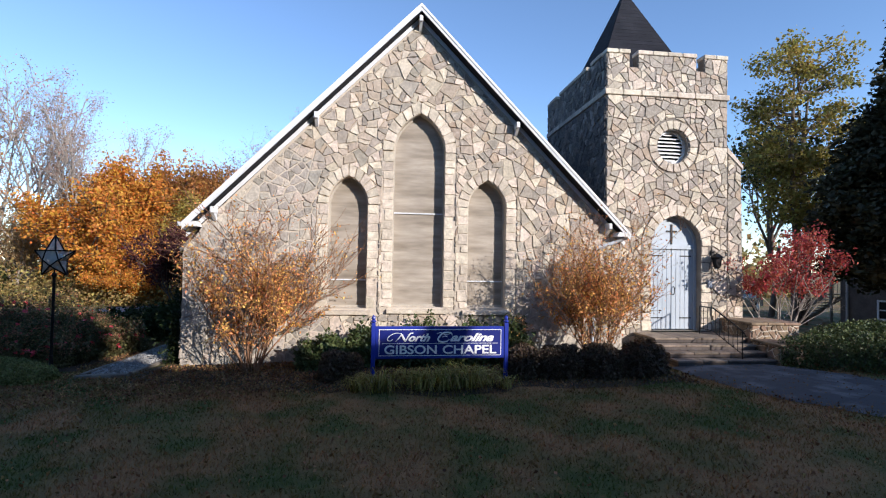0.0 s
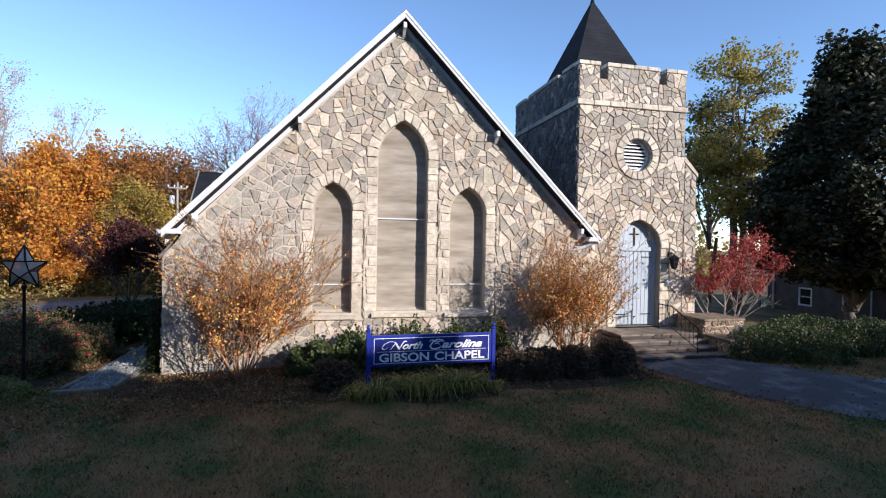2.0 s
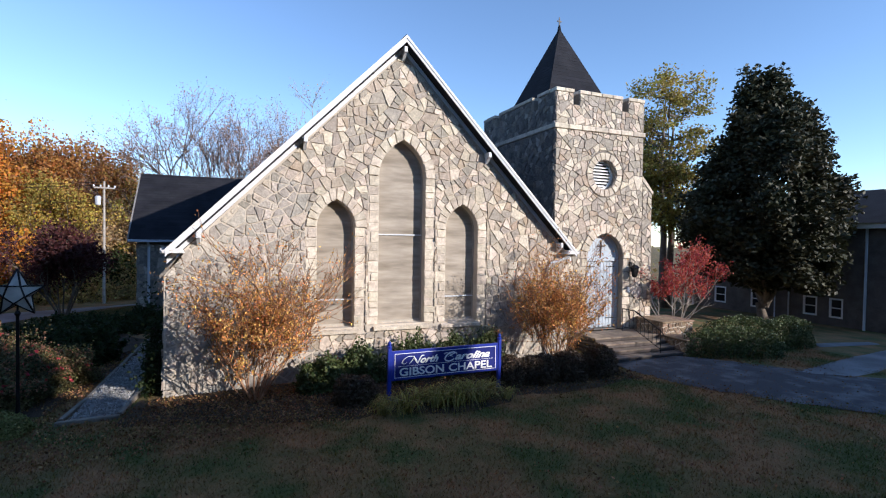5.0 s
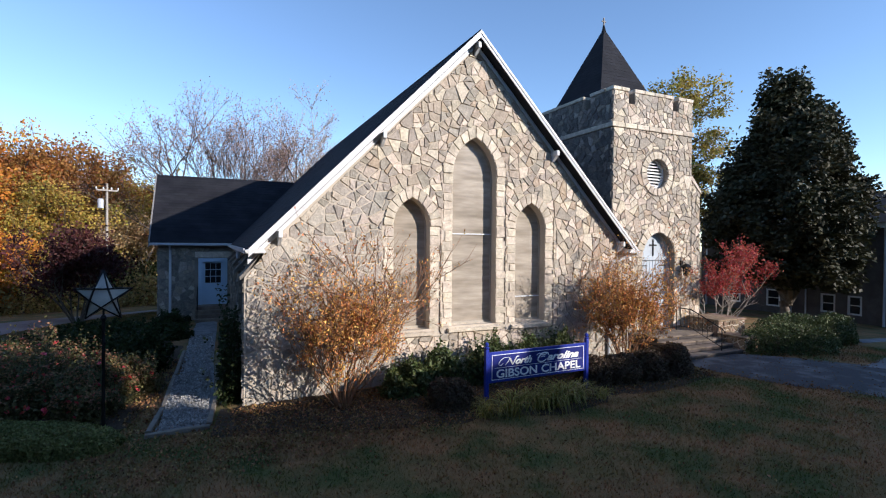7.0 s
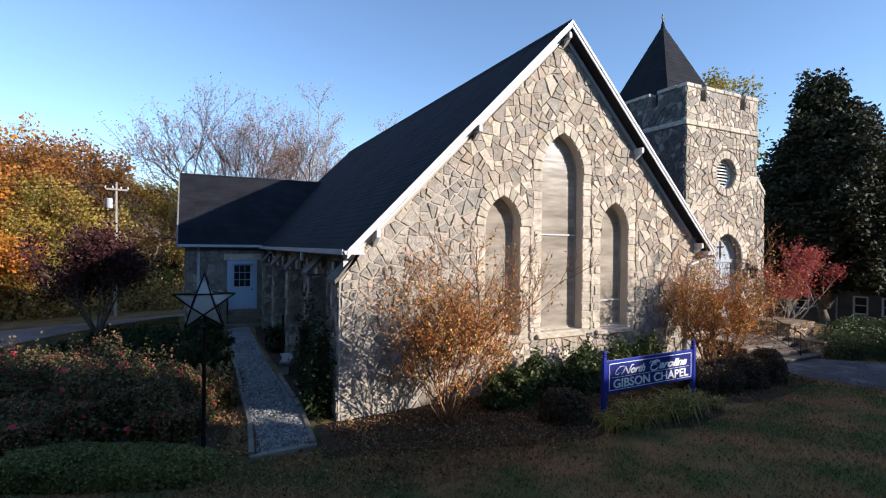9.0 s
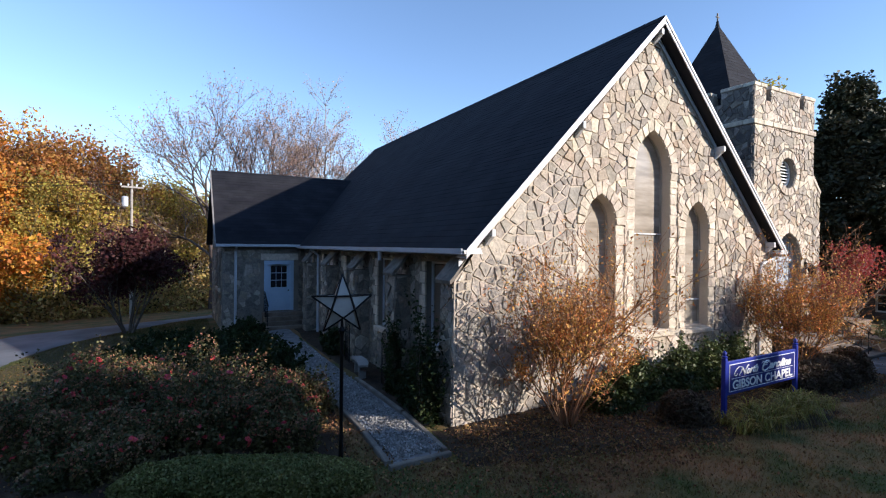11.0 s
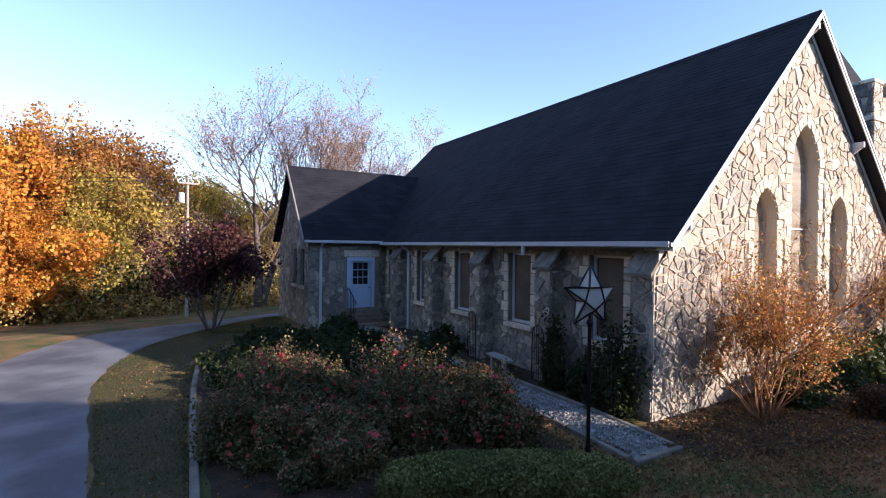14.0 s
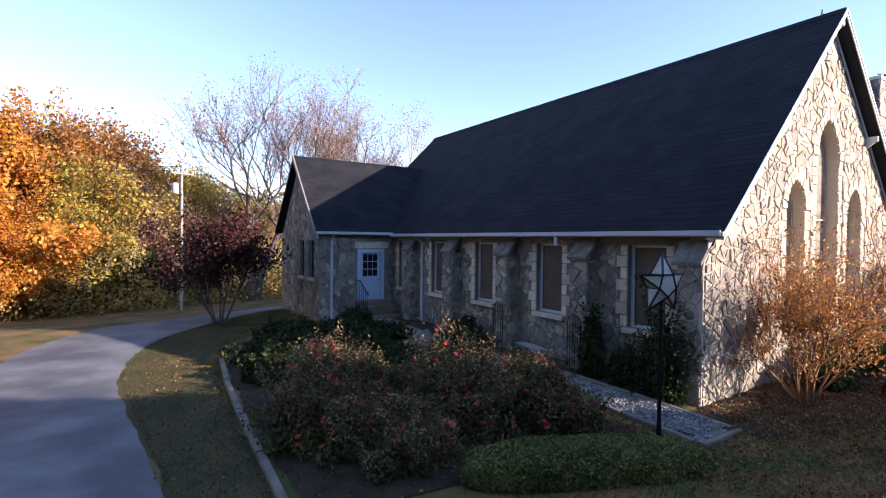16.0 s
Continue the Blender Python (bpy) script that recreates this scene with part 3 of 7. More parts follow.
WINS = [(-1.85, 1.04, 1.40, 4.20, 4.96), (0.05, 1.40, 1.44, 5.68, 6.75), (1.95, 1.06, 1.42, 4.20, 4.96)]   # centre, width, sill, spring, top
front_line = [(-6.02, -0.6), (5.9, -0.6), (5.9, 3.34), (0.0, 9.34), (-5.62, 3.52), (-6.02, 2.90)]
front_wall = part("front_wall", wall_with_holes(front_line, [arch(*w) for w in WINS], face, 0.5), M_MORTAR, chapel, "gable wall of tan and grey fieldstone")
for k, (cx, w, z0, zs, zt) in enumerate(WINS):
    win = part("arched_window", wall_with_holes(arch(cx, w, z0, zs, zt), [arch(cx, w - 0.075, z0 + 0.07, zs, zt - 0.045)], lambda u, v, d: (u, 0.26 - d, v), 0.06), M_FRAME, chapel, "tall pointed stained glass window behind a clouded cover")
    g = Geo()
    rim = arch(cx, w - 0.075, z0 + 0.07, zs, zt - 0.045)
    g.add([(u, 0.295, v) for u, v in rim] + [(u, 0.303, v) for u, v in rim], [tuple(range(len(rim))), tuple(range(2 * len(rim) - 1, len(rim) - 1, -1))])
    part("pane", g, M_PANE, win, "clouded beige glazing")
    bar = 4.0 if k == 1 else 2.14
    part("bar", Geo().box(cx - w / 2 + 0.02, cx + w / 2 - 0.02, 0.255, 0.29, bar, bar + 0.035), M_RAKE, win)
    z = z0 + 0.55
    while z < zt - 0.6:
        if abs(z - bar) > 0.2:
            part("saddle_bar", Geo().box(cx - w / 2 + 0.05, cx + w / 2 - 0.05, 0.291, 0.294, z, z + 0.008), M_LEAD, win)
        z += 0.62
    sill = Geo().add([(cx - w / 2 - 0.13, -0.10, z0 - 0.16), (cx + w / 2 + 0.13, -0.10, z0 - 0.16), (cx + w / 2 + 0.13, 0.26, z0 - 0.16), (cx - w / 2 - 0.13, 0.26, z0 - 0.16),
                      (cx - w / 2 - 0.13, -0.10, z0 - 0.07), (cx + w / 2 + 0.13, -0.10, z0 - 0.07), (cx + w / 2 + 0.13, 0.26, z0 + 0.02), (cx - w / 2 - 0.13, 0.26, z0 + 0.02)],
                     [(3, 2, 1, 0), (4, 5, 6, 7), (0, 1, 5, 4), (1, 2, 6, 5), (2, 3, 7, 6), (3, 0, 4, 7)])
    part("sill", sill, M_DRESS, win, "sloping stone sill")
    surround(cx, w, z0, zs, zt, face, front_wall, 40 + k)

# side wall, transept and buttresses
SIDE_X = -5.55
side_wins = [(1.12, 2.17, 1.20, 3.26), (4.36, 5.41, 1.20, 3.26), (7.52, 8.55, 1.20, 3.26), (10.52, 11.54, 1.20, 3.26), (13.42, 14.4, 1.20, 3.26)]


def side(u, v, d):   # the wall that faces -x: u runs towards -y
    return (SIDE_X - d, -u, v)


side_line = [(-14.88, -0.6), (-0.502, -0.6), (-0.502, 3.6), (-14.88, 3.6)]
side_holes = [[(-b, z0), (-a, z0), (-a, z1), (-b, z1)] for a, b, z0, z1 in side_wins]
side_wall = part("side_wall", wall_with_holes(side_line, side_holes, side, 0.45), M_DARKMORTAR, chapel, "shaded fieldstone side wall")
for a, b, z0, z1 in side_wins:
    fr = Geo()
    fr.box(SIDE_X + 0.14, SIDE_X + 0.22, a, a + 0.07, z0, z1).box(SIDE_X + 0.14, SIDE_X + 0.22, b - 0.09, b, z0, z1)
    fr.box(SIDE_X + 0.14, SIDE_X + 0.22, a + 0.07, b - 0.09, z0, z0 + 0.08).box(SIDE_X + 0.14, SIDE_X + 0.22, a + 0.07, b - 0.09, z1 - 0.06, z1)
    sw = part("side_window", fr, M_WHITE_METAL, chapel, "narrow pale-framed window with brown blind")
    part("pane", Geo().box(SIDE_X + 0.175, SIDE_X + 0.185, a + 0.07, b - 0.09, z0 + 0.08, z1 - 0.06), M_DARKGLASS, sw)
    part("blind", Geo().box(SIDE_X + 0.15, SIDE_X + 0.16, a + 0.10, b - 0.14, z0 + 0.10, z1 - 0.08), M_BLIND, sw, "brown blind")
    part("sill", Geo().bevel_box(SIDE_X - 0.12, SIDE_X + 0.2, a - 0.1, b + 0.1, z0 - 0.14, z0 - 0.004), M_DRESS, sw)
    for m_ in (0, 1):
        z = z0
        while z < z1 - 0.05:
            h = min(0.3, z1 - z)
            wide_ = 0.32 if int((z - z0) / 0.29) % 2 else 0.2
            y0, y1 = ((a - wide_, a) if m_ == 0 else (b, b + wide_))
            part("quoin", Geo().bevel_box(SIDE_X - 0.045, SIDE_X + 0.02, y0, y1, z + 0.01, z + h - 0.01, 0.012), M_DRESS, side_wall)
            z += h
for y0 in (0.0, 3.07, 6.22, 9.42, 12.6):
    y1, out, top = y0 + 0.58, 0.47, 2.86
    z0 = ground_z(-6, y0) - 0.4
    body = Geo().loft([[(SIDE_X - out, y0, z0), (SIDE_X, y0, z0), (SIDE_X, y1, z0), (SIDE_X - out, y1, z0)], [(SIDE_X - out, y0, top), (SIDE_X, y0, top), (SIDE_X, y1, top), (SIDE_X - out, y1, top)]])
    if y0 > 0.1:
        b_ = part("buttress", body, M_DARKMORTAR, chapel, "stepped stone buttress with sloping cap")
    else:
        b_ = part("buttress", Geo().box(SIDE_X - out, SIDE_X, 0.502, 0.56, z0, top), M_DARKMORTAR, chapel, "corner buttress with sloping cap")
    cap = Geo()
    for k in range(2):
        ya, yb = y0 - 0.05 + k * 0.34, y0 - 0.05 + (k + 1) * 0.34 - 0.012
        if y0 < 0.1:
            ya, yb = ya + 0.05, yb + 0.05
        cap.add([(SIDE_X - out - 0.08, ya, top - 0.02), (SIDE_X, ya, top + 0.58), (SIDE_X, yb, top + 0.58), (SIDE_X - out - 0.08, yb, top - 0.02),
                 (SIDE_X - out - 0.10, ya, top + 0.06), (SIDE_X - 0.02, ya, top + 0.68), (SIDE_X - 0.02, yb, top + 0.68), (SIDE_X - out - 0.10, yb, top + 0.06)],
                [(3, 2, 1, 0), (4, 5, 6, 7), (0, 1, 5, 4), (1, 2, 6, 5), (2, 3, 7, 6), (3, 0, 4, 7)])
    part("cap", cap, M_CAP, b_, "pair of dark sloping cap stones")
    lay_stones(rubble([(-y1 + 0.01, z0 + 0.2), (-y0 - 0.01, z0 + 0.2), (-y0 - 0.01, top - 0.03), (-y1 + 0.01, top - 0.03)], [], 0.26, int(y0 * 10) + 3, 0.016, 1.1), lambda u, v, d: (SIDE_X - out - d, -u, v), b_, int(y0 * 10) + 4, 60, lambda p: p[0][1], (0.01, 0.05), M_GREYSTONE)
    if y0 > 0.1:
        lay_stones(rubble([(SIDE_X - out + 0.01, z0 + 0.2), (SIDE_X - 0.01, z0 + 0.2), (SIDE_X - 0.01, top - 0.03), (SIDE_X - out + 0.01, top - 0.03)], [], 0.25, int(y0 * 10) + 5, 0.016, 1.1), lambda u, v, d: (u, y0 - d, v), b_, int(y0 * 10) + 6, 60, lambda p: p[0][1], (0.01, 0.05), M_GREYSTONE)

# transept: its door wall looks to the front, its gable to the side
TX, TY, TRIDGE = -9.15, 14.9, 7.25
TBACK = 20.7


def door_face(u, v, d):
    return (u, TY - d, v)


trans_line = [(TX, -0.6), (SIDE_X, -0.6), (SIDE_X, 3.6), (TX, 3.6)]
DL, DR, DZ, DT = -7.30, -6.18, 0.58, 2.80
door_hole = [(DL, DZ), (DR, DZ), (DR, DT), (DL, DT)]
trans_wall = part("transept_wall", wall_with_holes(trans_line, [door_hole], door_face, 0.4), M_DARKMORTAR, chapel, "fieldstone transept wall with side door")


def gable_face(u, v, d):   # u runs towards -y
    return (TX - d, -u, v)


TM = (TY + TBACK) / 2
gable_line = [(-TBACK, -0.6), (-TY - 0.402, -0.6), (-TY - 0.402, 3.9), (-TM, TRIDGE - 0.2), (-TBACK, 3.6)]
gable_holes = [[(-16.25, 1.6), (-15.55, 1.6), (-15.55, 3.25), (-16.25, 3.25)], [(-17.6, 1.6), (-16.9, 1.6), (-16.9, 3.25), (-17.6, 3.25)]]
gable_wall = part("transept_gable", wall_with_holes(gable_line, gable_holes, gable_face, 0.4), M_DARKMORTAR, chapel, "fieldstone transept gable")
for h_ in gable_holes:
    gw = part("gable_window", Geo().box(TX + 0.12, TX + 0.18, -h_[1][0], -h_[0][0], 1.6, 3.25), M_DARKGLASS, chapel)
    part("sill", Geo().bevel_box(TX - 0.1, TX + 0.1, -h_[1][0] - 0.1, -h_[0][0] + 0.1, 1.45, 1.595), M_DRESS, gw)
sd = part("side_door", Geo().box(DL, DR, TY + 0.10, TY + 0.16, DZ, DT), M_SIDEDOOR, chapel, "pale blue door with nine small panes")
part("door_frame", Geo().box(DL - 0.1, DL + 0.05, TY - 0.03, TY + 0.1, DZ, DT + 0.1).box(DR - 0.05, DR + 0.1, TY - 0.03, TY + 0.1, DZ, DT + 0.1).box(DL + 0.05, DR - 0.05, TY - 0.03, TY + 0.1, DT - 0.08, DT + 0.1), M_SIDEDOOR, sd)
part("lintel", Geo().bevel_box(DL - 0.25, DR + 0.3, TY - 0.06, TY + 0.02, DT + 0.12, DT + 0.42, 0.015), M_DRESS, sd, "plain stone lintel")
for i in range(3):
    for j in range(3):
        part("pane", Geo().box(-7.09 + i * 0.245, -6.87 + i * 0.245, TY + 0.085, TY + 0.098, 1.66 + j * 0.34, 1.965 + j * 0.34), M_DARKGLASS, sd)
part("panel", Geo().bevel_box(-7.1, -6.39, TY + 0.08, TY + 0.1, DZ + 0.15, DZ + 0.85, 0.02), M_SIDEDOOR, sd)
part("knob", Geo().tube([(DR - 0.12, TY + 0.1, 1.5), (DR - 0.12, TY + 0.04, 1.5)], [0.02, 0.035], 8), M_IRON, sd)

# roofs
def slab(g, a, b, c, d, thick):
    """A roof slope from its four corners (eave, eave, ridge, ridge)."""
    n = (Vector(b) - Vector(a)).cross(Vector(d) - Vector(a)).normalized() * thick
    return g.hexa([tuple(Vector(p) - n) for p in (a, b, c, d)], [a, b, c, d])


def courses(a, b, c, d, seed, step=0.19, tab=0.95):
    """Overlapping shingle courses on the slope a b (eave) c d (ridge)."""
    rng = random.Random(seed)
    a, b, c, d = Vector(a), Vector(b), Vector(c), Vector(d)
    n = (b - a).cross(d - a).normalized()
    rows = int((d - a).length / step)
    g = Geo()
    for r in range(rows):
        s0, s1 = r / rows, min((r + 1.25) / rows, 1.0)
        p0, p1, q0, q1 = a.lerp(d, s0), b.lerp(c, s0), a.lerp(d, s1), b.lerp(c, s1)
        width = (p1 - p0).length
        x = -rng.uniform(0, tab)
        while x < width:
            w = tab * rng.uniform(0.7, 1.3)
            f0, f1 = max(x, 0) / width, min(x + w - 0.008, width) / width
            if f1 > f0:
                lift = 0.007 + rng.uniform(0, 0.004)
                v = [p0.lerp(p1, f0), p0.lerp(p1, f1), q0.lerp(q1, f1), q0.lerp(q1, f0)]
                g.add([v[0] + n * 0.001, v[1] + n * 0.001, v[0] + n * lift, v[1] + n * lift, v[2] + n * 0.004, v[3] + n * 0.004], [(0, 1, 3, 2), (2, 3, 4, 5)])
            x += w
    return g


FY = -0.34
for s in (-1, 1):
    e = s * (HALF + 0.06)
    ez = EAVE_Z - 0.06 * SLOPE + 0.06
    A, B, C_, D_ = (e, FY, ez), (e, BACK, ez), (0, BACK, APEX_Z + 0.06), (0, FY, APEX_Z + 0.06)
    if s < 0:
        A, B, C_, D_ = B, A, D_, C_
    roof = part("roof", slab(Geo(), A, B, C_, D_, 0.14), M_SHINGLE, chapel, "steep dark charcoal shingle roof")
    tagged(part("shingles", courses(A, B, C_, D_, 5 + s), M_SHINGLE, roof), kind="stuff")
part("ridge_cap", Geo().add([(-0.16, FY, APEX_Z - 0.07), (0, FY, APEX_Z + 0.1), (0.16, FY, APEX_Z - 0.07), (-0.16, BACK, APEX_Z - 0.07), (0, BACK, APEX_Z + 0.1), (0.16, BACK, APEX_Z - 0.07)], [(0, 1, 4, 3), (1, 2, 5, 4)]), M_SHINGLE, chapel)
TE = TY - 0.42
tz = 3.66
for s in (-1, 1):
    if s < 0:
        A, B, C_, D_ = (TX - 0.3, TE, tz), (-5.2, TE, tz), (-2.0, TM, TRIDGE), (TX - 0.3, TM, TRIDGE)
    else:
        A, B, C_, D_ = (-5.2, 2 * TM - TE, tz), (TX - 0.3, 2 * TM - TE, tz), (TX - 0.3, TM, TRIDGE), (-2.0, TM, TRIDGE)
    roof = part("transept_roof", slab(Geo(), A, B, C_, D_, 0.12), M_SHINGLE, chapel, "dark shingle transept roof")
    if s < 0:
        tagged(part("shingles", courses(A, B, C_, D_, 15), M_SHINGLE, roof), kind="stuff")
# rake boards, returns, brackets, gutters
for s in (-1, 1):
    lo, hi = Vector((s * (HALF + 0.07), 0, EAVE_Z - 0.03)), Vector((0, 0, APEX_Z + 0.04))
    plumb = math.sqrt(1 + SLOPE * SLOPE)

    def board(y0, y1, t0, t1):
        return Geo().hexa([(p.x, y, p.z - plumb * t1) for p, y in ((lo, y0), (lo, y1), (hi, y1), (hi, y0))], [(p.x, y, p.z - plumb * t0) for p, y in ((lo, y0), (lo, y1), (hi, y1), (hi, y0))])

    rake = part("rake_board", board(FY - 0.03, FY + 0.01, 0.02, 0.115), M_RAKE, chapel, "white painted rake board")
    part("rake_trim", board(FY - 0.05, FY - 0.032, -0.02, 0.04), M_WHITE, rake)
    part("soffit", board(FY + 0.012, -0.002, 0.075, 0.105), M_RAKE, rake)
    part("frieze", board(-0.062, -0.036, 0.142, 0.24), M_RAKE, rake)
    ret = Geo().loft([[(s * (HALF + 0.12), FY - 0.03, EAVE_Z - 0.10), (s * (HALF - 0.32), FY - 0.03, EAVE_Z - 0.10), (s * (HALF - 0.32), 0.0, EAVE_Z - 0.10), (s * (HALF + 0.12), 0.0, EAVE_Z - 0.10)],
                      [(s * (HALF + 0.15), FY - 0.05, EAVE_Z - 0.03), (s * (HALF - 0.25), FY - 0.05, EAVE_Z + 0.03), (s * (HALF - 0.25), 0.0, EAVE_Z + 0.03), (s * (HALF + 0.15), 0.0, EAVE_Z - 0.03)]])
    part("eave_return", ret, M_WHITE, chapel)
    gx = s * (HALF + 0.10)
    gut = [(0.0, 0.0), (0.13, 0.02), (0.13, 0.13), (0.10, 0.13), (0.10, 0.04), (0.0, 0.03)]
    y_end = TY - 0.42 if s < 0 else BACK
    part("gutter", Geo().loft([[(gx + s * (u - 0.05), y, EAVE_Z - 0.12 + v) for u, v in gut] for y in (FY, y_end)]), M_WHITE_METAL, chapel, "pale metal gutter")
    part("eave_board", Geo().box(min(gx - s * 0.06, s * 5.6), max(gx - s * 0.06, s * 5.6), 0.0, y_end, EAVE_Z - 0.14, EAVE_Z - 0.10), M_SOFFIT, chapel)
part("gutter", Geo().loft([[(x, TE - 0.10 + u, tz - 0.14 + v) for u, v in [(0.13, 0.0), (0.13, 0.03), (0.03, 0.04), (0.03, 0.13), (0.0, 0.13), (0.0, 0.02)]] for x in (TX - 0.3, -5.75)]), M_WHITE_METAL, chapel)
part("transept_rake", Geo().hexa([(TX - 0.36, TE, tz - 0.2), (TX - 0.3, TE, tz - 0.2), (TX - 0.3, TM, TRIDGE - 0.2), (TX - 0.36, TM, TRIDGE - 0.2)], [(TX - 0.36, TE, tz + 0.04), (TX - 0.3, TE, tz + 0.04), (TX - 0.3, TM, TRIDGE + 0.04), (TX - 0.36, TM, TRIDGE + 0.04)]), M_SOFFIT, chapel)
for bx in (0.0, -2.72, 2.72, -5.25, 5.4):
    bz = APEX_Z - abs(bx) * SLOPE - 0.34
    br = Geo().bevel_box(bx - 0.05, bx + 0.05, FY + 0.03, 0.02, bz - 0.04, bz + 0.12, 0.012)
    br.loft([[(bx - 0.04, FY + 0.08, bz - 0.045), (bx + 0.04, FY + 0.08, bz - 0.045), (bx + 0.04, 0.0, bz - 0.045), (bx - 0.04, 0.0, bz - 0.045)],
             [(bx - 0.04, -0.07, bz - 0.20), (bx + 0.04, -0.07, bz - 0.20), (bx + 0.04, 0.0, bz - 0.24), (bx - 0.04, 0.0, bz - 0.24)]])
    part("bracket", br, M_RAKE, chapel, "white painted purlin bracket")


def downpipe(points, r=0.05):
    return Geo().tube(points, r, 8)


part("downpipe", downpipe([(5.86, FY + 0.1, 3.46), (5.6, -0.12, 3.32), (5.1, -0.08, 3.16), (5.0, -0.08, 2.98), (5.0, -0.08, 0.1)]), M_WHITE_METAL, chapel, "pale metal downpipe")
part("downpipe", downpipe([(-8.62, TE - 0.03, tz - 0.1), (-8.62, TY - 0.08, tz - 0.34), (-8.62, TY - 0.08, -0.15)], 0.06), M_WHITE_METAL, chapel, "pale metal downpipe")
part("downpipe", downpipe([(-5.95, 12.3, 3.46), (SIDE_X - 0.08, 12.2, 3.2), (SIDE_X - 0.08, 12.2, -0.1)], 0.06), M_WHITE_METAL, chapel, "pale metal downpipe")
part("downpipe", downpipe([(-6.0, 4.2, 3.48), (-6.0, 4.2, 3.22)], 0.055), M_WHITE_METAL, chapel)
# closing walls that carry the far roof
part("rear_wall", Geo().hexa([(-5.5, BACK - 0.4, 0), (5.5, BACK - 0.4, 0), (5.5, BACK - 0.1, 0), (-5.5, BACK - 0.1, 0)], [(-5.5, BACK - 0.4, 3.5), (5.5, BACK - 0.4, 3.5), (5.5, BACK - 0.1, 3.5), (-5.5, BACK - 0.1, 3.5)]).add([(-5.5, BACK - 0.2, 3.5), (5.5, BACK - 0.2, 3.5), (0, BACK - 0.2, APEX_Z - 0.15)], [(0, 1, 2)]), M_MORTAR, chapel)
part("far_side_wall", Geo().box(5.2, 5.58, 0.5, BACK - 0.4, -0.3, 3.5), M_MORTAR, chapel)
part("transept_back", Geo().box(TX, -5.5, TBACK - 0.3, TBACK, 0, 3.6), M_MORTAR, chapel)
part("inner_floor", Geo().box(-5.2, 5.2, 0.5, BACK - 0.4, 0.9, 0.95), M_TIMBER, chapel)
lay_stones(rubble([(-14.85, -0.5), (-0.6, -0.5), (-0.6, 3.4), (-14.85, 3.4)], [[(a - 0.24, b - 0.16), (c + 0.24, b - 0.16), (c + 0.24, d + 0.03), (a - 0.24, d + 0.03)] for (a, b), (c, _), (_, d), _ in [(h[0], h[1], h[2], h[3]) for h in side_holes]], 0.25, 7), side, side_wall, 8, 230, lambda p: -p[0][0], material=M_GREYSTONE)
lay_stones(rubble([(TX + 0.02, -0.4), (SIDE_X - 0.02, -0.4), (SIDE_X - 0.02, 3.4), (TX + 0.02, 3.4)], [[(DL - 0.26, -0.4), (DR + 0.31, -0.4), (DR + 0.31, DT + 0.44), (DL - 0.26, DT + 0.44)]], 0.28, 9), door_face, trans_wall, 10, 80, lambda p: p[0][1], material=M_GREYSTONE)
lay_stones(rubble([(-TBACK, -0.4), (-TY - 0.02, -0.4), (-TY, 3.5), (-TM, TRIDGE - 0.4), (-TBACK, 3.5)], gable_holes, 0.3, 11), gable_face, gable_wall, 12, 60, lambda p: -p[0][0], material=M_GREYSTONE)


def ribbon_pointed(p):
    u, v = p[0]
    return v < 5.0 - 0.9 * (u + 2.6) if u < -2.4 else (u > 2.9 and v < 2.6)


front_stones = rubble([(-5.98, -0.4), (5.86, -0.4), (5.86, 3.3), (0.0, 9.2), (-5.58, 3.5), (-5.98, 2.88)], [grown(*w, 0.30, 0.18) for w in WINS], 0.275, 3)
lay_stones([p for p in front_stones if ribbon_pointed(p)], face, front_wall, 4, 130, lambda p: abs(p[0][0] + 3.4), (0.014, 0.04), M_TANSTONE, ribbon_pointed)
lay_stones([p for p in front_stones if not ribbon_pointed(p)], face, front_wall, 5, 170, lambda p: abs(p[0][0] + 1.2) + 0.4 * abs(p[0][1] - 3), (0.022, 0.05))

# ---- the bell tower ----
X0, X1, Y0, Y1 = 5.62, 9.50, 0.52, 5.9
tower = thing("bell_tower", "square rubble stone bell tower with battlements", "tower")
BAND = 7.78
DOOR = (7.86, 1.60, 0.74, 3.30, 4.20)
LOUV = (7.74, 6.30, 0.50)


def t_face(u, v, d):
    return (u, Y0 - d, v)


def t_left(u, v, d):
    return (X0 - d, -u, v)


circle = [(LOUV[0] + LOUV[2] * math.cos(a * math.pi / 14), LOUV[1] + LOUV[2] * 1.04 * math.sin(a * math.pi / 14)) for a in range(28)]
tw_front = part("tower_front", wall_with_holes([(X0, -0.3), (X1, -0.3), (X1, BAND), (X0, BAND)], [arch(*DOOR), circle], t_face, 0.45), M_DARKMORTAR, tower, "sunlit tower front of tan fieldstone")
tw_left = part("tower_side", wall_with_holes([(-Y1, -0.3), (-Y0 - 0.451, -0.3), (-Y0 - 0.451, BAND), (-Y1, BAND)], [], t_left, 0.4), M_DARKMORTAR, tower)
part("tower_side", Geo().box(X1 - 0.4, X1, Y0 + 0.451, Y1, -0.3, BAND), M_DARKMORTAR, tower)
part("tower_side", Geo().box(X0 + 0.401, X1 - 0.401, Y1 - 0.4, Y1, -0.3, BAND), M_DARKMORTAR, tower)
part("tower_deck", Geo().box(X0 + 0.3, X1 - 0.3, Y0 + 0.3, Y1 - 0.3, 7.98, 8.08), M_CONCRETE, tower)
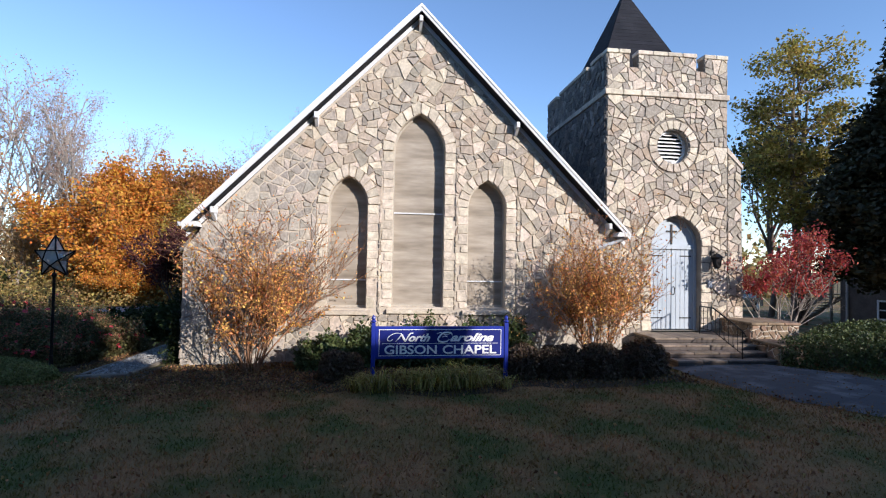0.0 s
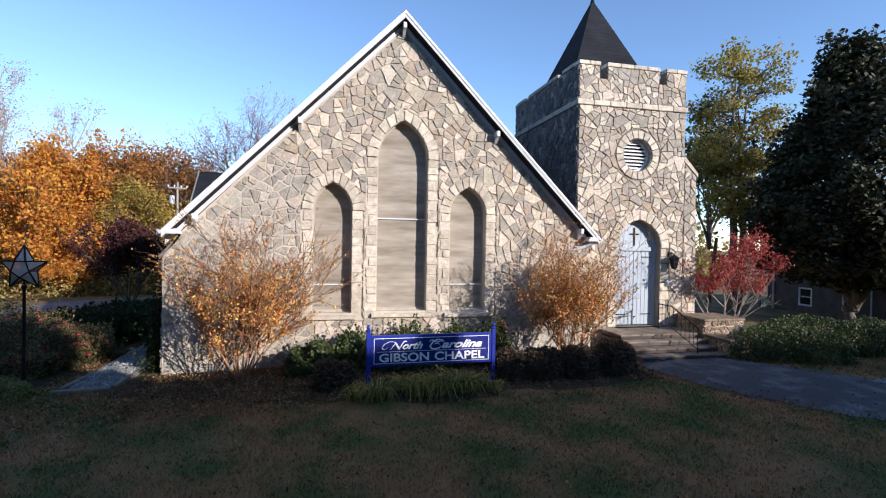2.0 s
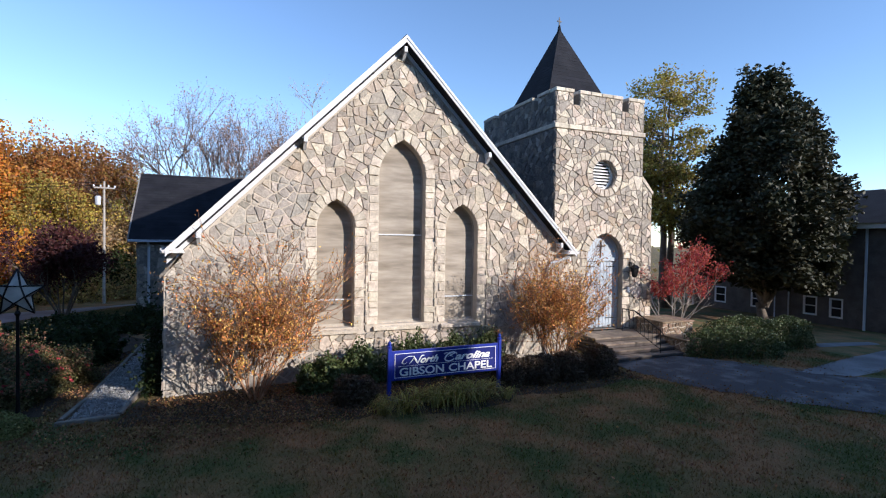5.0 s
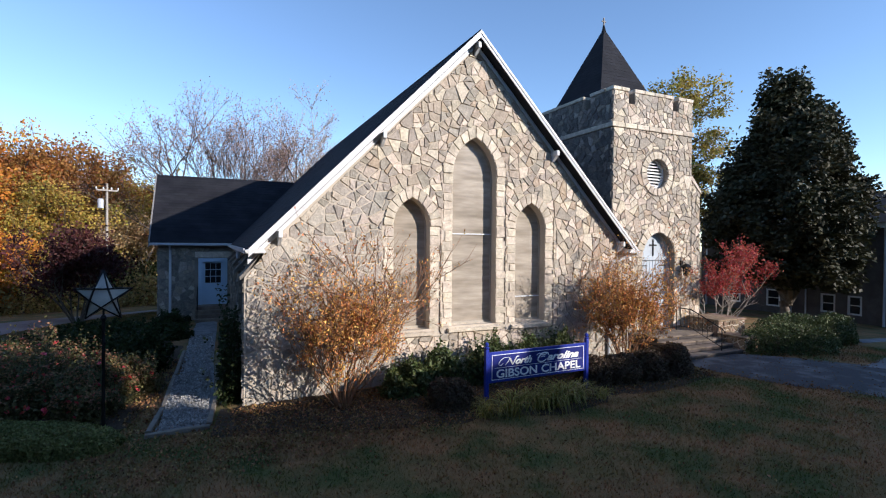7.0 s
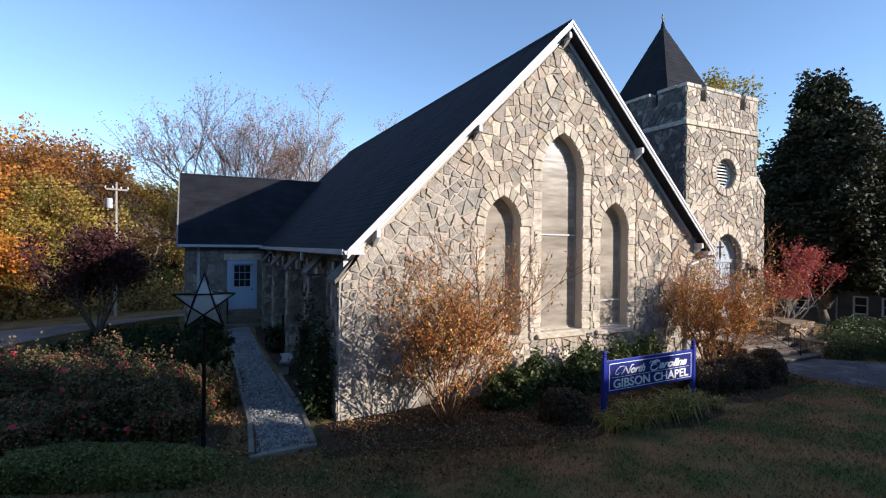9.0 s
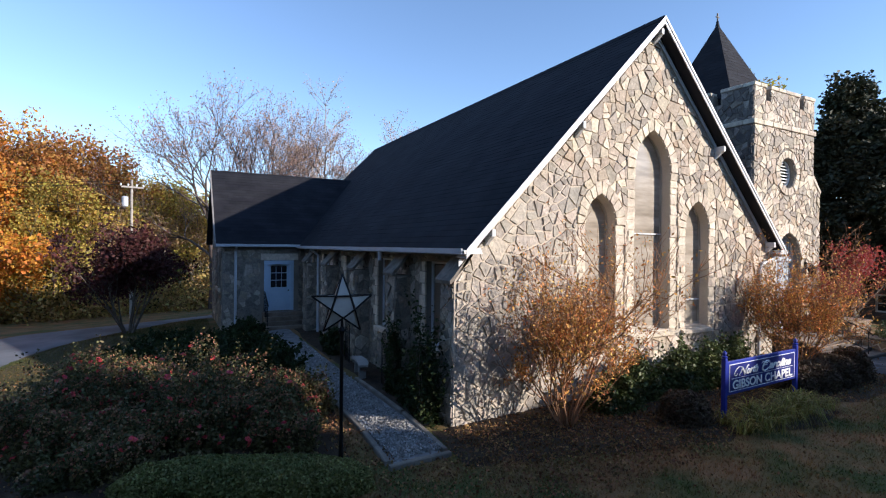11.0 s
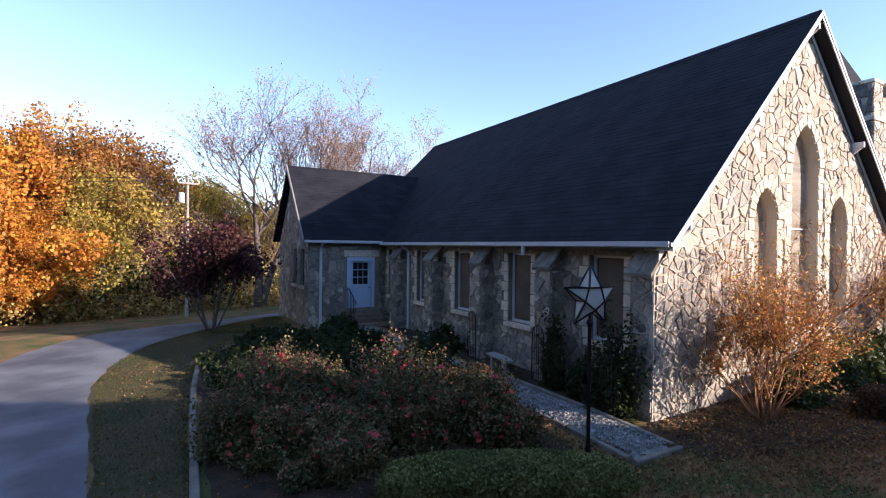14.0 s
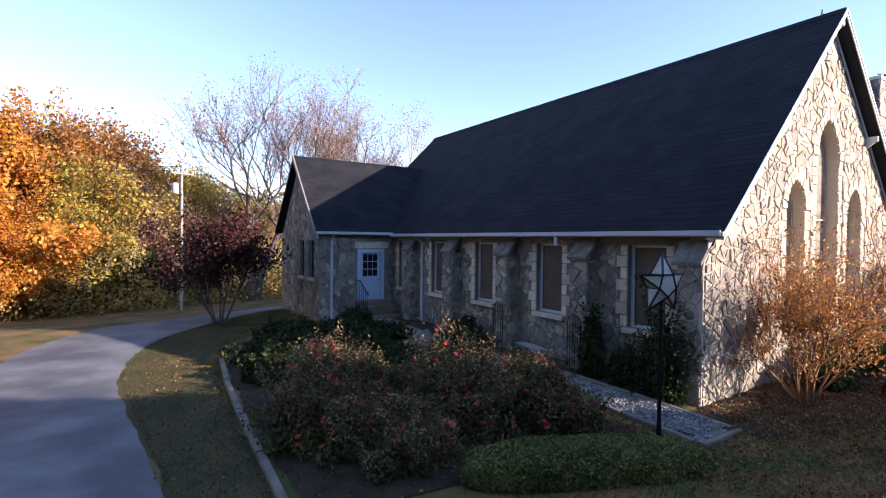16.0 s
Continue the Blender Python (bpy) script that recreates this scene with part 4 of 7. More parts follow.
rb = part("tower_buttress", Geo().hexa([(X1, Y0, -0.3), (X1 + 0.56, Y0, -0.3), (X1 + 0.56, Y0 + 0.8, -0.3), (X1, Y0 + 0.8, -0.3)], [(X1, Y0, 6.2), (X1 + 0.46, Y0, 5.75), (X1 + 0.46, Y0 + 0.8, 5.75), (X1, Y0 + 0.8, 6.2)]), M_DARKMORTAR, tower, "stone buttress at the tower corner")
part("cap", Geo().hexa([(X1, Y0 - 0.03, 6.18), (X1 + 0.52, Y0 - 0.03, 5.68), (X1 + 0.52, Y0 + 0.83, 5.68), (X1, Y0 + 0.83, 6.18)], [(X1, Y0 - 0.03, 6.36), (X1 + 0.52, Y0 - 0.03, 5.8), (X1 + 0.52, Y0 + 0.83, 5.8), (X1, Y0 + 0.83, 6.36)]), M_DRESS, rb)
n_band = 7
for k in range(n_band):
    xa, xb = X0 - 0.06 + k * (X1 - X0 + 0.12) / n_band, X0 - 0.06 + (k + 1) * (X1 - X0 + 0.12) / n_band - 0.015
    part("band_stone", Geo().bevel_box(xa, xb, Y0 - 0.07, Y0 + 0.30, BAND, BAND + 0.16, 0.015), M_DRESS, tower)
    ya, yb = Y0 + 0.315 + k * (Y1 - Y0 - 0.3) / n_band, Y0 + 0.3 + (k + 1) * (Y1 - Y0 - 0.3) / n_band
    part("band_stone", Geo().bevel_box(X0 - 0.06, X0 + 0.3, ya, yb, BAND, BAND + 0.16, 0.015), M_DRESS, tower)
    part("band_stone", Geo().bevel_box(X1 - 0.3, X1 + 0.06, ya, yb, BAND, BAND + 0.16, 0.015), M_DRESS, tower)
P0, P1, PT = BAND + 0.16, BAND + 0.86, BAND + 1.36   # parapet foot, crenel floor, merlon top
slots_u = [(6.34, 6.60), (8.48, 8.74)]
slots_v = [(1.62, 1.90), (4.5, 4.78)]
parapet = part("parapet", Geo().box(X0, X1, Y0, Y0 + 0.3, P0, P1), M_DARKMORTAR, tower, "stone battlements with narrow gaps and cap stones")
part("parapet_side", Geo().box(X0, X0 + 0.3, Y0 + 0.301, Y1, P0, P1), M_DARKMORTAR, parapet)
part("parapet_side", Geo().box(X1 - 0.3, X1, Y0 + 0.301, Y1, P0, P1), M_DARKMORTAR, parapet)
part("parapet_side", Geo().box(X0 + 0.301, X1 - 0.301, Y1 - 0.3, Y1, P0, P1), M_DARKMORTAR, parapet)
cuts = [X0] + [q for s_ in slots_u for q in s_] + [X1]
for k in range(0, len(cuts), 2):
    for yy in (Y0, Y1 - 0.3):
        part("merlon", Geo().box(cuts[k], cuts[k + 1], yy, yy + 0.3, P1, PT - 0.1), M_DARKMORTAR, parapet)
        n_ = max(1, round((cuts[k + 1] - cuts[k]) / 0.45))
        for q in range(n_):
            w_ = (cuts[k + 1] - cuts[k] + 0.04) / n_
            part("cap_stone", Geo().bevel_box(cuts[k] - 0.02 + q * w_, cuts[k] - 0.02 + (q + 1) * w_ - 0.012, yy - 0.05, yy + 0.35, PT - 0.1, PT + 0.02, 0.015), M_DRESS, parapet)
cuts_v = [Y0 + 0.301] + [q for s_ in slots_v for q in s_] + [Y1 - 0.301]
for k in range(0, len(cuts_v), 2):
    for xx in (X0, X1 - 0.3):
        part("merlon", Geo().box(xx, xx + 0.3, cuts_v[k], cuts_v[k + 1], P1, PT - 0.1), M_DARKMORTAR, parapet)
        part("cap_stone", Geo().bevel_box(xx - 0.05, xx + 0.35, cuts_v[k] + 0.06, cuts_v[k + 1], PT - 0.1, PT + 0.02, 0.015), M_DRESS, parapet)
SX, SY = 7.32, 2.85
sp_corners = [(SX - 1.45, SY - 1.45, 8.95), (SX + 1.45, SY - 1.45, 8.95), (SX + 1.45, SY + 1.45, 8.95), (SX - 1.45, SY + 1.45, 8.95)]
part("spire_drum", Geo().box(SX - 1.4, SX + 1.4, SY - 1.4, SY + 1.4, 8.0, 8.94), M_SHINGLE, tower)
spire = part("spire", Geo().add(sp_corners + [(SX, SY, 12.32)], [(0, 1, 4), (1, 2, 4), (2, 3, 4), (3, 0, 4), (3, 2, 1, 0)]), M_SHINGLE, tower, "dark shingled pyramid spire")
for k in range(4):
    a_, b_ = sp_corners[k], sp_corners[(k + 1) % 4]
    tagged(part("shingles", courses(a_, b_, (SX, SY, 12.32), (SX, SY, 12.32), 60 + k, 0.17, 0.7), M_SHINGLE, spire), kind="stuff")
fin = Geo().tube([(SX, SY, 12.22), (SX, SY, 12.38), (SX, SY, 12.44)], [0.08, 0.05, 0.03], 8).box(SX - 0.02, SX + 0.02, SY - 0.02, SY + 0.02, 12.44, 12.74)
fin.box(SX - 0.10, SX - 0.02, SY - 0.018, SY + 0.018, 12.57, 12.61).box(SX + 0.02, SX + 0.10, SY - 0.018, SY + 0.018, 12.57, 12.61)
part("finial", fin, M_IRON, spire, "small dark metal cross")
lv = part("louver", wall_with_holes(circle, [[(LOUV[0] + (u - LOUV[0]) * 0.88, LOUV[1] + (v - LOUV[1]) * 0.88) for u, v in circle]], lambda u, v, d: (u, Y0 + 0.16 - d, v), 0.08), M_WHITE, tower, "round white slatted louver")
part("backing", Geo().box(LOUV[0] - 0.5, LOUV[0] + 0.5, Y0 + 0.32, Y0 + 0.34, LOUV[1] - 0.5, LOUV[1] + 0.5), M_IRON, lv)
for k in range(8):
    z = LOUV[1] - 0.39 + k * 0.112
    w_ = math.sqrt(max(0.445 ** 2 - (z - LOUV[1]) ** 2, 0.01))
    part("slat", Geo().hexa([(LOUV[0] - w_, Y0 + 0.17, z - 0.035), (LOUV[0] + w_, Y0 + 0.17, z - 0.035), (LOUV[0] + w_, Y0 + 0.30, z + 0.04), (LOUV[0] - w_, Y0 + 0.30, z + 0.04)],
                            [(LOUV[0] - w_, Y0 + 0.17, z - 0.015), (LOUV[0] + w_, Y0 + 0.17, z - 0.015), (LOUV[0] + w_, Y0 + 0.30, z + 0.06), (LOUV[0] - w_, Y0 + 0.30, z + 0.06)]), M_WHITE, lv)
rng_l = random.Random(77)
for k in range(20):
    a0, a1 = k * math.pi / 10 + 0.012, (k + 1) * math.pi / 10 - 0.012
    q = [(LOUV[0] + r * math.cos(a), LOUV[1] + r * math.sin(a)) for r, a in ((0.53, a0), (0.79, a0), (0.79, a1), (0.53, a1))]
    part("voussoir", Geo().add(*stone_solid(q, t_face, rng_l.uniform(0.03, 0.05), rng_l)), M_DRESS, tw_front)
surround(*DOOR, t_face, tw_front, 50, 0.36)
# the double door
cx, w, z0, zs, zt = DOOR
dd = part("double_door", wall_with_holes(arch(*DOOR), [arch(cx, w - 0.16, z0, zs, zt - 0.09)], lambda u, v, d: (u, Y0 + 0.22 - d, v), 0.14), M_DOORBLUE, tower, "pale blue arched double door with dark cross")
tym = [p for p in arch(cx, w - 0.16, z0, zs, zt - 0.09) if p[1] >= zs - 0.001]
tym = [(cx - w / 2 + 0.08, zs), (cx + w / 2 - 0.08, zs)] + tym[1:-1]
part("tympanum", Geo().hexa([(u, Y0 + 0.32, v) for u, v in tym], [(u, Y0 + 0.26, v) for u, v in tym]), M_DOORBLUE, dd)
part("transom", Geo().box(cx - w / 2 + 0.02, cx + w / 2 - 0.02, Y0 + 0.20, Y0 + 0.26, zs - 0.10, zs + 0.03), M_DOORBLUE, dd)
for s in (-1, 1):
    lf = part("door_leaf", Geo().box(min(cx + s * 0.008, cx + s * (w / 2 - 0.08)), max(cx + s * 0.008, cx + s * (w / 2 - 0.08)), Y0 + 0.27, Y0 + 0.32, z0 + 0.02, zs - 0.1), M_DOORBLUE, dd)
    for k in range(5):
        xa = cx + s * (0.01 + k * 0.142)
        part("plank", Geo().bevel_box(min(xa, xa + s * 0.136), max(xa, xa + s * 0.136), Y0 + 0.258, Y0 + 0.275, z0 + 0.03, zs - 0.11, 0.006), M_DOORBLUE, lf)
    for hz in (z0 + 0.35, zs - 0.32):
        part("strap_hinge", Geo().box(min(cx + s * 0.28, cx + s * 0.64), max(cx + s * 0.28, cx + s * 0.64), Y0 + 0.245, Y0 + 0.257, hz, hz + 0.03), M_IRON, lf)
part("cross", Geo().box(cx - 0.025, cx + 0.025, Y0 + 0.235, Y0 + 0.255, zs + 0.05, zs + 0.66).box(cx - 0.17, cx - 0.025, Y0 + 0.235, Y0 + 0.255, zs + 0.42, zs + 0.47).box(cx + 0.025, cx + 0.17, Y0 + 0.235, Y0 + 0.255, zs + 0.42, zs + 0.47), M_IRON, dd, "dark wooden cross")
part("handle", Geo().tube([(cx + 0.07, Y0 + 0.25, 1.82), (cx + 0.07, Y0 + 0.19, 1.86), (cx + 0.07, Y0 + 0.19, 2.02), (cx + 0.07, Y0 + 0.25, 2.06)], 0.015, 6), M_IRON, dd)
part("threshold", Geo().box(cx - w / 2, cx + w / 2, Y0, Y0 + 0.4, z0 - 0.1, z0 - 0.002), M_CONCRETE, dd)
part("inner_dark", Geo().box(cx - w / 2, cx + w / 2, Y0 + 0.36, Y0 + 0.38, z0, zt), M_IRON, dd)
lay_stones(rubble([(X0 + 0.02, -0.1), (X1 - 0.02, -0.1), (X1 - 0.02, BAND - 0.02), (X0 + 0.02, BAND - 0.02)], [grown(*DOOR, 0.33, 0.3), [(LOUV[0] + (u - LOUV[0]) * 1.62, LOUV[1] + (v - LOUV[1]) * 1.58) for u, v in circle]], 0.25, 13, 0.014), t_face, tw_front, 14, 260, lambda p: -p[0][1], (0.02, 0.045))
lay_stones(rubble([(-Y1 + 0.02, 2.2), (-Y0 - 0.02, 2.2), (-Y0 - 0.02, BAND - 0.02), (-Y1 + 0.02, BAND - 0.02)], [], 0.25, 15, 0.014), t_left, tw_left, 16, 150, lambda p: -p[0][1], material=M_SHADESTONE)
for pl, a_, b_, sd_ in ((t_face, X0, X1, 17), (t_left, -Y1, -Y0, 18)):
    gaps = slots_u if pl is t_face else [(-b2, -a2) for a2, b2 in slots_v]
    holes = [[(g0, P1), (g1, P1), (g1, PT), (g0, PT)] for g0, g1 in gaps]
    lay_stones(rubble([(a_ + 0.01, P0 + 0.01), (b_ - 0.01, P0 + 0.01), (b_ - 0.01, PT - 0.11), (a_ + 0.01, PT - 0.11)], holes, 0.25, sd_, 0.014, 1.0), pl, parapet, sd_ + 1, 110, lambda p: p[0][0], (0.015, 0.035), None if pl is t_face else M_SHADESTONE)
lay_stones(rubble([(X1 + 0.01, -0.1), (X1 + 0.55, -0.1), (X1 + 0.44, 5.7), (X1 + 0.02, 6.1)], [], 0.26, 23), t_face, rb, 24, 60, lambda p: -p[0][1])


# ---- plants: builders ----
def leaf_mesh(name, centres, size, material, rng, long=1.5, droop=0.0):
    """Many small folded leaves, one at each place."""
    c = np.asarray(centres)
    n = len(c)
    a = rng.normal(size=(n, 3))
    a[:, 2] -= droop
    a /= np.linalg.norm(a, axis=1)[:, None]
    b = np.cross(a, rng.normal(size=(n, 3)))
    b /= np.linalg.norm(b, axis=1)[:, None] + 1e-9
    nn = np.cross(a, b)
    s = size * rng.uniform(0.6, 1.35, size=(n, 1))
    tip, wing = a * s * long * 0.5, b * s * 0.5
    fold = nn * s * 0.16
    v = np.stack([c - tip, c + wing + fold, c + tip, c - wing + fold], 1).reshape(-1, 3)
    me = bpy.data.meshes.new(name)
    me.vertices.add(4 * n)
    me.vertices.foreach_set("co", v.ravel())
    me.loops.add(6 * n)
    i = np.arange(n)[:, None] * 4
    me.loops.foreach_set("vertex_index", np.concatenate([i, i + 1, i + 2, i, i + 2, i + 3], 1).ravel())
    me.polygons.add(2 * n)
    me.polygons.foreach_set("loop_start", np.arange(2 * n) * 3)
    me.materials.append(material)
    me.update(calc_edges=True)
    return me


def limb(g, rng, p, d, length, r, level, stop, tips, mids, spread=0.7, kids=(2, 4), wig=0.18, lift=0.08, sides=5, shrink=0.68, thin=0.55):
    """A limb that wanders and forks; tips and mids collect places for leaves."""
    pts, rad = [Vector(p)], [r]
    d = Vector(d).normalized()
    n = 4 if level < 2 else 3
    for k in range(n):
        d = (d + Vector((rng.gauss(0, wig), rng.gauss(0, wig), rng.gauss(0, wig) + lift))).normalized()
        pts.append(pts[-1] + d * length / n)
        rad.append(r * (1 - 0.45 * (k + 1) / n))
    g.tube(pts, rad, sides if level < 2 else 3, False)
    if level >= 1:
        mids += pts[1:]
    if level >= stop:
        tips.append(pts[-1])
        return
    for k in range(rng.randint(*kids)):
        at = rng.uniform(0.35, 1.0) if k else 1.0
        i = min(int(at * n), n - 1)
        q = pts[i].lerp(pts[i + 1], at * n - i)
        side_way = Vector((rng.gauss(0, 1), rng.gauss(0, 1), rng.gauss(0, 0.5))).normalized()
        nd = (d + side_way * spread * rng.uniform(0.6, 1.3)).normalized()
        limb(g, rng, q, nd, length * shrink * rng.uniform(0.75, 1.15), r * thin, level + 1, stop, tips, mids, spread, kids, wig, lift, sides, shrink, thin)


def tree_meshes(seed, height, trunk, radius, first, stop, leaves, size, bark, foliage, clump=0.5, spread=0.7, kids=(2, 4), lift=0.08, envelope=None, droop=0.2, long=1.4, limit=None, floor=0.0, rag=0.22):
    """Wood and leaf meshes of a tree at the origin. envelope: (count, centre z, half width, half height, taper) adds clumps in an uneven crown."""
    rng, nr = random.Random(seed), np.random.default_rng(seed)
    g, tips, mids = Geo(), [], []
    limb(g, rng, (0, 0, -0.3), (rng.gauss(0, 0.04), rng.gauss(0, 0.04), 1), trunk + 0.3, radius, 0, 0, [], [], wig=0.05)
    top = Vector(g.v[-1])
    for k in range(first):
        a = 2 * math.pi * (k + rng.random() * 0.6) / first
        base = Vector((0, 0, trunk * rng.uniform(0.75, 1.0)))
        limb(g, rng, base, (math.cos(a) * spread, math.sin(a) * spread, 0.9), (height - trunk) * rng.uniform(0.42, 0.6), radius * 0.55, 1, stop, tips, mids, spread, kids, lift=lift)
    limb(g, rng, (0, 0, trunk * 0.95), (0, 0, 1), (height - trunk) * 0.55, radius * 0.7, 1, stop, tips, mids, spread * 0.8, kids, lift=lift)
    cs = [tuple(p) for p in tips] + [tuple(p) for p in mids[::2]]
    if envelope:
        n, cz, hw, hh, taper = envelope
        for _ in range(n):
            u = nr.normal(size=3)
            u /= np.linalg.norm(u)
            u *= nr.uniform(0.55, 1.0) ** 0.5 * (1 + rag * noise.noise(Vector(u * 2.6) + Vector((seed, 0, 0))))
            k = 1 - taper * (u[2] + 1) / 2
            cs.append((u[0] * hw * k, u[1] * hw * k, cz + u[2] * hh))
    cs = np.array(cs)
    pick = cs[nr.integers(0, len(cs), leaves)] + np.clip(nr.normal(size=(leaves, 3)), -1.7, 1.7) * clump
    pick[:, 2] = np.maximum(pick[:, 2], 0.25)
    if floor:
        pick = pick[pick[:, 2] > floor + 0.25 * np.sin(pick[:, 0] * 2.1 + pick[:, 1] * 1.3)]
    if limit:
        pick = pick[np.hypot(pick[:, 0], pick[:, 1]) < limit]
    return g.mesh("wood", bark, True), leaf_mesh("foliage", pick, size, foliage, nr, long, droop)


def plant(name, label, category, wood, foliage, at, turn=0, scale=1.0, group="", names=("trunk", "crown")):
    ob = thing(name, label, category, group, "", (at[0], at[1], at[2] if len(at) > 2 else ground_z(at[0], at[1])), turn)
    ob.scale = (scale, scale, scale) if isinstance(scale, (int, float)) else scale
    if wood:
        part(names[0], wood, None, ob)
    part(names[1], foliage, None, ob)
    return ob


def mound_points(nr, n, sx, sy, sz, power=2.6, lump=0.12, seed=0, shell=0.75):
    """Places in a rounded, uneven block of foliage that stands on the ground, most of them near its skin."""
    u = nr.normal(size=(n, 3))
    u /= (np.abs(u) ** power).sum(1)[:, None] ** (1 / power)
    u[:, 2] = np.abs(u[:, 2])
    lumps = np.array([noise.noise(Vector((p[0] * 3 * sx, p[1] * 3 * sy, p[2] * 3 * sz + seed))) for p in u])
    r = (nr.uniform(shell, 1.0, n) + lump * lumps)[:, None]
    return u * r * np.array([sx, sy, sz])


def bloom_mesh(seed):
    """A small open rose: three rings of cupped petals."""
    rng, g = random.Random(seed), Geo()
    for ring_, (r, z, n) in enumerate(((0.058, 0.012, 5), (0.040, 0.032, 5), (0.020, 0.045, 3))):
        for k in range(n):
            a, w = 6.283 * (k + 0.4 * ring_) / n + rng.uniform(-0.2, 0.2), 0.62
            g.add([(0, 0, z - 0.015), (r * math.cos(a - w), r * math.sin(a - w), z + 0.006), (r * 1.15 * math.cos(a), r * 1.15 * math.sin(a), z + rng.uniform(0.0, 0.016)), (r * math.cos(a + w), r * math.sin(a + w), z + 0.006)], [(0, 1, 2), (0, 2, 3)])
    return g.mesh("bloom", L_BLOOM)


bloom_meshes = [bloom_mesh(s_) for s_ in (1, 2, 3)]


def shrub(name, label, category, at, size, leaves, leaf_size, material, seed, turn=0, power=2.6, lump=0.14, shell=0.72, group="", extra=(), shoots=0):
    """A clipped or loose shrub: a twiggy dark heart and a thick skin of leaves."""
    nr = np.random.default_rng(seed)
    ob = thing(name, label, category, group, "", (at[0], at[1], ground_z(at[0], at[1]) - 0.02), turn)
    g, rng = Geo(), random.Random(seed)
    for k in range(26):
        a, q = rng.uniform(0, 6.28), rng.uniform(0.05, 0.8)
        x, y = size[0] * q * math.cos(a), size[1] * q * math.sin(a)
        g.tube([(x * 0.6, y * 0.6, -0.05), (x * 0.85, y * 0.85, size[2] * 0.4), (x, y, size[2] * 0.8 * math.sqrt(max(0.1, 1 - q * q)))], [0.018, 0.012, 0.006], 4, False)
    part("stemwork", g, M_BARK, ob)
    pts = mound_points(nr, leaves, size[0], size[1], size[2], power, lump, seed, shell)
    core = mound_points(nr, leaves // 4, size[0] * 0.75, size[1] * 0.75, size[2] * 0.8, power, lump, seed, 0.3)
    wild = []
    for p in mound_points(nr, shoots, size[0], size[1], size[2], power, lump, seed, 0.9):
        way = np.array([p[0] / size[0] * 0.5, p[1] / size[1] * 0.5, 0.9]) * nr.uniform(0.12, 0.38) * size[2]
        wild += [p + way * s_ for s_ in np.linspace(0, 1, 9)]
    every = np.concatenate([pts, core] + ([np.array(wild) + nr.normal(size=(len(wild), 3)) * 0.03] if wild else []))
    part("foliage", leaf_mesh("foliage", every, leaf_size, material, nr), None, ob)
    for nm, lab, count, sz, mt, low in extra:
        p2 = mound_points(nr, count, size[0], size[1], size[2], power, lump, seed, 0.95) * 1.03
        p2 = p2[p2[:, 2] > size[2] * low]
        if nm == "bloom":
            for p in p2:
                b_ = part("bloom", bloom_meshes[nr.integers(0, 3)], None, ob)
                b_.matrix_local = pose(*p, nr.uniform(-50, 50), nr.uniform(-50, 50), nr.uniform(0, 360)) @ Matrix.Scale(nr.uniform(0.6, 1.15), 4)
        else:
            part(nm, leaf_mesh(nm, p2, sz, mt, nr, 1.0), None, ob, lab)
    return ob


# ---- shrubs and beds by the chapel ----
def myrtle(seed, stems, high, wide, leaves):
    """A crape myrtle: a few thick stems that fork into a wide fan of fine, nearly bare twigs with most leaves near the middle."""
    rng, nr = random.Random(seed), np.random.default_rng(seed)
    g, tips, mids = Geo(), [], []
    for k in range(stems):
        a = 6.283 * (k + rng.random() * 0.7) / stems
        q = rng.uniform(0.15, 1.0) ** 0.7
        d = (math.cos(a) * q * wide, math.sin(a) * q * wide * 0.6, 1.0)
        limb(g, rng, (math.cos(a) * 0.12, math.sin(a) * 0.12, -0.05), d, high * rng.uniform(0.30, 0.54), 0.026 if k % 3 == 0 else 0.015, 1, 5, tips, mids, 0.55, (2, 4), 0.13, 0.05, 5, 0.72, 0.68)
    cs = np.array([tuple(p) for p in tips + mids if p.z > 0.55])
    near = np.exp(-((cs[:, 0] / 0.9) ** 2 + (cs[:, 1] / 0.9) ** 2 + ((cs[:, 2] - high * 0.36) / (high * 0.3)) ** 2)) + 0.06
    pick = cs[nr.choice(len(cs), leaves, p=near / near.sum())] + nr.normal(size=(leaves, 3)) * 0.05
    return g.mesh("branchwork", M_TWIG, True), leaf_mesh("leafage", pick, 0.034, L_MYRTLE, nr, 1.9, 0.4)


w1, f1 = myrtle(15, 21, 3.5, 0.78, 12500)
plant("crape_myrtle", "crape myrtle with thin stems and sparse orange autumn leaves", "shrub", w1, f1, (-3.95, -1.1), 20, 1.02, "crape myrtles", ("branchwork", "leafage"))
w2, f2 = myrtle(9, 22, 3.3, 0.85, 14000)
plant("crape_myrtle", "crape myrtle with dense orange autumn leaves beside the steps", "shrub", w2, f2, (4.55, -1.3), 75, 1.03, "crape myrtles", ("branchwork", "leafage"))
for k, (x, y, sx, sy, sz) in enumerate([(-2.35, -0.95, 0.65, 0.5, 0.82), (-1.3, -0.75, 0.6, 0.45, 0.95), (0.1, -0.8, 0.85, 0.45, 1.1), (1.35, -0.8, 0.8, 0.45, 1.02), (2.5, -0.7, 0.8, 0.5, 1.08)]):
    shrub("evergreen_shrub", "dark green leafy evergreen shrub against the chapel", "shrub", (x, y), (sx, sy, sz), 4200, 0.06, L_BOX, 30 + k, 10 * k, 2.2, 0.3, 0.6, "foundation shrubs", (), 60)
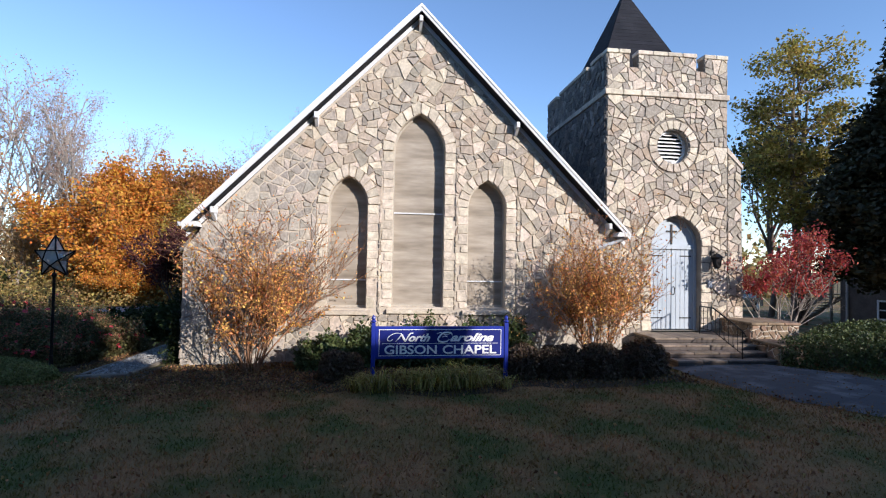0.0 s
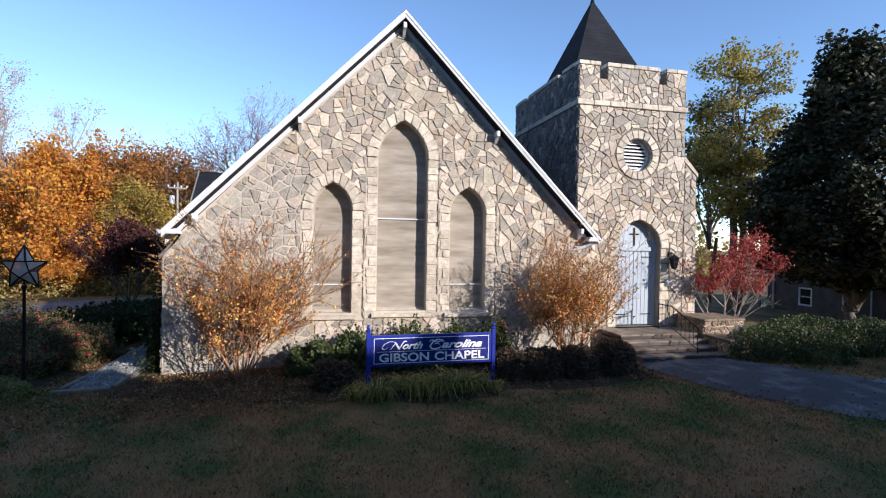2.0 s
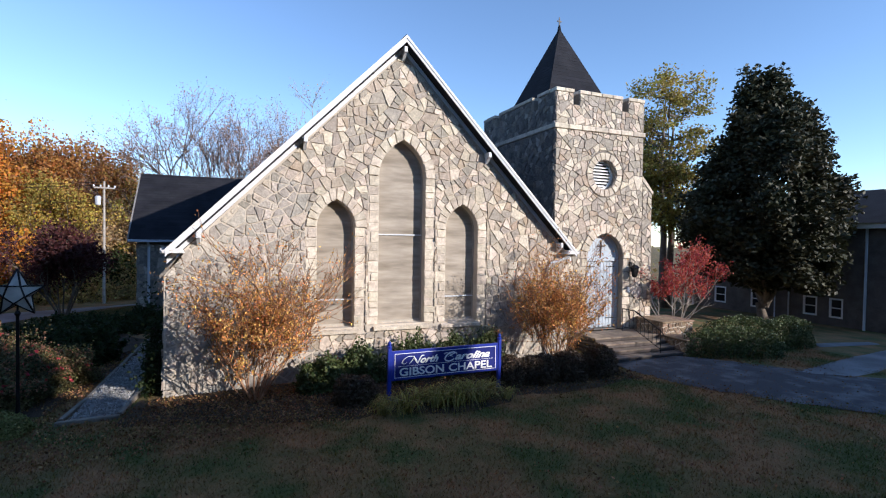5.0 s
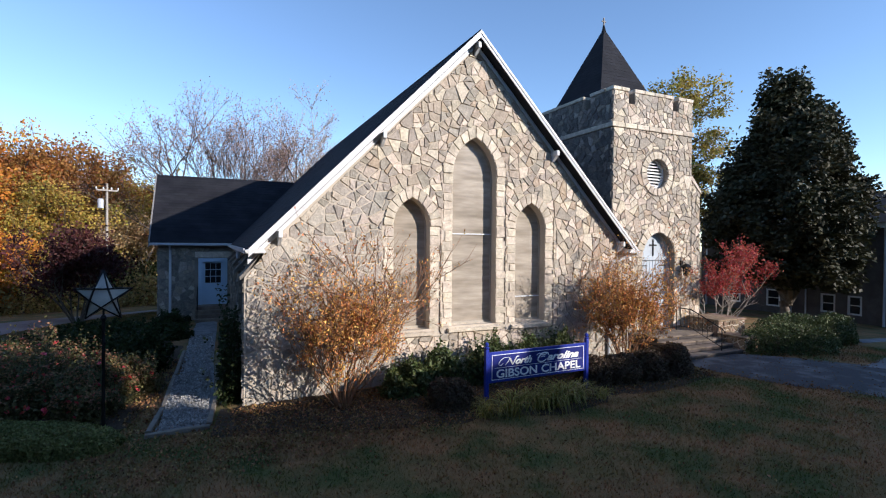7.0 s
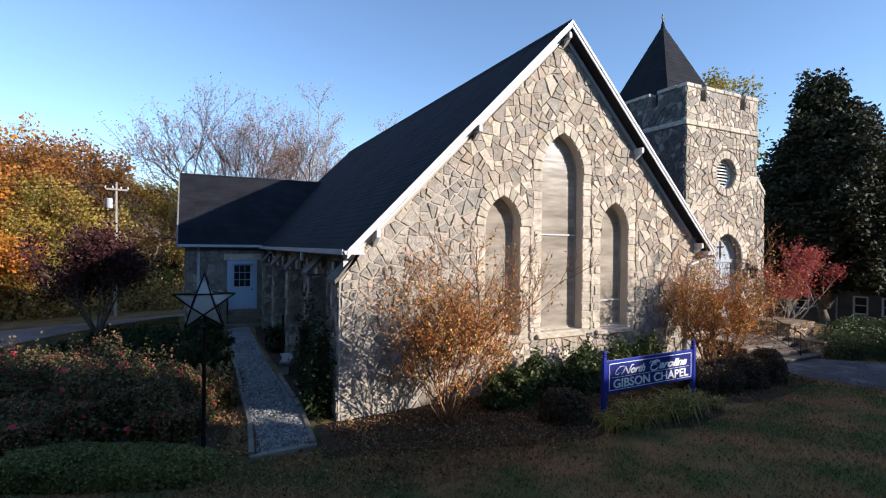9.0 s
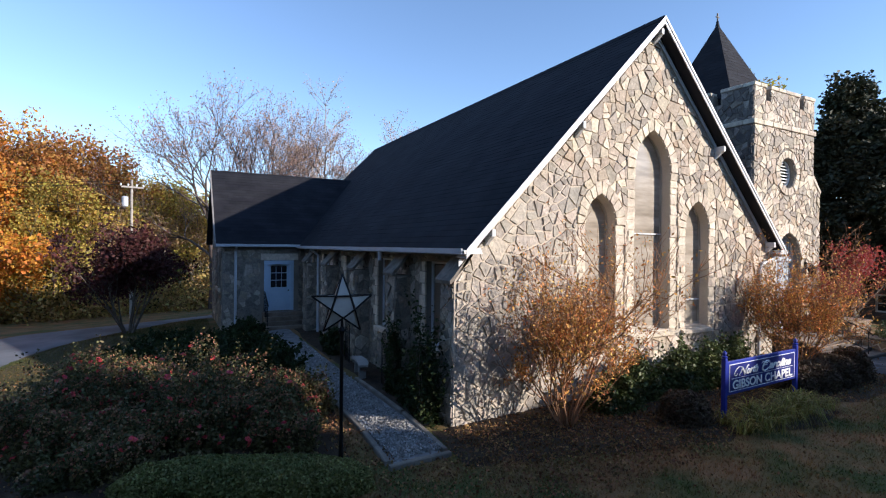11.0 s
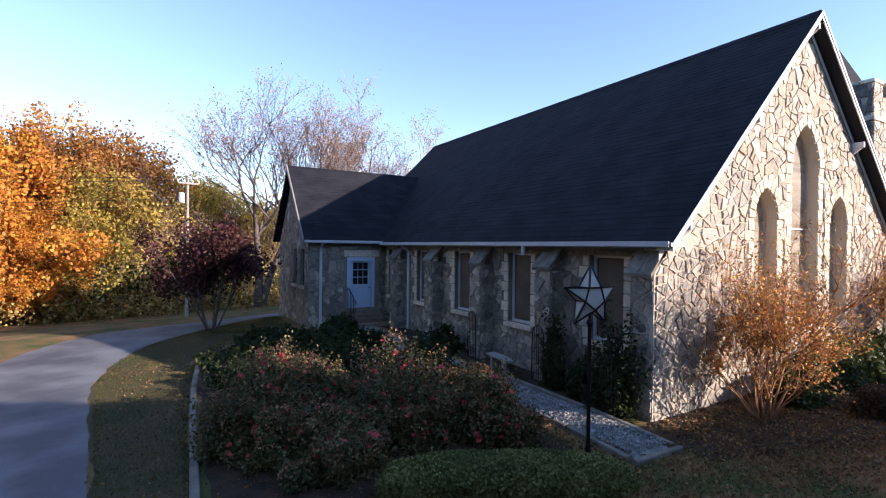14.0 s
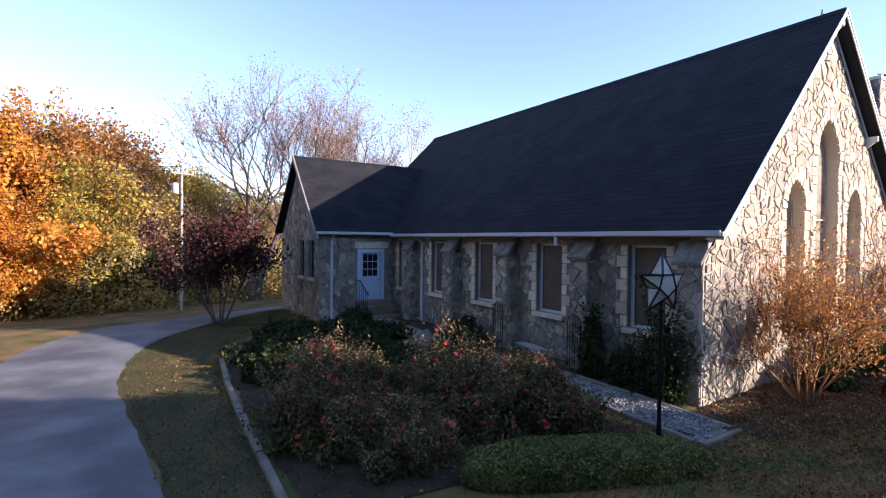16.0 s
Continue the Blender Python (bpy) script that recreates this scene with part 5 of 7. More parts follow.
for k, (x, y, sx, sy, sz) in enumerate([(-1.75, -2.25, 0.52, 0.46, 0.68), (2.35, -2.35, 0.5, 0.45, 0.75), (3.2, -2.45, 0.6, 0.5, 0.76), (4.2, -2.45, 0.6, 0.5, 0.78), (5.25, -2.35, 0.66, 0.52, 0.82)]):
    shrub("clipped_shrub", "clipped dark reddish-brown hedge shrub", "shrub", (x, y), (sx, sy, sz), 7000, 0.038, L_BARB, 50 + k, 8 * k, 2.8, 0.12, 0.75, "clipped hedge")
for k, (x, y, sx, sy, sz) in enumerate([(10.95, -2.2, 1.8, 0.6, 0.98), (12.3, -1.3, 2.0, 0.55, 1.14), (14.5, -1.6, 1.2, 0.6, 1.16)]):
    shrub("clipped_shrub", "rounded clipped evergreen hedge beside the steps", "shrub", (x, y), (sx, sy, sz), 8000, 0.042, L_BOX, 60 + k, -15 if k == 0 else 0, 3.0, 0.1, 0.78, "hedge by the steps")
shrub("juniper_hedge", "low clipped green juniper hedge at the bed's edge", "hedge", (-10.05, -0.5), (2.05, 0.6, 0.46), 36000, 0.034, L_JUNIPER, 70, -26, 3.0, 0.06, 0.86)
for k, (x, y, sx, sy, sz) in enumerate([(-12.75, 4.0, 1.1, 1.2, 1.45), (-10.4, 2.7, 1.25, 1.2, 1.5), (-9.2, 1.6, 0.85, 0.8, 1.0), (-11.6, 3.9, 0.7, 0.8, 0.85), (-12.5, 3.3, 0.8, 0.8, 1.0), (-10.4, 1.7, 0.9, 0.7, 0.95), (-11.8, 5.5, 1.0, 1.0, 0.95), (-11.8, 2.2, 0.85, 0.65, 0.68), (-12.9, 2.5, 0.7, 0.75, 0.8), (-8.65, 2.4, 0.6, 0.8, 0.95), (-9.3, 0.95, 0.85, 0.5, 0.8), (-13.4, 3.3, 0.6, 0.9, 0.95), (-12.1, 1.25, 0.9, 0.55, 0.62)]):
    shrub("rose_bush", "rose bush with pink blooms and bronze autumn leaves", "rose bush", (x, y), (sx, sy, sz), 7500, 0.046, L_ROSE, 80 + k, 30 * k, 2.0, 0.55, 0.4, "rose bed",
          (("autumn_foliage", "bronze upper leaves, brightened as if sunlit", 2600, 0.046, L_ROSETOP, 0.5), ("bloom", "", 52 if k < 7 else 26, 0.085, L_BLOOM, 0.3)), 170)
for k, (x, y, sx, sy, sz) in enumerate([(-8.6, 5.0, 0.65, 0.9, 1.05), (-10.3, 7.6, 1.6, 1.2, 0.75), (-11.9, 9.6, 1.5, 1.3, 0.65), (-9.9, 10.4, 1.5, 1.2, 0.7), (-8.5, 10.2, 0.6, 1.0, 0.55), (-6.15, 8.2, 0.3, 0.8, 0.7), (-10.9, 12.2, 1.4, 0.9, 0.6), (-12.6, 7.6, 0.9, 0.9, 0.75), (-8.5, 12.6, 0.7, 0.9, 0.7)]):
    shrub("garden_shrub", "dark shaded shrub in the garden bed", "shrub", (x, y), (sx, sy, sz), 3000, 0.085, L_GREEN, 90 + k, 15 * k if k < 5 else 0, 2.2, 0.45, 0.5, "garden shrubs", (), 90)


for k, (x, y, sx, sy, sz) in enumerate([(-6.3, 0.75, 0.32, 0.62, 2.15), (-6.18, 2.75, 0.16, 0.38, 1.6), (-6.15, 1.7, 0.28, 0.5, 0.95)]):
    shrub("climbing_vine", "thin dark green vine climbing the side wall", "vine", (x, y), (sx, sy, sz), 2600, 0.055, L_GREEN, 120 + k, 0, 2.4, 0.5, 0.4, "wall vines", (), 40)


def liriope(at, seed, blades, reach, high):
    """A fountain of arching strap leaves."""
    rng = random.Random(seed)
    g = Geo()
    for _ in range(blades):
        a, q = rng.uniform(0, 6.28), rng.uniform(0.3, 1.0)
        x, y = rng.gauss(0, 0.09), rng.gauss(0, 0.09)
        dx, dy = math.cos(a) * reach * q, math.sin(a) * reach * q
        h = high * rng.uniform(0.7, 1.15)
        w = 0.011
        nx, ny = -math.sin(a) * w, math.cos(a) * w
        pts = [(x, y, 0), (x + dx * 0.35, y + dy * 0.35, h * 0.85), (x + dx * 0.7, y + dy * 0.7, h * 0.95), (x + dx, y + dy, h * rng.uniform(0.05, 0.55))]
        g.add([(p[0] + nx * k, p[1] + ny * k, p[2]) for p, k in zip(pts, (1, 1, 0.8, 0.1))] + [(p[0] - nx * k, p[1] - ny * k, p[2]) for p, k in zip(pts, (1, 1, 0.8, 0.1))], [(0, 1, 5, 4), (1, 2, 6, 5), (2, 3, 7, 6)])
    return g.mesh("leafage", L_LIRIOPE)


lm = [liriope(None, s_, 75, 0.8, 0.40) for s_ in (1, 2, 3)]
rng_g = random.Random(12)
for k in range(11):
    x, y = -1.35 + (k % 6) * 0.62 + (k // 6) * 0.3 + rng_g.uniform(-0.15, 0.15), -3.3 + (k // 6) * 0.4 + rng_g.uniform(-0.12, 0.12)
    plant("grass_clump", "arching clump of yellow-green lily turf under the sign", "ornamental grass", None, lm[k % 3], (x, y), rng_g.uniform(0, 360), rng_g.uniform(0.6, 1.1), "sign planting", ("stem", "leafage"))

# ---- trees ----
wood, crown = tree_meshes(3, 5.0, 1.0, 0.24, 5, 2, 110000, 0.115, M_BARK, L_MAG, 0.24, 0.40, (2, 3), 0.05, (520, 6.0, 3.3, 5.2, 0.60), 0.1, 1.7, 3.5, 1.8, 0.5)
plant("magnolia_tree", "tall dense dark glossy magnolia tree", "tree", wood, crown, (20.9, 3.6), 0, (1.34, 1.34, 1.06))


def tufted_tree(seed, height, trunk, radius, tufts, per, size, bark, foliage, reach=2.6):
    """An open tree: a bare stem, tiered limbs and separate tufts of leaves with gaps between them."""
    rng, nr = random.Random(seed), np.random.default_rng(seed)
    g, cs = Geo(), []
    for o in (0.0, 0.5):
        g.tube([(o, 0.2 * o, -0.4), (o * 1.3 + 0.1, 0, height * 0.3), (o * 1.2 - 0.1, 0.15, height * 0.6), (o * 1.6, 0, height * (0.95 - 0.2 * o))], [radius, radius * 0.8, radius * 0.5, 0.03], 7, False)
    for k in range(tufts):
        f = rng.uniform(0, 1)
        z = trunk + (height - trunk) * f
        r = reach * (0.35 + 0.65 * math.sin(math.pi * min(1, 0.25 + 0.75 * (1 - f)))) * rng.uniform(0.35, 1.0)
        a = rng.uniform(0, 6.283)
        tip = Vector((r * math.cos(a) + 0.3, r * math.sin(a), z))
        root = Vector((0.3, 0, z - r * rng.uniform(0.25, 0.6)))
        mid = root.lerp(tip, 0.5) - Vector((0, 0, 0.12 * r))
        g.tube([root, mid, tip], [0.07, 0.045, 0.015], 4, False)
        for _ in range(4):
            q = tip + Vector((rng.gauss(0, 0.45), rng.gauss(0, 0.45), rng.gauss(0, 0.22)))
            g.tube([mid.lerp(tip, 0.6), q], [0.02, 0.006], 3, False)
            cs.append((q, 0.30))
    pts = np.concatenate([np.array(q) + nr.normal(size=(per, 3)) * np.array([w, w, w * 0.55]) for q, w in cs])
    return g.mesh("wood", bark, True), leaf_mesh("foliage", pts, size, foliage, nr, 1.5, 0.2)


wood, crown = tufted_tree(21, 14.2, 4.8, 0.24, 60, 62, 0.12, M_BARK, L_OAK, 2.7)
plant("oak_tree", "slender tall tree with open tufts of yellow-green foliage", "tree", wood, crown, (20.0, 9.6))
wood, crown = tree_meshes(23, 8.0, 3.0, 0.13, 5, 4, 2600, 0.14, M_BARK, L_GREEN, 0.4, 0.2, (3, 4), 0.1)
plant("oak_tree", "tall tree with thin dark green foliage behind the tower", "tree", wood, crown, (22.0, 13.6), 0, 1.4)
rng, nr = random.Random(31), np.random.default_rng(31)
g, tips, mids = Geo(), [], []
for k in range(7):
    a = k * 0.9
    limb(g, rng, (0.08 * math.cos(a), 0.08 * math.sin(a), -0.1), (math.cos(a) * 0.45, math.sin(a) * 0.45, 1), 2.2, 0.035, 1, 4, tips, mids, 0.6, (3, 4), 0.1, 0.06, 5, 0.55)
cs = np.array([tuple(p) for p in tips + mids if p.z > 2.0])
plant("red_maple", "small red-leaved tree with pale grey stems", "tree", g.mesh("stemwork", M_PALEBARK, True), leaf_mesh("crown", cs[nr.integers(0, len(cs), 6000)] + nr.normal(size=(6000, 3)) * 0.11, 0.065, L_RED, nr), (11.4, 0.7), 0, 0.9, names=("stemwork", "crown"))
rng, nr = random.Random(33), np.random.default_rng(33)
g, tips, mids = Geo(), [], []
for k in range(9):
    a = k * 0.7
    limb(g, rng, (0.1 * math.cos(a), 0.1 * math.sin(a), -0.1), (math.cos(a) * 0.6, math.sin(a) * 0.6, 1), 2.0, 0.035, 1, 4, tips, mids, 0.6, (3, 4), 0.1, 0.06, 5, 0.6)
cs = np.array([tuple(p) for p in tips + [m for m in mids if m.z > 1.3]])
plant("plum_tree", "rounded purple-leaved plum tree with several stems", "tree", g.mesh("stemwork", M_BARK, True), leaf_mesh("crown", cs[nr.integers(0, len(cs), 9000)] + nr.normal(size=(9000, 3)) * 0.17, 0.085, L_PURPLE, nr), (-12.75, 17.0), 0, 1.25, names=("stemwork", "crown"))
# bare spreading tree behind the transept: two leaning stems and a wide haze of fine twigs
rng, nr = random.Random(41), np.random.default_rng(41)
g, tips, mids = Geo(), [], []
g.tube([(0, 0, -0.3), (0.05, 0, 1.2), (0.0, 0.1, 2.6), (-0.15, 0.1, 4.4)], [0.24, 0.19, 0.15, 0.11], 7, False)
g.tube([(0.1, 0, -0.3), (0.5, -0.1, 1.4), (1.1, -0.3, 3.0), (1.5, -0.4, 4.6)], [0.22, 0.17, 0.13, 0.09], 7, False)
for k in range(11):
    a = k * 2.4
    o = (-0.1, 0.1, 2.4 + 0.19 * k) if k % 2 else (1.0 + 0.05 * k, -0.3, 2.7 + 0.17 * k)
    up_ = 0.7 + 0.1 * k
    limb(g, rng, o, (math.cos(a), math.sin(a), up_), 2.7, 0.075, 1, 5, tips, mids, 0.62, (3, 4), 0.11, 0.07, 5, 0.70)
cs = np.array([tuple(p) for p in tips])
bare_one = plant("bare_tree", "spreading nearly bare tree with a few tan leaves", "tree", g.mesh("wood", M_HAZE, True), leaf_mesh("foliage", cs[nr.integers(0, len(cs), 13000)] + nr.normal(size=(13000, 3)) * 0.15, 0.05, L_TAN, nr), (-8.4, 32.0), 0, 1.55)


copy_thing(bare_one, pose(-1.4, 31.0, ground_z(-1.4, 31.0), 0, 0, 140)).scale = (1.42, 1.42, 1.42)


def bare_meshes(seed, height, stems, leaves):
    """A straight pale-stemmed tree with short bare limbs and a haze of twigs."""
    rng, nr = random.Random(seed), np.random.default_rng(seed)
    g, tips, mids = Geo(), [], []
    for k in range(stems):
        a = 6.283 * k / stems
        limb(g, rng, (0.3 * k, 0.2 * k, -0.3), (math.cos(a) * 0.06, math.sin(a) * 0.06, 1), height * 0.62, 0.13, 1, 5, tips, mids, 0.6, (3, 5), 0.04, 0.06, 5, 0.54)
    cs = np.array([tuple(p) for p in tips + mids[::3]])
    return g.mesh("wood", M_PALEBARK, True), leaf_mesh("foliage", cs[nr.integers(0, len(cs), leaves)] + nr.normal(size=(leaves, 3)) * 0.22, 0.07, L_TAN, nr)


bare = [bare_meshes(51, 12.5, 2, 3500), bare_meshes(52, 11.5, 1, 3500)]
kinds = {
    "orange": (tree_meshes(61, 10.0, 1.2, 0.2, 7, 3, 24000, 0.14, M_BARK, L_ORANGE, 0.34, 0.5, (3, 4), 0.05, (210, 5.4, 2.3, 4.9, 0.25), 0.5), "tall tree in full orange autumn colour"),
    "rust": (tree_meshes(62, 10.5, 2.2, 0.2, 7, 3, 18000, 0.14, M_BARK, L_RUST, 0.36, 0.6, (3, 4), 0.05, (190, 6.6, 2.9, 4.3, 0.15), 0.4), "tall domed tree with rust-brown autumn leaves"),
    "yellow": (tree_meshes(63, 9.0, 1.6, 0.14, 6, 3, 12000, 0.13, M_BARK, L_OLIVE, 0.34, 0.6, (3, 4), 0.08, (45, 5.0, 1.9, 3.6, 0.3), 0.3), "slender tree with olive-yellow autumn leaves"),
    "brown": (tree_meshes(64, 9.0, 2.0, 0.15, 6, 3, 8000, 0.12, M_PALEBARK, L_BROWN, 0.45, 0.55, (3, 4), 0.08), "thin tree with dry brown leaves"),
    "green": (tree_meshes(65, 6.5, 0.8, 0.15, 7, 3, 7000, 0.2, M_BARK, L_GREEN, 0.4, 0.8, (3, 4), 0.03, (130, 3.3, 2.5, 3.1, 0.3)), "dark green undergrowth tree"),
    "bare": (bare[0], "tall bare pale-stemmed tree"),
    "bare_b": (bare[1], "tall bare tree with a few tan leaves"),
}
made = {}
# The last four trees are added out of view to block western sky light.
WOODS = [("orange", -24.6, 33.0, 1.28), ('orange', -22.0, 31.5, 0.69), ('orange', -20.9, 33.0, 0.6), ('rust', -22.3, 39.0, 1.25), ('rust', -20.3, 40.0, 1.28), ('rust', -18.5, 41.0, 1.26), ('rust', -24.8, 40.0, 1.23),
         ('rust', -27.3, 42.0, 1.28), ('rust', -30.1, 44.0, 1.32), ('orange', -24.2, 33.0, 0.76), ('yellow', -19.4, 33.0, 0.93), ('yellow', -18.4, 34.5, 1.07), ('brown', -17.4, 36.0, 1.06),
         ('yellow', -16.8, 39.0, 0.96), ('brown', -16.1, 37.0, 0.95), ('brown', -15.1, 39.0, 1.02), ('yellow', -13.4, 42.0, 1.24), ('yellow', -11.5, 43.0, 1.18), ('brown', -12.6, 38.0, 0.94),
         ('yellow', -9.9, 42.0, 1.04), ('brown', -9.3, 40.0, 0.97), ('yellow', -7.4, 44.0, 1.04), ('brown', -5.8, 43.0, 1.03), ('green', -17.6, 37.0, 0.8), ('green', -15.9, 40.0, 0.87),
         ('green', -14.3, 38.0, 0.72), ('green', -19.5, 36.0, 0.68), ('green', -11.5, 41.0, 0.78), ('bare', -22.2, 50.0, 1.13), ('bare_b', -25.0, 52.0, 1.25), ('bare_b', -16.3, 47.0, 0.89),
         ('bare', -15.1, 50.0, 0.78), ('yellow', -14.4, 50.0, 1.16), ('yellow', -18.2, 50.0, 1.49), ('brown', -2.7, 48.0, 1.12), ('green', -21.4, 37.0, 0.56), ('bare', -31.1, 36.9, 1.47),
         ('bare_b', -33.8, 39.8, 1.62), ('bare', -36.8, 41.2, 1.7), ('bare_b', -39.1, 38.3, 1.69), ('bare', -42.6, 44.0, 1.71), ('bare_b', -33.3, 52.5, 1.73), ('bare', 1.6, 42.6, 1.42),
         ('bare_b', 11.4, 46.9, 1.46), ('bare', -46.0, 39.8, 1.69), ('brown', -35.2, 36.9, 1.05), ('brown', -38.8, 44.0, 1.28), ('brown', -44.3, 35.5, 1.12), ('brown', -50.7, 38.3, 1.26),
         ('brown', -31.8, 44.0, 1.14), ('green', -29.6, 36.9, 0.63), ('green', -37.6, 35.5, 0.7), ('brown', 26.8, 42.6, 1.05), ('rust', -38.8, 22.1, 1.62), ('brown', -36.2, 13.0, 1.56),
         ('rust', -37.5, 3.9, 1.69), ('yellow', -36.2, -5.2, 1.82)]
rng_w = random.Random(99)
for kind_, x, y, s_ in WOODS:
    (wd, lf_), lab = kinds[kind_]
    z = ground_z(x, y) - 0.1
    if kind_ not in made:
        ob = plant("autumn_tree", lab, "tree", wd, lf_, (x, y, z), rng_w.uniform(0, 360), s_, "woods beyond the driveway")
        made[kind_] = ob
    else:
        src = made[kind_]
        ob = copy_thing(src, pose(x, y, z, 0, 0, rng_w.uniform(0, 360)))
        k = s_ / src.scale[0] * rng_w.uniform(0.95, 1.05)
        ob.scale = (src.scale[0] * k, src.scale[1] * k, src.scale[2] * k)
# undergrowth along the wood's edge
nr = np.random.default_rng(4)
n = 52000
px_ = nr.uniform(-75, 6, n)
py_ = 34.6 + nr.normal(0, 2.0, n) + np.minimum((px_ + 11) * 0.16, 0) * (px_ > -28) + (px_ <= -28) * -2.7
hh = np.abs(nr.normal(0, 1.5, n)) * (0.7 + 0.5 * np.sin(px_ * 0.9) ** 2)
pts = np.stack([px_, py_, np.array([ground_z(a, b) for a, b in zip(px_, py_)]) + hh], 1)
tagged(new("undergrowth", leaf_mesh("undergrowth", pts, 0.16, L_UNDER, nr)), "tangled brown undergrowth at the wood's edge", "undergrowth", kind="stuff")
# denser scrub deeper in the wood
n = 24000
px_ = nr.uniform(-100, 60, n)
py_ = 55 + nr.normal(0, 2.8, n)
hh = np.abs(nr.normal(0, 3.9, n)) * (0.7 + 0.5 * np.sin(px_ * 0.7) ** 2)
pts = np.stack([px_, py_, np.array([ground_z(a, b) for a, b in zip(px_, py_)]) + hh], 1)
tagged(new("woodland_scrub", leaf_mesh("woodland_scrub", pts, 0.54, L_UNDER, nr)), "dense olive and brown scrub deeper in the wood", "undergrowth", kind="stuff")
# unseen street trees that shade the lawn; the first five are added to block west sky light
wd, lf_ = tree_meshes(71, 13.0, 2.0, 0.35, 8, 2, 6500, 1.0, M_BARK, L_GREEN, 0.5, 0.45, (3, 4), 0.03, (480, 6.3, 4.2, 6.2, 0.1), limit=4.4)
crown_top = max(v_.co.z for v_ in lf_.vertices) - 0.5
made_s = None
rng_s = random.Random(6)
for x, y, high in ((-30.5, -14, 15), (-30, -9, 15.5), (-31, -4, 15), (-30.5, 1, 15.5), (-31.5, 5.5, 15), (-25, -25, 14), (-19, -25, 14), (-13.5, -25, 14.4), (-8.5, -25, 14.6), (-3.8, -25, 14.6), (0.8, -25, 14.6), (5.2, -25, 14.6), (8.8, -25, 15.3), (14.8, -25, 11.05),
                   (18.4, -24.5, 11.15), (22.2, -24.5, 11.2), (25.9, -24.5, 11.25), (29.8, -24.5, 11.2), (33.8, -24.5, 11.2), (38, -24.5, 11.5), (42.7, -24, 12.2), (47.7, -24, 14.5), (53.7, -24, 17), (60, -24, 16)):
    k = high / crown_top
    if made_s is None:
        made_s = plant("street_tree", "broad dense tree out of view that casts shade", "tree", wd, lf_, (x, y), 0, k, "street trees")
    else:
        ob = copy_thing(made_s, pose(x, y, ground_z(x, y), 0, 0, rng_s.uniform(0, 360)))
        ob.scale = (1.0, 1.0, k) if x < 35 else (1.15, 1.15, k)


# ---- sign ----
def words(text, x0, x1, base, top, y, parent, name, shear=0.0, bold=0.0):
    """Raised lettering that fills the given width and height on the board."""
    cu = bpy.data.curves.new(name, "FONT")
    cu.body, cu.size, cu.shear, cu.extrude, cu.offset = text, 0.25, shear, 0.004, bold
    tmp = bpy.data.objects.new(name, cu)
    scene.collection.objects.link(tmp)
    bpy.context.view_layer.update()
    me = bpy.data.meshes.new_from_object(tmp.evaluated_get(bpy.context.evaluated_depsgraph_get()))
    bpy.data.objects.remove(tmp)
    me.materials.clear()
    me.materials.append(M_LETTER)
    xs, ys = [v.co.x for v in me.vertices], [v.co.y for v in me.vertices]
    kx, ky = (x1 - x0) / (max(xs) - min(xs)), (top - base) / (max(ys) - min(ys))
    ob = new(name, me)
    ob.parent = parent
    ob.matrix_local = pose(x0 - min(xs) * kx, y, base - min(ys) * ky, 90, 0, 0) @ Matrix.Diagonal((kx, ky, 1, 1))
    return ob


def stroke(points, thick, parent):
    """A brush stroke of a script capital, thin at its ends; points run through a smooth curve."""
    pts = [Vector((x, -0.040, z)) for x, z in points]
    out = []
    for k in range(len(pts) - 1):
        a, b, c, d = pts[max(k - 1, 0)], pts[k], pts[k + 1], pts[min(k + 2, len(pts) - 1)]
        out += [0.5 * (2 * b + (c - a) * q + (2 * a - 5 * b + 4 * c - d) * q * q + (3 * b - a - 3 * c + d) * q ** 3) for q in (0, 0.2, 0.4, 0.6, 0.8)]
    out.append(pts[-1])
    n = len(out) - 1
    part("script_stroke", Geo().tube(out, [thick * (0.5 + 0.5 * math.sin(math.pi * k / n)) for k in range(n + 1)], 5), M_LETTER, parent)


SIGN_Z = ground_z(0.2, -2.75)
sign = thing("chapel_sign", "blue wooden sign with white lettering on two posts", "sign", at=(0.42, -2.62, SIGN_Z), turn=1.5)
for s in (-1, 1):
    post = part("post", Geo().bevel_box(s * 1.47 - 0.045, s * 1.47 + 0.045, -0.045, 0.045, -0.3, 1.30, 0.008), M_SIGN, sign)
    prof = [(0.030, 1.30), (0.062, 1.32), (0.062, 1.34), (0.030, 1.36), (0.050, 1.395), (0.040, 1.43), (0.008, 1.46)]
    part("finial", Geo().loft([[(s * 1.47 + r * math.cos(a * 0.785), r * math.sin(a * 0.785), z) for a in range(8)] for r, z in prof]), M_SIGN, post)
board = part("board", Geo().bevel_box(-1.425, 1.425, -0.03, 0.03, 0.52, 1.22, 0.01), M_SIGN, sign, "bright blue board")
part("panel", Geo().box(-1.34, 1.34, -0.036, -0.03, 0.59, 1.15), M_SIGNDARK, board, "navy panel")
for a, b, c, d in ((-1.35, 1.35, 1.145, 1.157), (-1.35, 1.35, 0.585, 0.597)):
    part("border_line", Geo().box(a, b, -0.041, -0.03, c, d), M_LETTER, board)
for a in (-1.35, 1.338):
    part("border_line", Geo().box(a, a + 0.012, -0.041, -0.03, 0.597, 1.145), M_LETTER, board)
part("border_line", Geo().box(-1.27, 1.27, -0.041, -0.03, 0.848, 0.856), M_LETTER, board)
words("orth", -0.71, -0.24, 0.893, 1.065, -0.042, board, "script_lettering", 0.45, 0.0085)
words("arolina", 0.20, 1.18, 0.893, 1.075, -0.042, board, "script_lettering", 0.45, 0.0085)
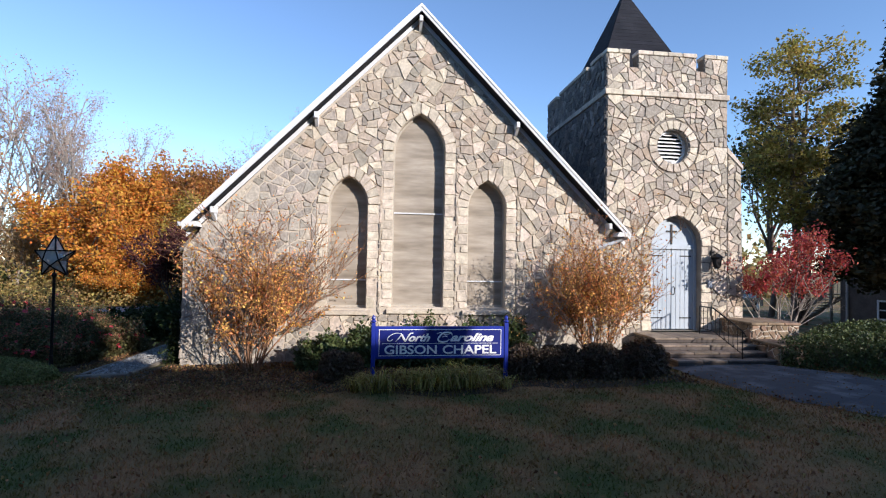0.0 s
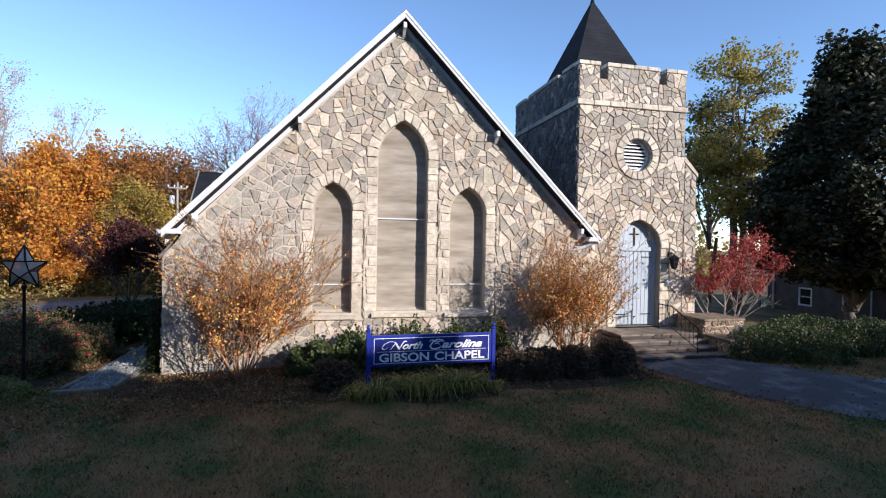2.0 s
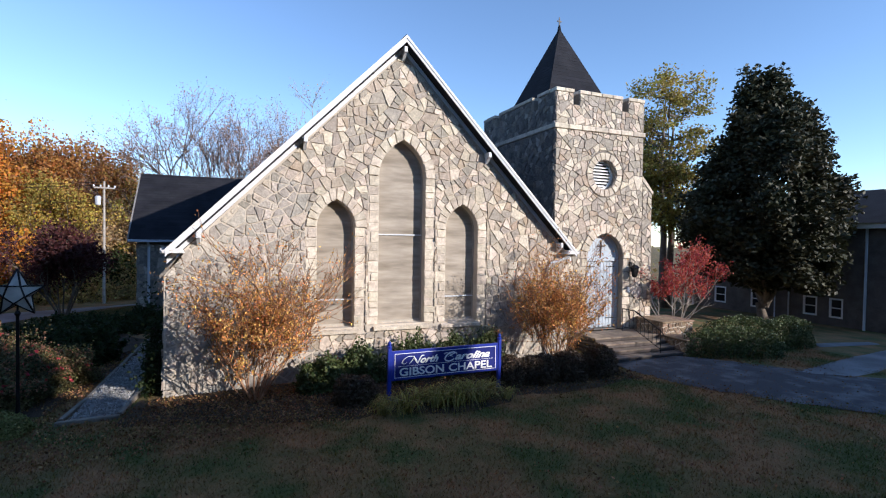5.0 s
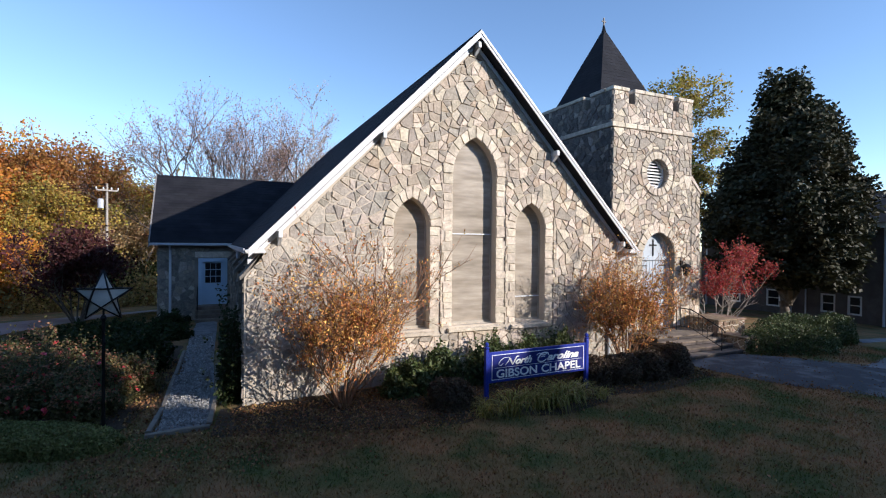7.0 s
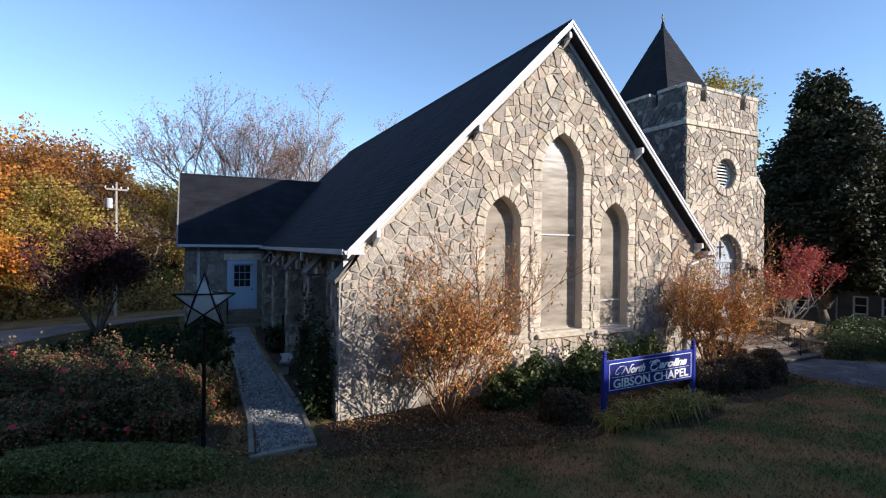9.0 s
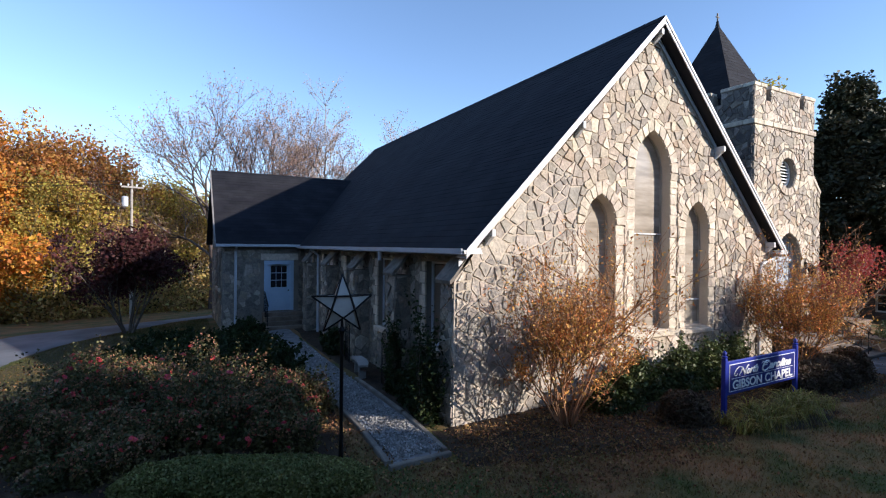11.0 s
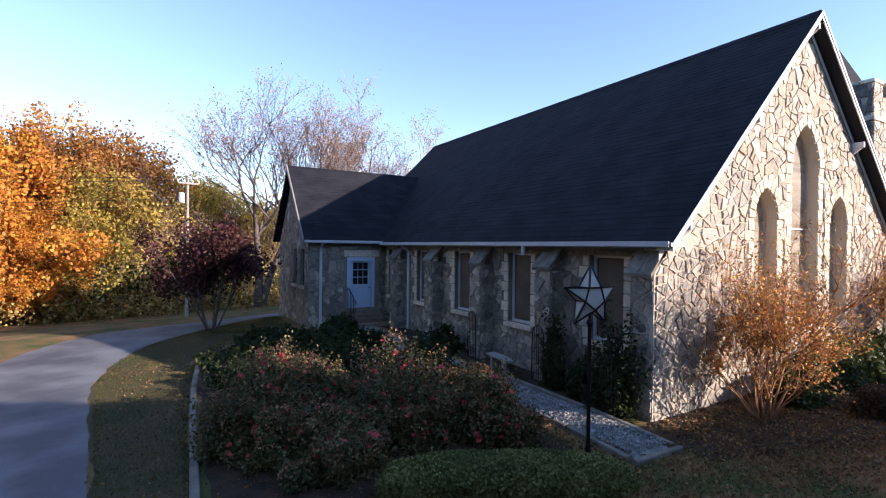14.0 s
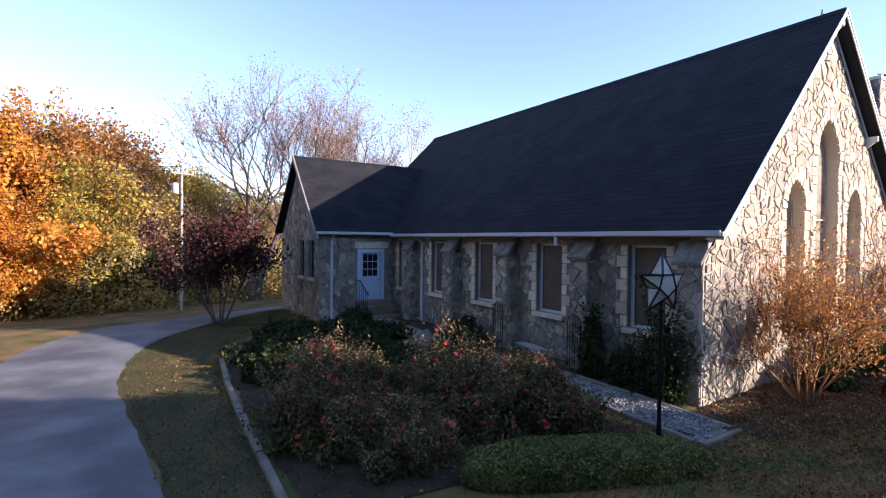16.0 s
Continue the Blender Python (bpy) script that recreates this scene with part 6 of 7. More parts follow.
stroke([(-1.05, 0.945), (-1.11, 0.905), (-1.17, 0.935), (-1.12, 1.015), (-1.00, 1.075), (-0.87, 1.065)], 0.010, board)     # swash and stems of the N
stroke([(-0.86, 1.06), (-0.92, 0.97), (-0.99, 0.898)], 0.013, board)
stroke([(-0.88, 1.07), (-0.83, 0.98), (-0.78, 0.892)], 0.026, board)
stroke([(-0.78, 0.892), (-0.73, 0.99), (-0.67, 1.07), (-0.61, 1.075)], 0.017, board)
stroke([(0.25, 1.03), (0.20, 1.085), (0.05, 1.075), (-0.05, 0.985), (-0.06, 0.915), (0.03, 0.882), (0.13, 0.90), (0.18, 0.94)], 0.021, board)   # the C with its loops
stroke([(-0.10, 1.05), (-0.02, 1.09), (0.09, 1.04), (0.17, 1.055), (0.24, 1.085)], 0.012, board)
stroke([(0.02, 0.99), (0.09, 1.01), (0.15, 0.985)], 0.010, board)
words("GIBSON", -1.23, -0.09, 0.622, 0.815, -0.042, board, "capital_lettering", 0.0, 0.005)
words("CHAPEL", 0.04, 1.24, 0.622, 0.815, -0.042, board, "capital_lettering", 0.0, 0.005)

# ---- star lamp ----
LX, LY = -8.62, -0.75
LZ = ground_z(LX, LY)
lamp = thing("star_lamp", "black iron post carrying a glazed five-pointed star", "lamp post", at=(LX, LY, LZ), turn=-8)
part("pole", Geo().tube([(0, 0, -0.2), (0, 0, 2.42)], 0.032, 10), M_IRON, lamp)
part("base", Geo().tube([(0, 0, -0.05), (0, 0, 0.12), (0, 0, 0.18), (0, 0, 0.5)], [0.09, 0.085, 0.05, 0.036], 12), M_IRON, lamp)
part("collar", Geo().tube([(0, 0, 2.34), (0, 0, 2.40), (0, 0, 2.46)], [0.034, 0.06, 0.03], 10), M_IRON, lamp)
m_glass = surf("frosted_star_glass", (0.62, 0.60, 0.55), (0.72, 0.70, 0.65), 3.0, 0.3, 12, 0.1, 0.05, 0.003, 0.15)
m_glass.node_tree.nodes["Principled BSDF"].inputs["Alpha"].default_value = 0.62
R, r_, zc, deep = 0.52, 0.20, 2.82, 0.13
tips_ = [(R * math.sin(k * 2 * math.pi / 5), R * math.cos(k * 2 * math.pi / 5)) for k in range(5)]
inn = [(r_ * math.sin((k + 0.5) * 2 * math.pi / 5), r_ * math.cos((k + 0.5) * 2 * math.pi / 5)) for k in range(5)]
star = part("star_frame", Geo().tube([(0, 0, 2.44), (0, 0, 2.64)], 0.02, 6), M_IRON, lamp, "black metal star frame")
for k in range(5):
    tip = (tips_[k][0], 0.0, zc + tips_[k][1])
    a, b = inn[k - 1], inn[k]
    for s in (-1, 1):
        pa, pb, qa = (a[0], s * deep, zc + a[1]), (b[0], s * deep, zc + b[1]), (a[0], -s * deep, zc + a[1])
        part("glass_pane", Geo().add([tip, pa, pb], [(0, 1, 2)]), m_glass, star)
        part("rib", Geo().tube([tip, pa], 0.019, 4), M_IRON, star)
        part("rib", Geo().tube([tip, pb], 0.019, 4), M_IRON, star)
        part("rib", Geo().tube([pa, pb], 0.019, 4), M_IRON, star)
    pa, pb = (a[0], -deep, zc + a[1]), (a[0], deep, zc + a[1])
    part("glass_pane", Geo().add([tip, pa, pb, (tips_[k - 1][0], 0.0, zc + tips_[k - 1][1])], [(0, 1, 2), (3, 2, 1)]), m_glass, star)
    part("rib", Geo().tube([pa, pb], 0.014, 4), M_IRON, star)
for s in (-1, 1):
    part("glass_pane", Geo().add([(p[0], s * deep, zc + p[1]) for p in inn], [(0, 1, 2, 3, 4)]), m_glass, star)
part("bulb", Geo().loft([[(r * math.cos(a * 0.785), r * math.sin(a * 0.785), z) for a in range(8)] for r, z in ((0.02, 2.64), (0.022, 2.72), (0.05, 2.80), (0.045, 2.85), (0.01, 2.88))]), M_WHITE, star, "white glass bulb")

# ---- entrance steps, piers and rail ----
steps = thing("entrance_steps", "stone entrance steps with brick-edged treads", "steps")
n_step, z_low = 4, ground_z(7.4, -1.2) + 0.02
rise = (DOOR[2] - 0.02 - z_low) / n_step
for k in range(n_step):
    y_front = -1.78 + 0.36 * k
    y_back = Y0 - 0.08 if k == n_step - 1 else y_front + 0.36
    st = part("step", Geo().bevel_box(6.52, 9.22, y_front + 0.02, Y0 - 0.075, z_low + k * rise - (0.25 if k == 0 else 0), z_low + (k + 1) * rise - 0.05, 0.01), M_BRICK, steps)
    for q in range(4):
        part("tread", Geo().bevel_box(6.50 + q * 0.685, 6.50 + (q + 1) * 0.685 - 0.012, y_front, y_back - 0.004, z_low + (k + 1) * rise - 0.05, z_low + (k + 1) * rise, 0.01), M_STEP, st)
for name_, (xa, xb, ya, yb, zt_) in (("stone_pier", (9.28, 10.7, -0.8, 0.40, 1.16)), ("stone_pier", (9.28, 9.95, -1.8, -0.83, 0.72))):
    pier = thing(name_, "low fieldstone pier beside the entrance steps", "stone wall", "entrance piers")
    body_ = part("core", Geo().box(xa, xb, ya, yb, 0.0, zt_ - 0.07), M_MORTAR, pier)
    lay_stones(rubble([(xa, 0.05), (xb, 0.05), (xb, zt_ - 0.08), (xa, zt_ - 0.08)], [], 0.2, int(zt_ * 50), 0.025), lambda u, v, d, y=ya: (u, y - d, v), body_, 3, 40, lambda p: p[0][0], material=M_PIER)
    lay_stones(rubble([(-yb, 0.05), (-ya, 0.05), (-ya, zt_ - 0.08), (-yb, zt_ - 0.08)], [], 0.2, int(zt_ * 50) + 1, 0.025), lambda u, v, d, x=xa: (x - d, -u, v), body_, 4, 40, lambda p: p[0][0], material=M_PIER)
    for q in range(3):
        w_ = (xb - xa + 0.1) / 3
        part("coping", Geo().bevel_box(xa - 0.05 + q * w_, xa - 0.05 + (q + 1) * w_ - 0.012, ya - 0.05, yb + 0.05, zt_ - 0.07, zt_, 0.015), M_PIER, pier)
rail = thing("handrail", "black wrought iron handrail on the entrance steps", "handrail")
top_pts = [(8.38, 0.15, DOOR[2] + 0.78), (8.38, -0.45, DOOR[2] + 0.78), (8.38, -1.6, z_low + rise + 0.72), (8.38, -1.72, z_low + rise + 0.6)]
part("top_rail", Geo().tube(top_pts, 0.02, 6), M_IRON, rail)
part("lower_rail", Geo().tube([(8.38, 0.15, DOOR[2] + 0.14), (8.38, -0.45, DOOR[2] + 0.14), (8.38, -1.6, z_low + rise + 0.12)], 0.013, 6), M_IRON, rail)
for k in range(11):
    y = 0.15 - k * 0.175
    zt_ = float(np.interp(-y, (-0.15, 0.45, 1.6), (DOOR[2] + 0.78, DOOR[2] + 0.78, z_low + rise + 0.72)))
    zb = float(np.interp(-y, (-0.15, 0.45, 1.6), (DOOR[2] + 0.14, DOOR[2] + 0.14, z_low + rise + 0.12)))
    if k in (0, 10):
        zb = DOOR[2] - 0.05 if k == 0 else z_low + rise - 0.03
    part("baluster", Geo().tube([(8.38, y, zb), (8.38, y, zt_)], 0.016 if k in (0, 10) else 0.009, 5), M_IRON, rail)
lantern = thing("wall_lantern", "black iron wall lantern on a tower bracket", "lantern", at=(9.02, Y0 - 0.05, 2.68))
part("bracket", Geo().tube([(0, 0.05, 0.42), (0, -0.08, 0.46), (0, -0.18, 0.40)], 0.012, 6).box(-0.05, 0.05, 0.0, 0.05, 0.25, 0.5), M_IRON, lantern)
cage = part("cage", Geo().loft([[(s1 * w_, -0.18 + s2 * w_, z) for s1, s2 in ((-1, -1), (1, -1), (1, 1), (-1, 1))] for w_, z in ((0.04, -0.05), (0.07, 0.0), (0.10, 0.28), (0.13, 0.29), (0.03, 0.40))]), M_IRON, lantern)
plate = thing("wall_plaque", "small pale plaque on the tower wall", "plaque", at=(8.93, Y0 - 0.05, 2.05))
part("panel", Geo().bevel_box(-0.07, 0.07, 0.0, 0.03, 0.0, 0.2, 0.006), M_WHITE_METAL, plate)

# ---- side door steps and rail ----
sst = thing("side_steps", "dark concrete steps to the side door", "steps")
zg = ground_z(-6.7, 13.5)
for k in range(4):
    part("step", Geo().bevel_box(-7.5, -5.62, TY - 1.4 + 0.3 * k, TY - 0.05, zg - 0.1 if k == 0 else zg + k * 0.17, zg + (k + 1) * 0.17, 0.012), M_STEP, sst)
srail = thing("handrail", "black iron handrail at the side door", "handrail")
part("top_rail", Geo().tube([(-7.42, TY - 0.12, 1.5), (-7.42, TY - 0.4, 1.5), (-7.42, TY - 1.3, 0.95)], 0.022, 6), M_IRON, srail)
for k in range(6):
    y = TY - 0.15 - k * 0.2
    part("baluster", Geo().tube([(-7.42, y, float(np.interp(TY - y, (0.1, 1.3), (0.5, -0.1)))), (-7.42, y, float(np.interp(TY - y, (0.4, 1.3), (1.5, 0.95))))], 0.014, 5), M_IRON, srail)

# ---- garden things ----
bench = thing("garden_bench", "small curved pale concrete garden bench", "bench", at=(-6.35, 4.75, ground_z(-6.35, 4.75)), turn=80)
seat = [(-0.6, -0.12), (-0.22, -0.20), (0.22, -0.20), (0.6, -0.12), (0.6, 0.16), (0.22, 0.10), (-0.22, 0.10), (-0.6, 0.16)]
part("seat", Geo().hexa([(x, y, 0.38) for x, y in seat], [(x, y, 0.44) for x, y in seat]), M_CONCRETE, bench)
for s in (-1, 1):
    part("leg", Geo().bevel_box(s * 0.36 - 0.05, s * 0.36 + 0.05, -0.1, 0.1, -0.05, 0.38, 0.01), M_CONCRETE, bench)


def trellis(at, turn):
    t_ = thing("garden_trellis", "arched black iron trellis against the wall", "trellis", "iron trellises", at=(at[0], at[1], ground_z(*at)), turn=turn)
    h, hw = 1.5, 0.23
    archp = [(-hw, 0, -0.1), (-hw, 0, h - hw)] + [(-hw * math.cos(a * math.pi / 8), 0, h - hw + hw * math.sin(a * math.pi / 8)) for a in range(1, 8)] + [(hw, 0, h - hw), (hw, 0, -0.1)]
    part("arch", Geo().tube(archp, 0.014, 6), M_IRON, t_)
    for k in range(1, 5):
        x = -hw + 2 * hw * k / 5
        part("upright", Geo().tube([(x, 0, 0), (x, 0, h - hw + math.sqrt(hw * hw - x * x))], 0.008, 5), M_IRON, t_)
    for z in (0.25, 0.8, 1.2):
        part("crossbar", Geo().tube([(-hw, 0, z), (hw, 0, z)], 0.009, 5), M_IRON, t_)
    return t_


trellis((-6.16, 6.5), 88)
trellis((-6.16, 3.36), 88)


def log(x0, y0, x1, y1, r, name="edging_timber", label="weathered timber edging on the ground", group="bed edging"):
    z0_, z1_ = ground_z(x0, y0) + r * 0.5, ground_z(x1, y1) + r * 0.5
    ob = thing(name, label, "timber", group)
    d = Vector((x1 - x0, y1 - y0, 0)).normalized()
    nx, ny = -d.y * r, d.x * r
    g = Geo().loft([[(x + nx * a, y + ny * a, z + r * b) for a, b in ((-1, -1), (1, -1), (1, 0.7), (0.7, 1), (-0.7, 1), (-1, 0.7))] for x, y, z in ((x0, y0, z0_), ((x0 + x1) / 2, (y0 + y1) / 2, (z0_ + z1_) / 2 + 0.01), (x1, y1, z1_))])
    part("beam", g, M_TIMBER, ob)
    return ob


edge = [(-14.3, 0.8), (-14.2, 3.0), (-14.1, 5.4), (-13.95, 7.8), (-13.7, 10.2)]
for a, b in zip(edge, edge[1:]):
    log(a[0], a[1], a[0] + (b[0] - a[0]) * 0.97, a[1] + (b[1] - a[1]) * 0.97, 0.07)
for a, b in (((-7.88, -1.08), (-6.72, -1.12)), ((-6.74, -0.98), (-6.58, 1.2)), ((-6.58, 1.3), (-6.58, 4.4)), ((-7.84, -0.92), (-7.72, 0.6)), ((-7.71, 0.7), (-7.67, 3.6)), ((-7.66, 3.7), (-7.6, 7))):
    log(*a, *b, 0.055, "edging_timber", "weathered timber beside the gravel path", "path edging")

# ---- utility pole ----
PX, PY = -13.3, 27.4
pole = thing("utility_pole", "weathered wooden utility pole with crossarm and transformer", "utility pole", at=(PX, PY, ground_z(PX, PY)), turn=20)
part("mast", Geo().tube([(0, 0, -0.5), (0, 0, 4.5), (0, 0, 8.6)], [0.10, 0.088, 0.07], 10), M_POLE, pole)
arm = part("crossarm", Geo().bevel_box(-0.62, 0.62, -0.15, -0.07, 8.08, 8.18, 0.012), M_POLE, pole)
for x in (-0.62, -0.22, 0.24, 0.62):
    part("insulator", Geo().tube([(x, -0.12, 8.19), (x, -0.12, 8.26), (x, -0.12, 8.34)], [0.035, 0.06, 0.025], 8), M_WHITE, arm)
part("transformer", Geo().tube([(-0.36, 0, 6.9), (-0.36, 0, 6.94), (-0.36, 0, 7.5), (-0.36, 0, 7.56)], [0.12, 0.18, 0.18, 0.10], 12), M_WHITE_METAL, pole, "grey can transformer")
wires = thing("power_lines", "thin overhead wires running to the pole", "cables")
for k, (zz, yy) in enumerate(((7.5, 27.2), (7.3, 27.3), (6.2, 27.2), (5.8, 27.3))):
    a, b = Vector((PX, yy, zz)), Vector((-90, 32 + k * 0.4, zz - 0.8))
    part("wire", Geo().tube([a.lerp(b, q) - Vector((0, 0, 1.6 * 4 * q * (1 - q))) for q in [i / 14 for i in range(15)]], 0.018, 4), M_IRON, wires)

# ---- neighbouring building ----
nb = thing("neighbour_building", "dark brick building with white trim and low windows", "building")
NX, NB0, NB1 = 24.7, 0.0, 11.7


def nb_face(u, v, d):   # the wall that faces -x: u runs towards -y
    return (NX - d, -u, v)


bwins = [(-9.65, -8.8), (-7.15, -6.3), (-4.1, -3.35), (-2.78, -2.1)]
wz0, wz1 = 0.05, 1.1
nb_holes = [[(a, wz0), (b, wz0), (b, wz1), (a, wz1)] for a, b in bwins]
part("wall", wall_with_holes([(-NB1, -0.8), (-NB0, -0.8), (-NB0, 5.0), (-NB1, 5.0)], nb_holes, nb_face, 0.3), M_BRICK, nb)
for a, b in bwins:
    wf = part("window", wall_with_holes([(a, wz0), (b, wz0), (b, wz1), (a, wz1)], [[(a + 0.1, wz0 + 0.09), (b - 0.1, wz0 + 0.09), (b - 0.1, wz1 - 0.09), (a + 0.1, wz1 - 0.09)]], lambda u, v, d: (NX + 0.02 - d, -u, v), 0.08), M_WHITE, nb, "small white-framed basement window")
    part("pane", Geo().box(NX + 0.07, NX + 0.08, -b + 0.1, -a - 0.1, wz0 + 0.09, wz1 - 0.09), M_DARKGLASS, wf)
    part("meeting_rail", Geo().box(NX + 0.03, NX + 0.06, -b + 0.1, -a - 0.1, 0.55, 0.60), M_WHITE, wf)
bd = part("basement_door", Geo().box(NX - 0.03, NX - 0.004, 4.9, 5.6, -0.4, 1.3), M_BRICK, nb, "dark door between pale jambs")
for y in (4.82, 5.6):
    part("jamb", Geo().box(NX - 0.05, NX - 0.004, y, y + 0.07, -0.4, 1.3), M_WHITE_METAL, bd)
part("cornice", Geo().box(NX - 0.5, NX - 0.001, NB0 - 0.4, NB1, 4.75, 5.02), M_WHITE, nb, "white eaves board")
part("roof", Geo().hexa([(NX - 0.65, NB0 - 0.5, 5.02), (NX + 12, NB0 - 0.5, 5.02), (NX + 12, NB1, 5.02), (NX - 0.65, NB1, 5.02)], [(NX + 5.5, NB0 + 3.2, 7.2), (NX + 6.5, NB0 + 3.2, 7.2), (NX + 6.5, NB1 - 3.2, 7.2), (NX + 5.5, NB1 - 3.2, 7.2)]), M_SHINGLE, nb, "dark shingle roof")
part("side_wall", Geo().box(NX + 0.3, NX + 11, NB0, NB0 + 0.3, -0.8, 5.0), M_BRICK, nb)
for y in (1.1, 11.2):
    part("downpipe", Geo().tube([(NX - 0.1, y, 4.8), (NX - 0.1, y, -0.4)], 0.06, 6), M_WHITE_METAL, nb)

part("end_wall", Geo().box(NX + 0.3, NX + 11, NB1 - 0.3, NB1, -0.8, 5.0), M_BRICK, nb)
stair = thing("outdoor_stair", "dark wooden outdoor stair with slatted railing at the building's end", "stairs")
zs0 = ground_z(24.6, 14.6)
for k in range(9):
    part("tread", Geo().bevel_box(24.2, 25.4, 14.5 - 0.27 * (k + 1), 14.5 - 0.27 * k + 0.02, zs0 + 0.18 * (k + 1) - 0.05, zs0 + 0.18 * (k + 1), 0.006), M_TIMBER, stair)
for x in (24.17, 25.43):
    part("stringer", Geo().hexa([(x - 0.03, 14.5, zs0 - 0.1), (x + 0.03, 14.5, zs0 - 0.1), (x + 0.03, 12.07, zs0 + 1.45), (x - 0.03, 12.07, zs0 + 1.45)], [(x - 0.03, 14.5, zs0 + 0.16), (x + 0.03, 14.5, zs0 + 0.16), (x + 0.03, 12.07, zs0 + 1.72), (x - 0.03, 12.07, zs0 + 1.72)]), M_TIMBER, stair)
    part("handrail", Geo().tube([(x, 14.5, zs0 + 1.05), (x, 12.07, zs0 + 2.65), (x, 11.75, zs0 + 2.65)], 0.03, 6), M_TIMBER, stair)
    for k in range(10):
        part("baluster", Geo().tube([(x, 14.45 - 0.265 * k, zs0 + 0.1 + 0.172 * k), (x, 14.45 - 0.265 * k, zs0 + 1.08 + 0.174 * k)], 0.018, 4), M_TIMBER, stair)
for x in (24.2, 25.4):
    part("post", Geo().box(x - 0.05, x + 0.05, 11.72, 11.82, -0.6, zs0 + 2.65), M_TIMBER, stair)

# ---- parked car ----
car = thing("parked_car", "dark grey car parked beyond the tower", "car", at=(22.0, 16.8, ground_z(22, 16.8)), turn=25)
prof = [(-2.1, 0.35), (-2.15, 0.75), (-1.3, 0.92), (-0.7, 1.38), (0.7, 1.40), (1.45, 0.95), (2.1, 0.85), (2.15, 0.35)]
m_car = surf("grey_car_paint", (0.05, 0.055, 0.06), (0.07, 0.075, 0.08), 1, 0.25, 10, 0.05, 0.0)
part("body", Geo().loft([[(x, y * (0.8 if z > 1.0 else 1.0), z) for x, z in prof] for y in (-0.85, 0.85)]), m_car, car)
part("window", Geo().box(-0.75, 0.8, -0.76, 0.76, 0.98, 1.3), M_DARKGLASS, car)
for x in (-1.35, 1.35):
    for s in (-1, 1):
        wh = part("wheel", Geo().tube([(x, s * 0.7, 0.33), (x, s * 0.88, 0.33)], 0.33, 16), M_IRON, car)
        part("rim", Geo().tube([(x, s * 0.86, 0.33), (x, s * 0.89, 0.33)], 0.2, 12), M_WHITE_METAL, wh)

# ---- grass, litter, gravel ----
def bare_ground(x, y):
    """Where no blades grow: paving, beds and buildings."""
    if -8.1 < x < -6.4 and y > -1.1 or (abs(x) < 6.1 and y > -0.2) or (5.4 < x < 10.8 and y > -1.9):
        return True
    if x > 6.1 and -8 < y < -1 and (y > -2.9 - (x - 6.3) * 1.4) and y < -1.8 - max(0, x - 9) * 0.9:
        return True
    return x < -15.5 or (x < -8.3 and y > -0.3 and x > -14.2) or (abs(x) < 6.3 and y > -3.0 + 0.06 * x * x)


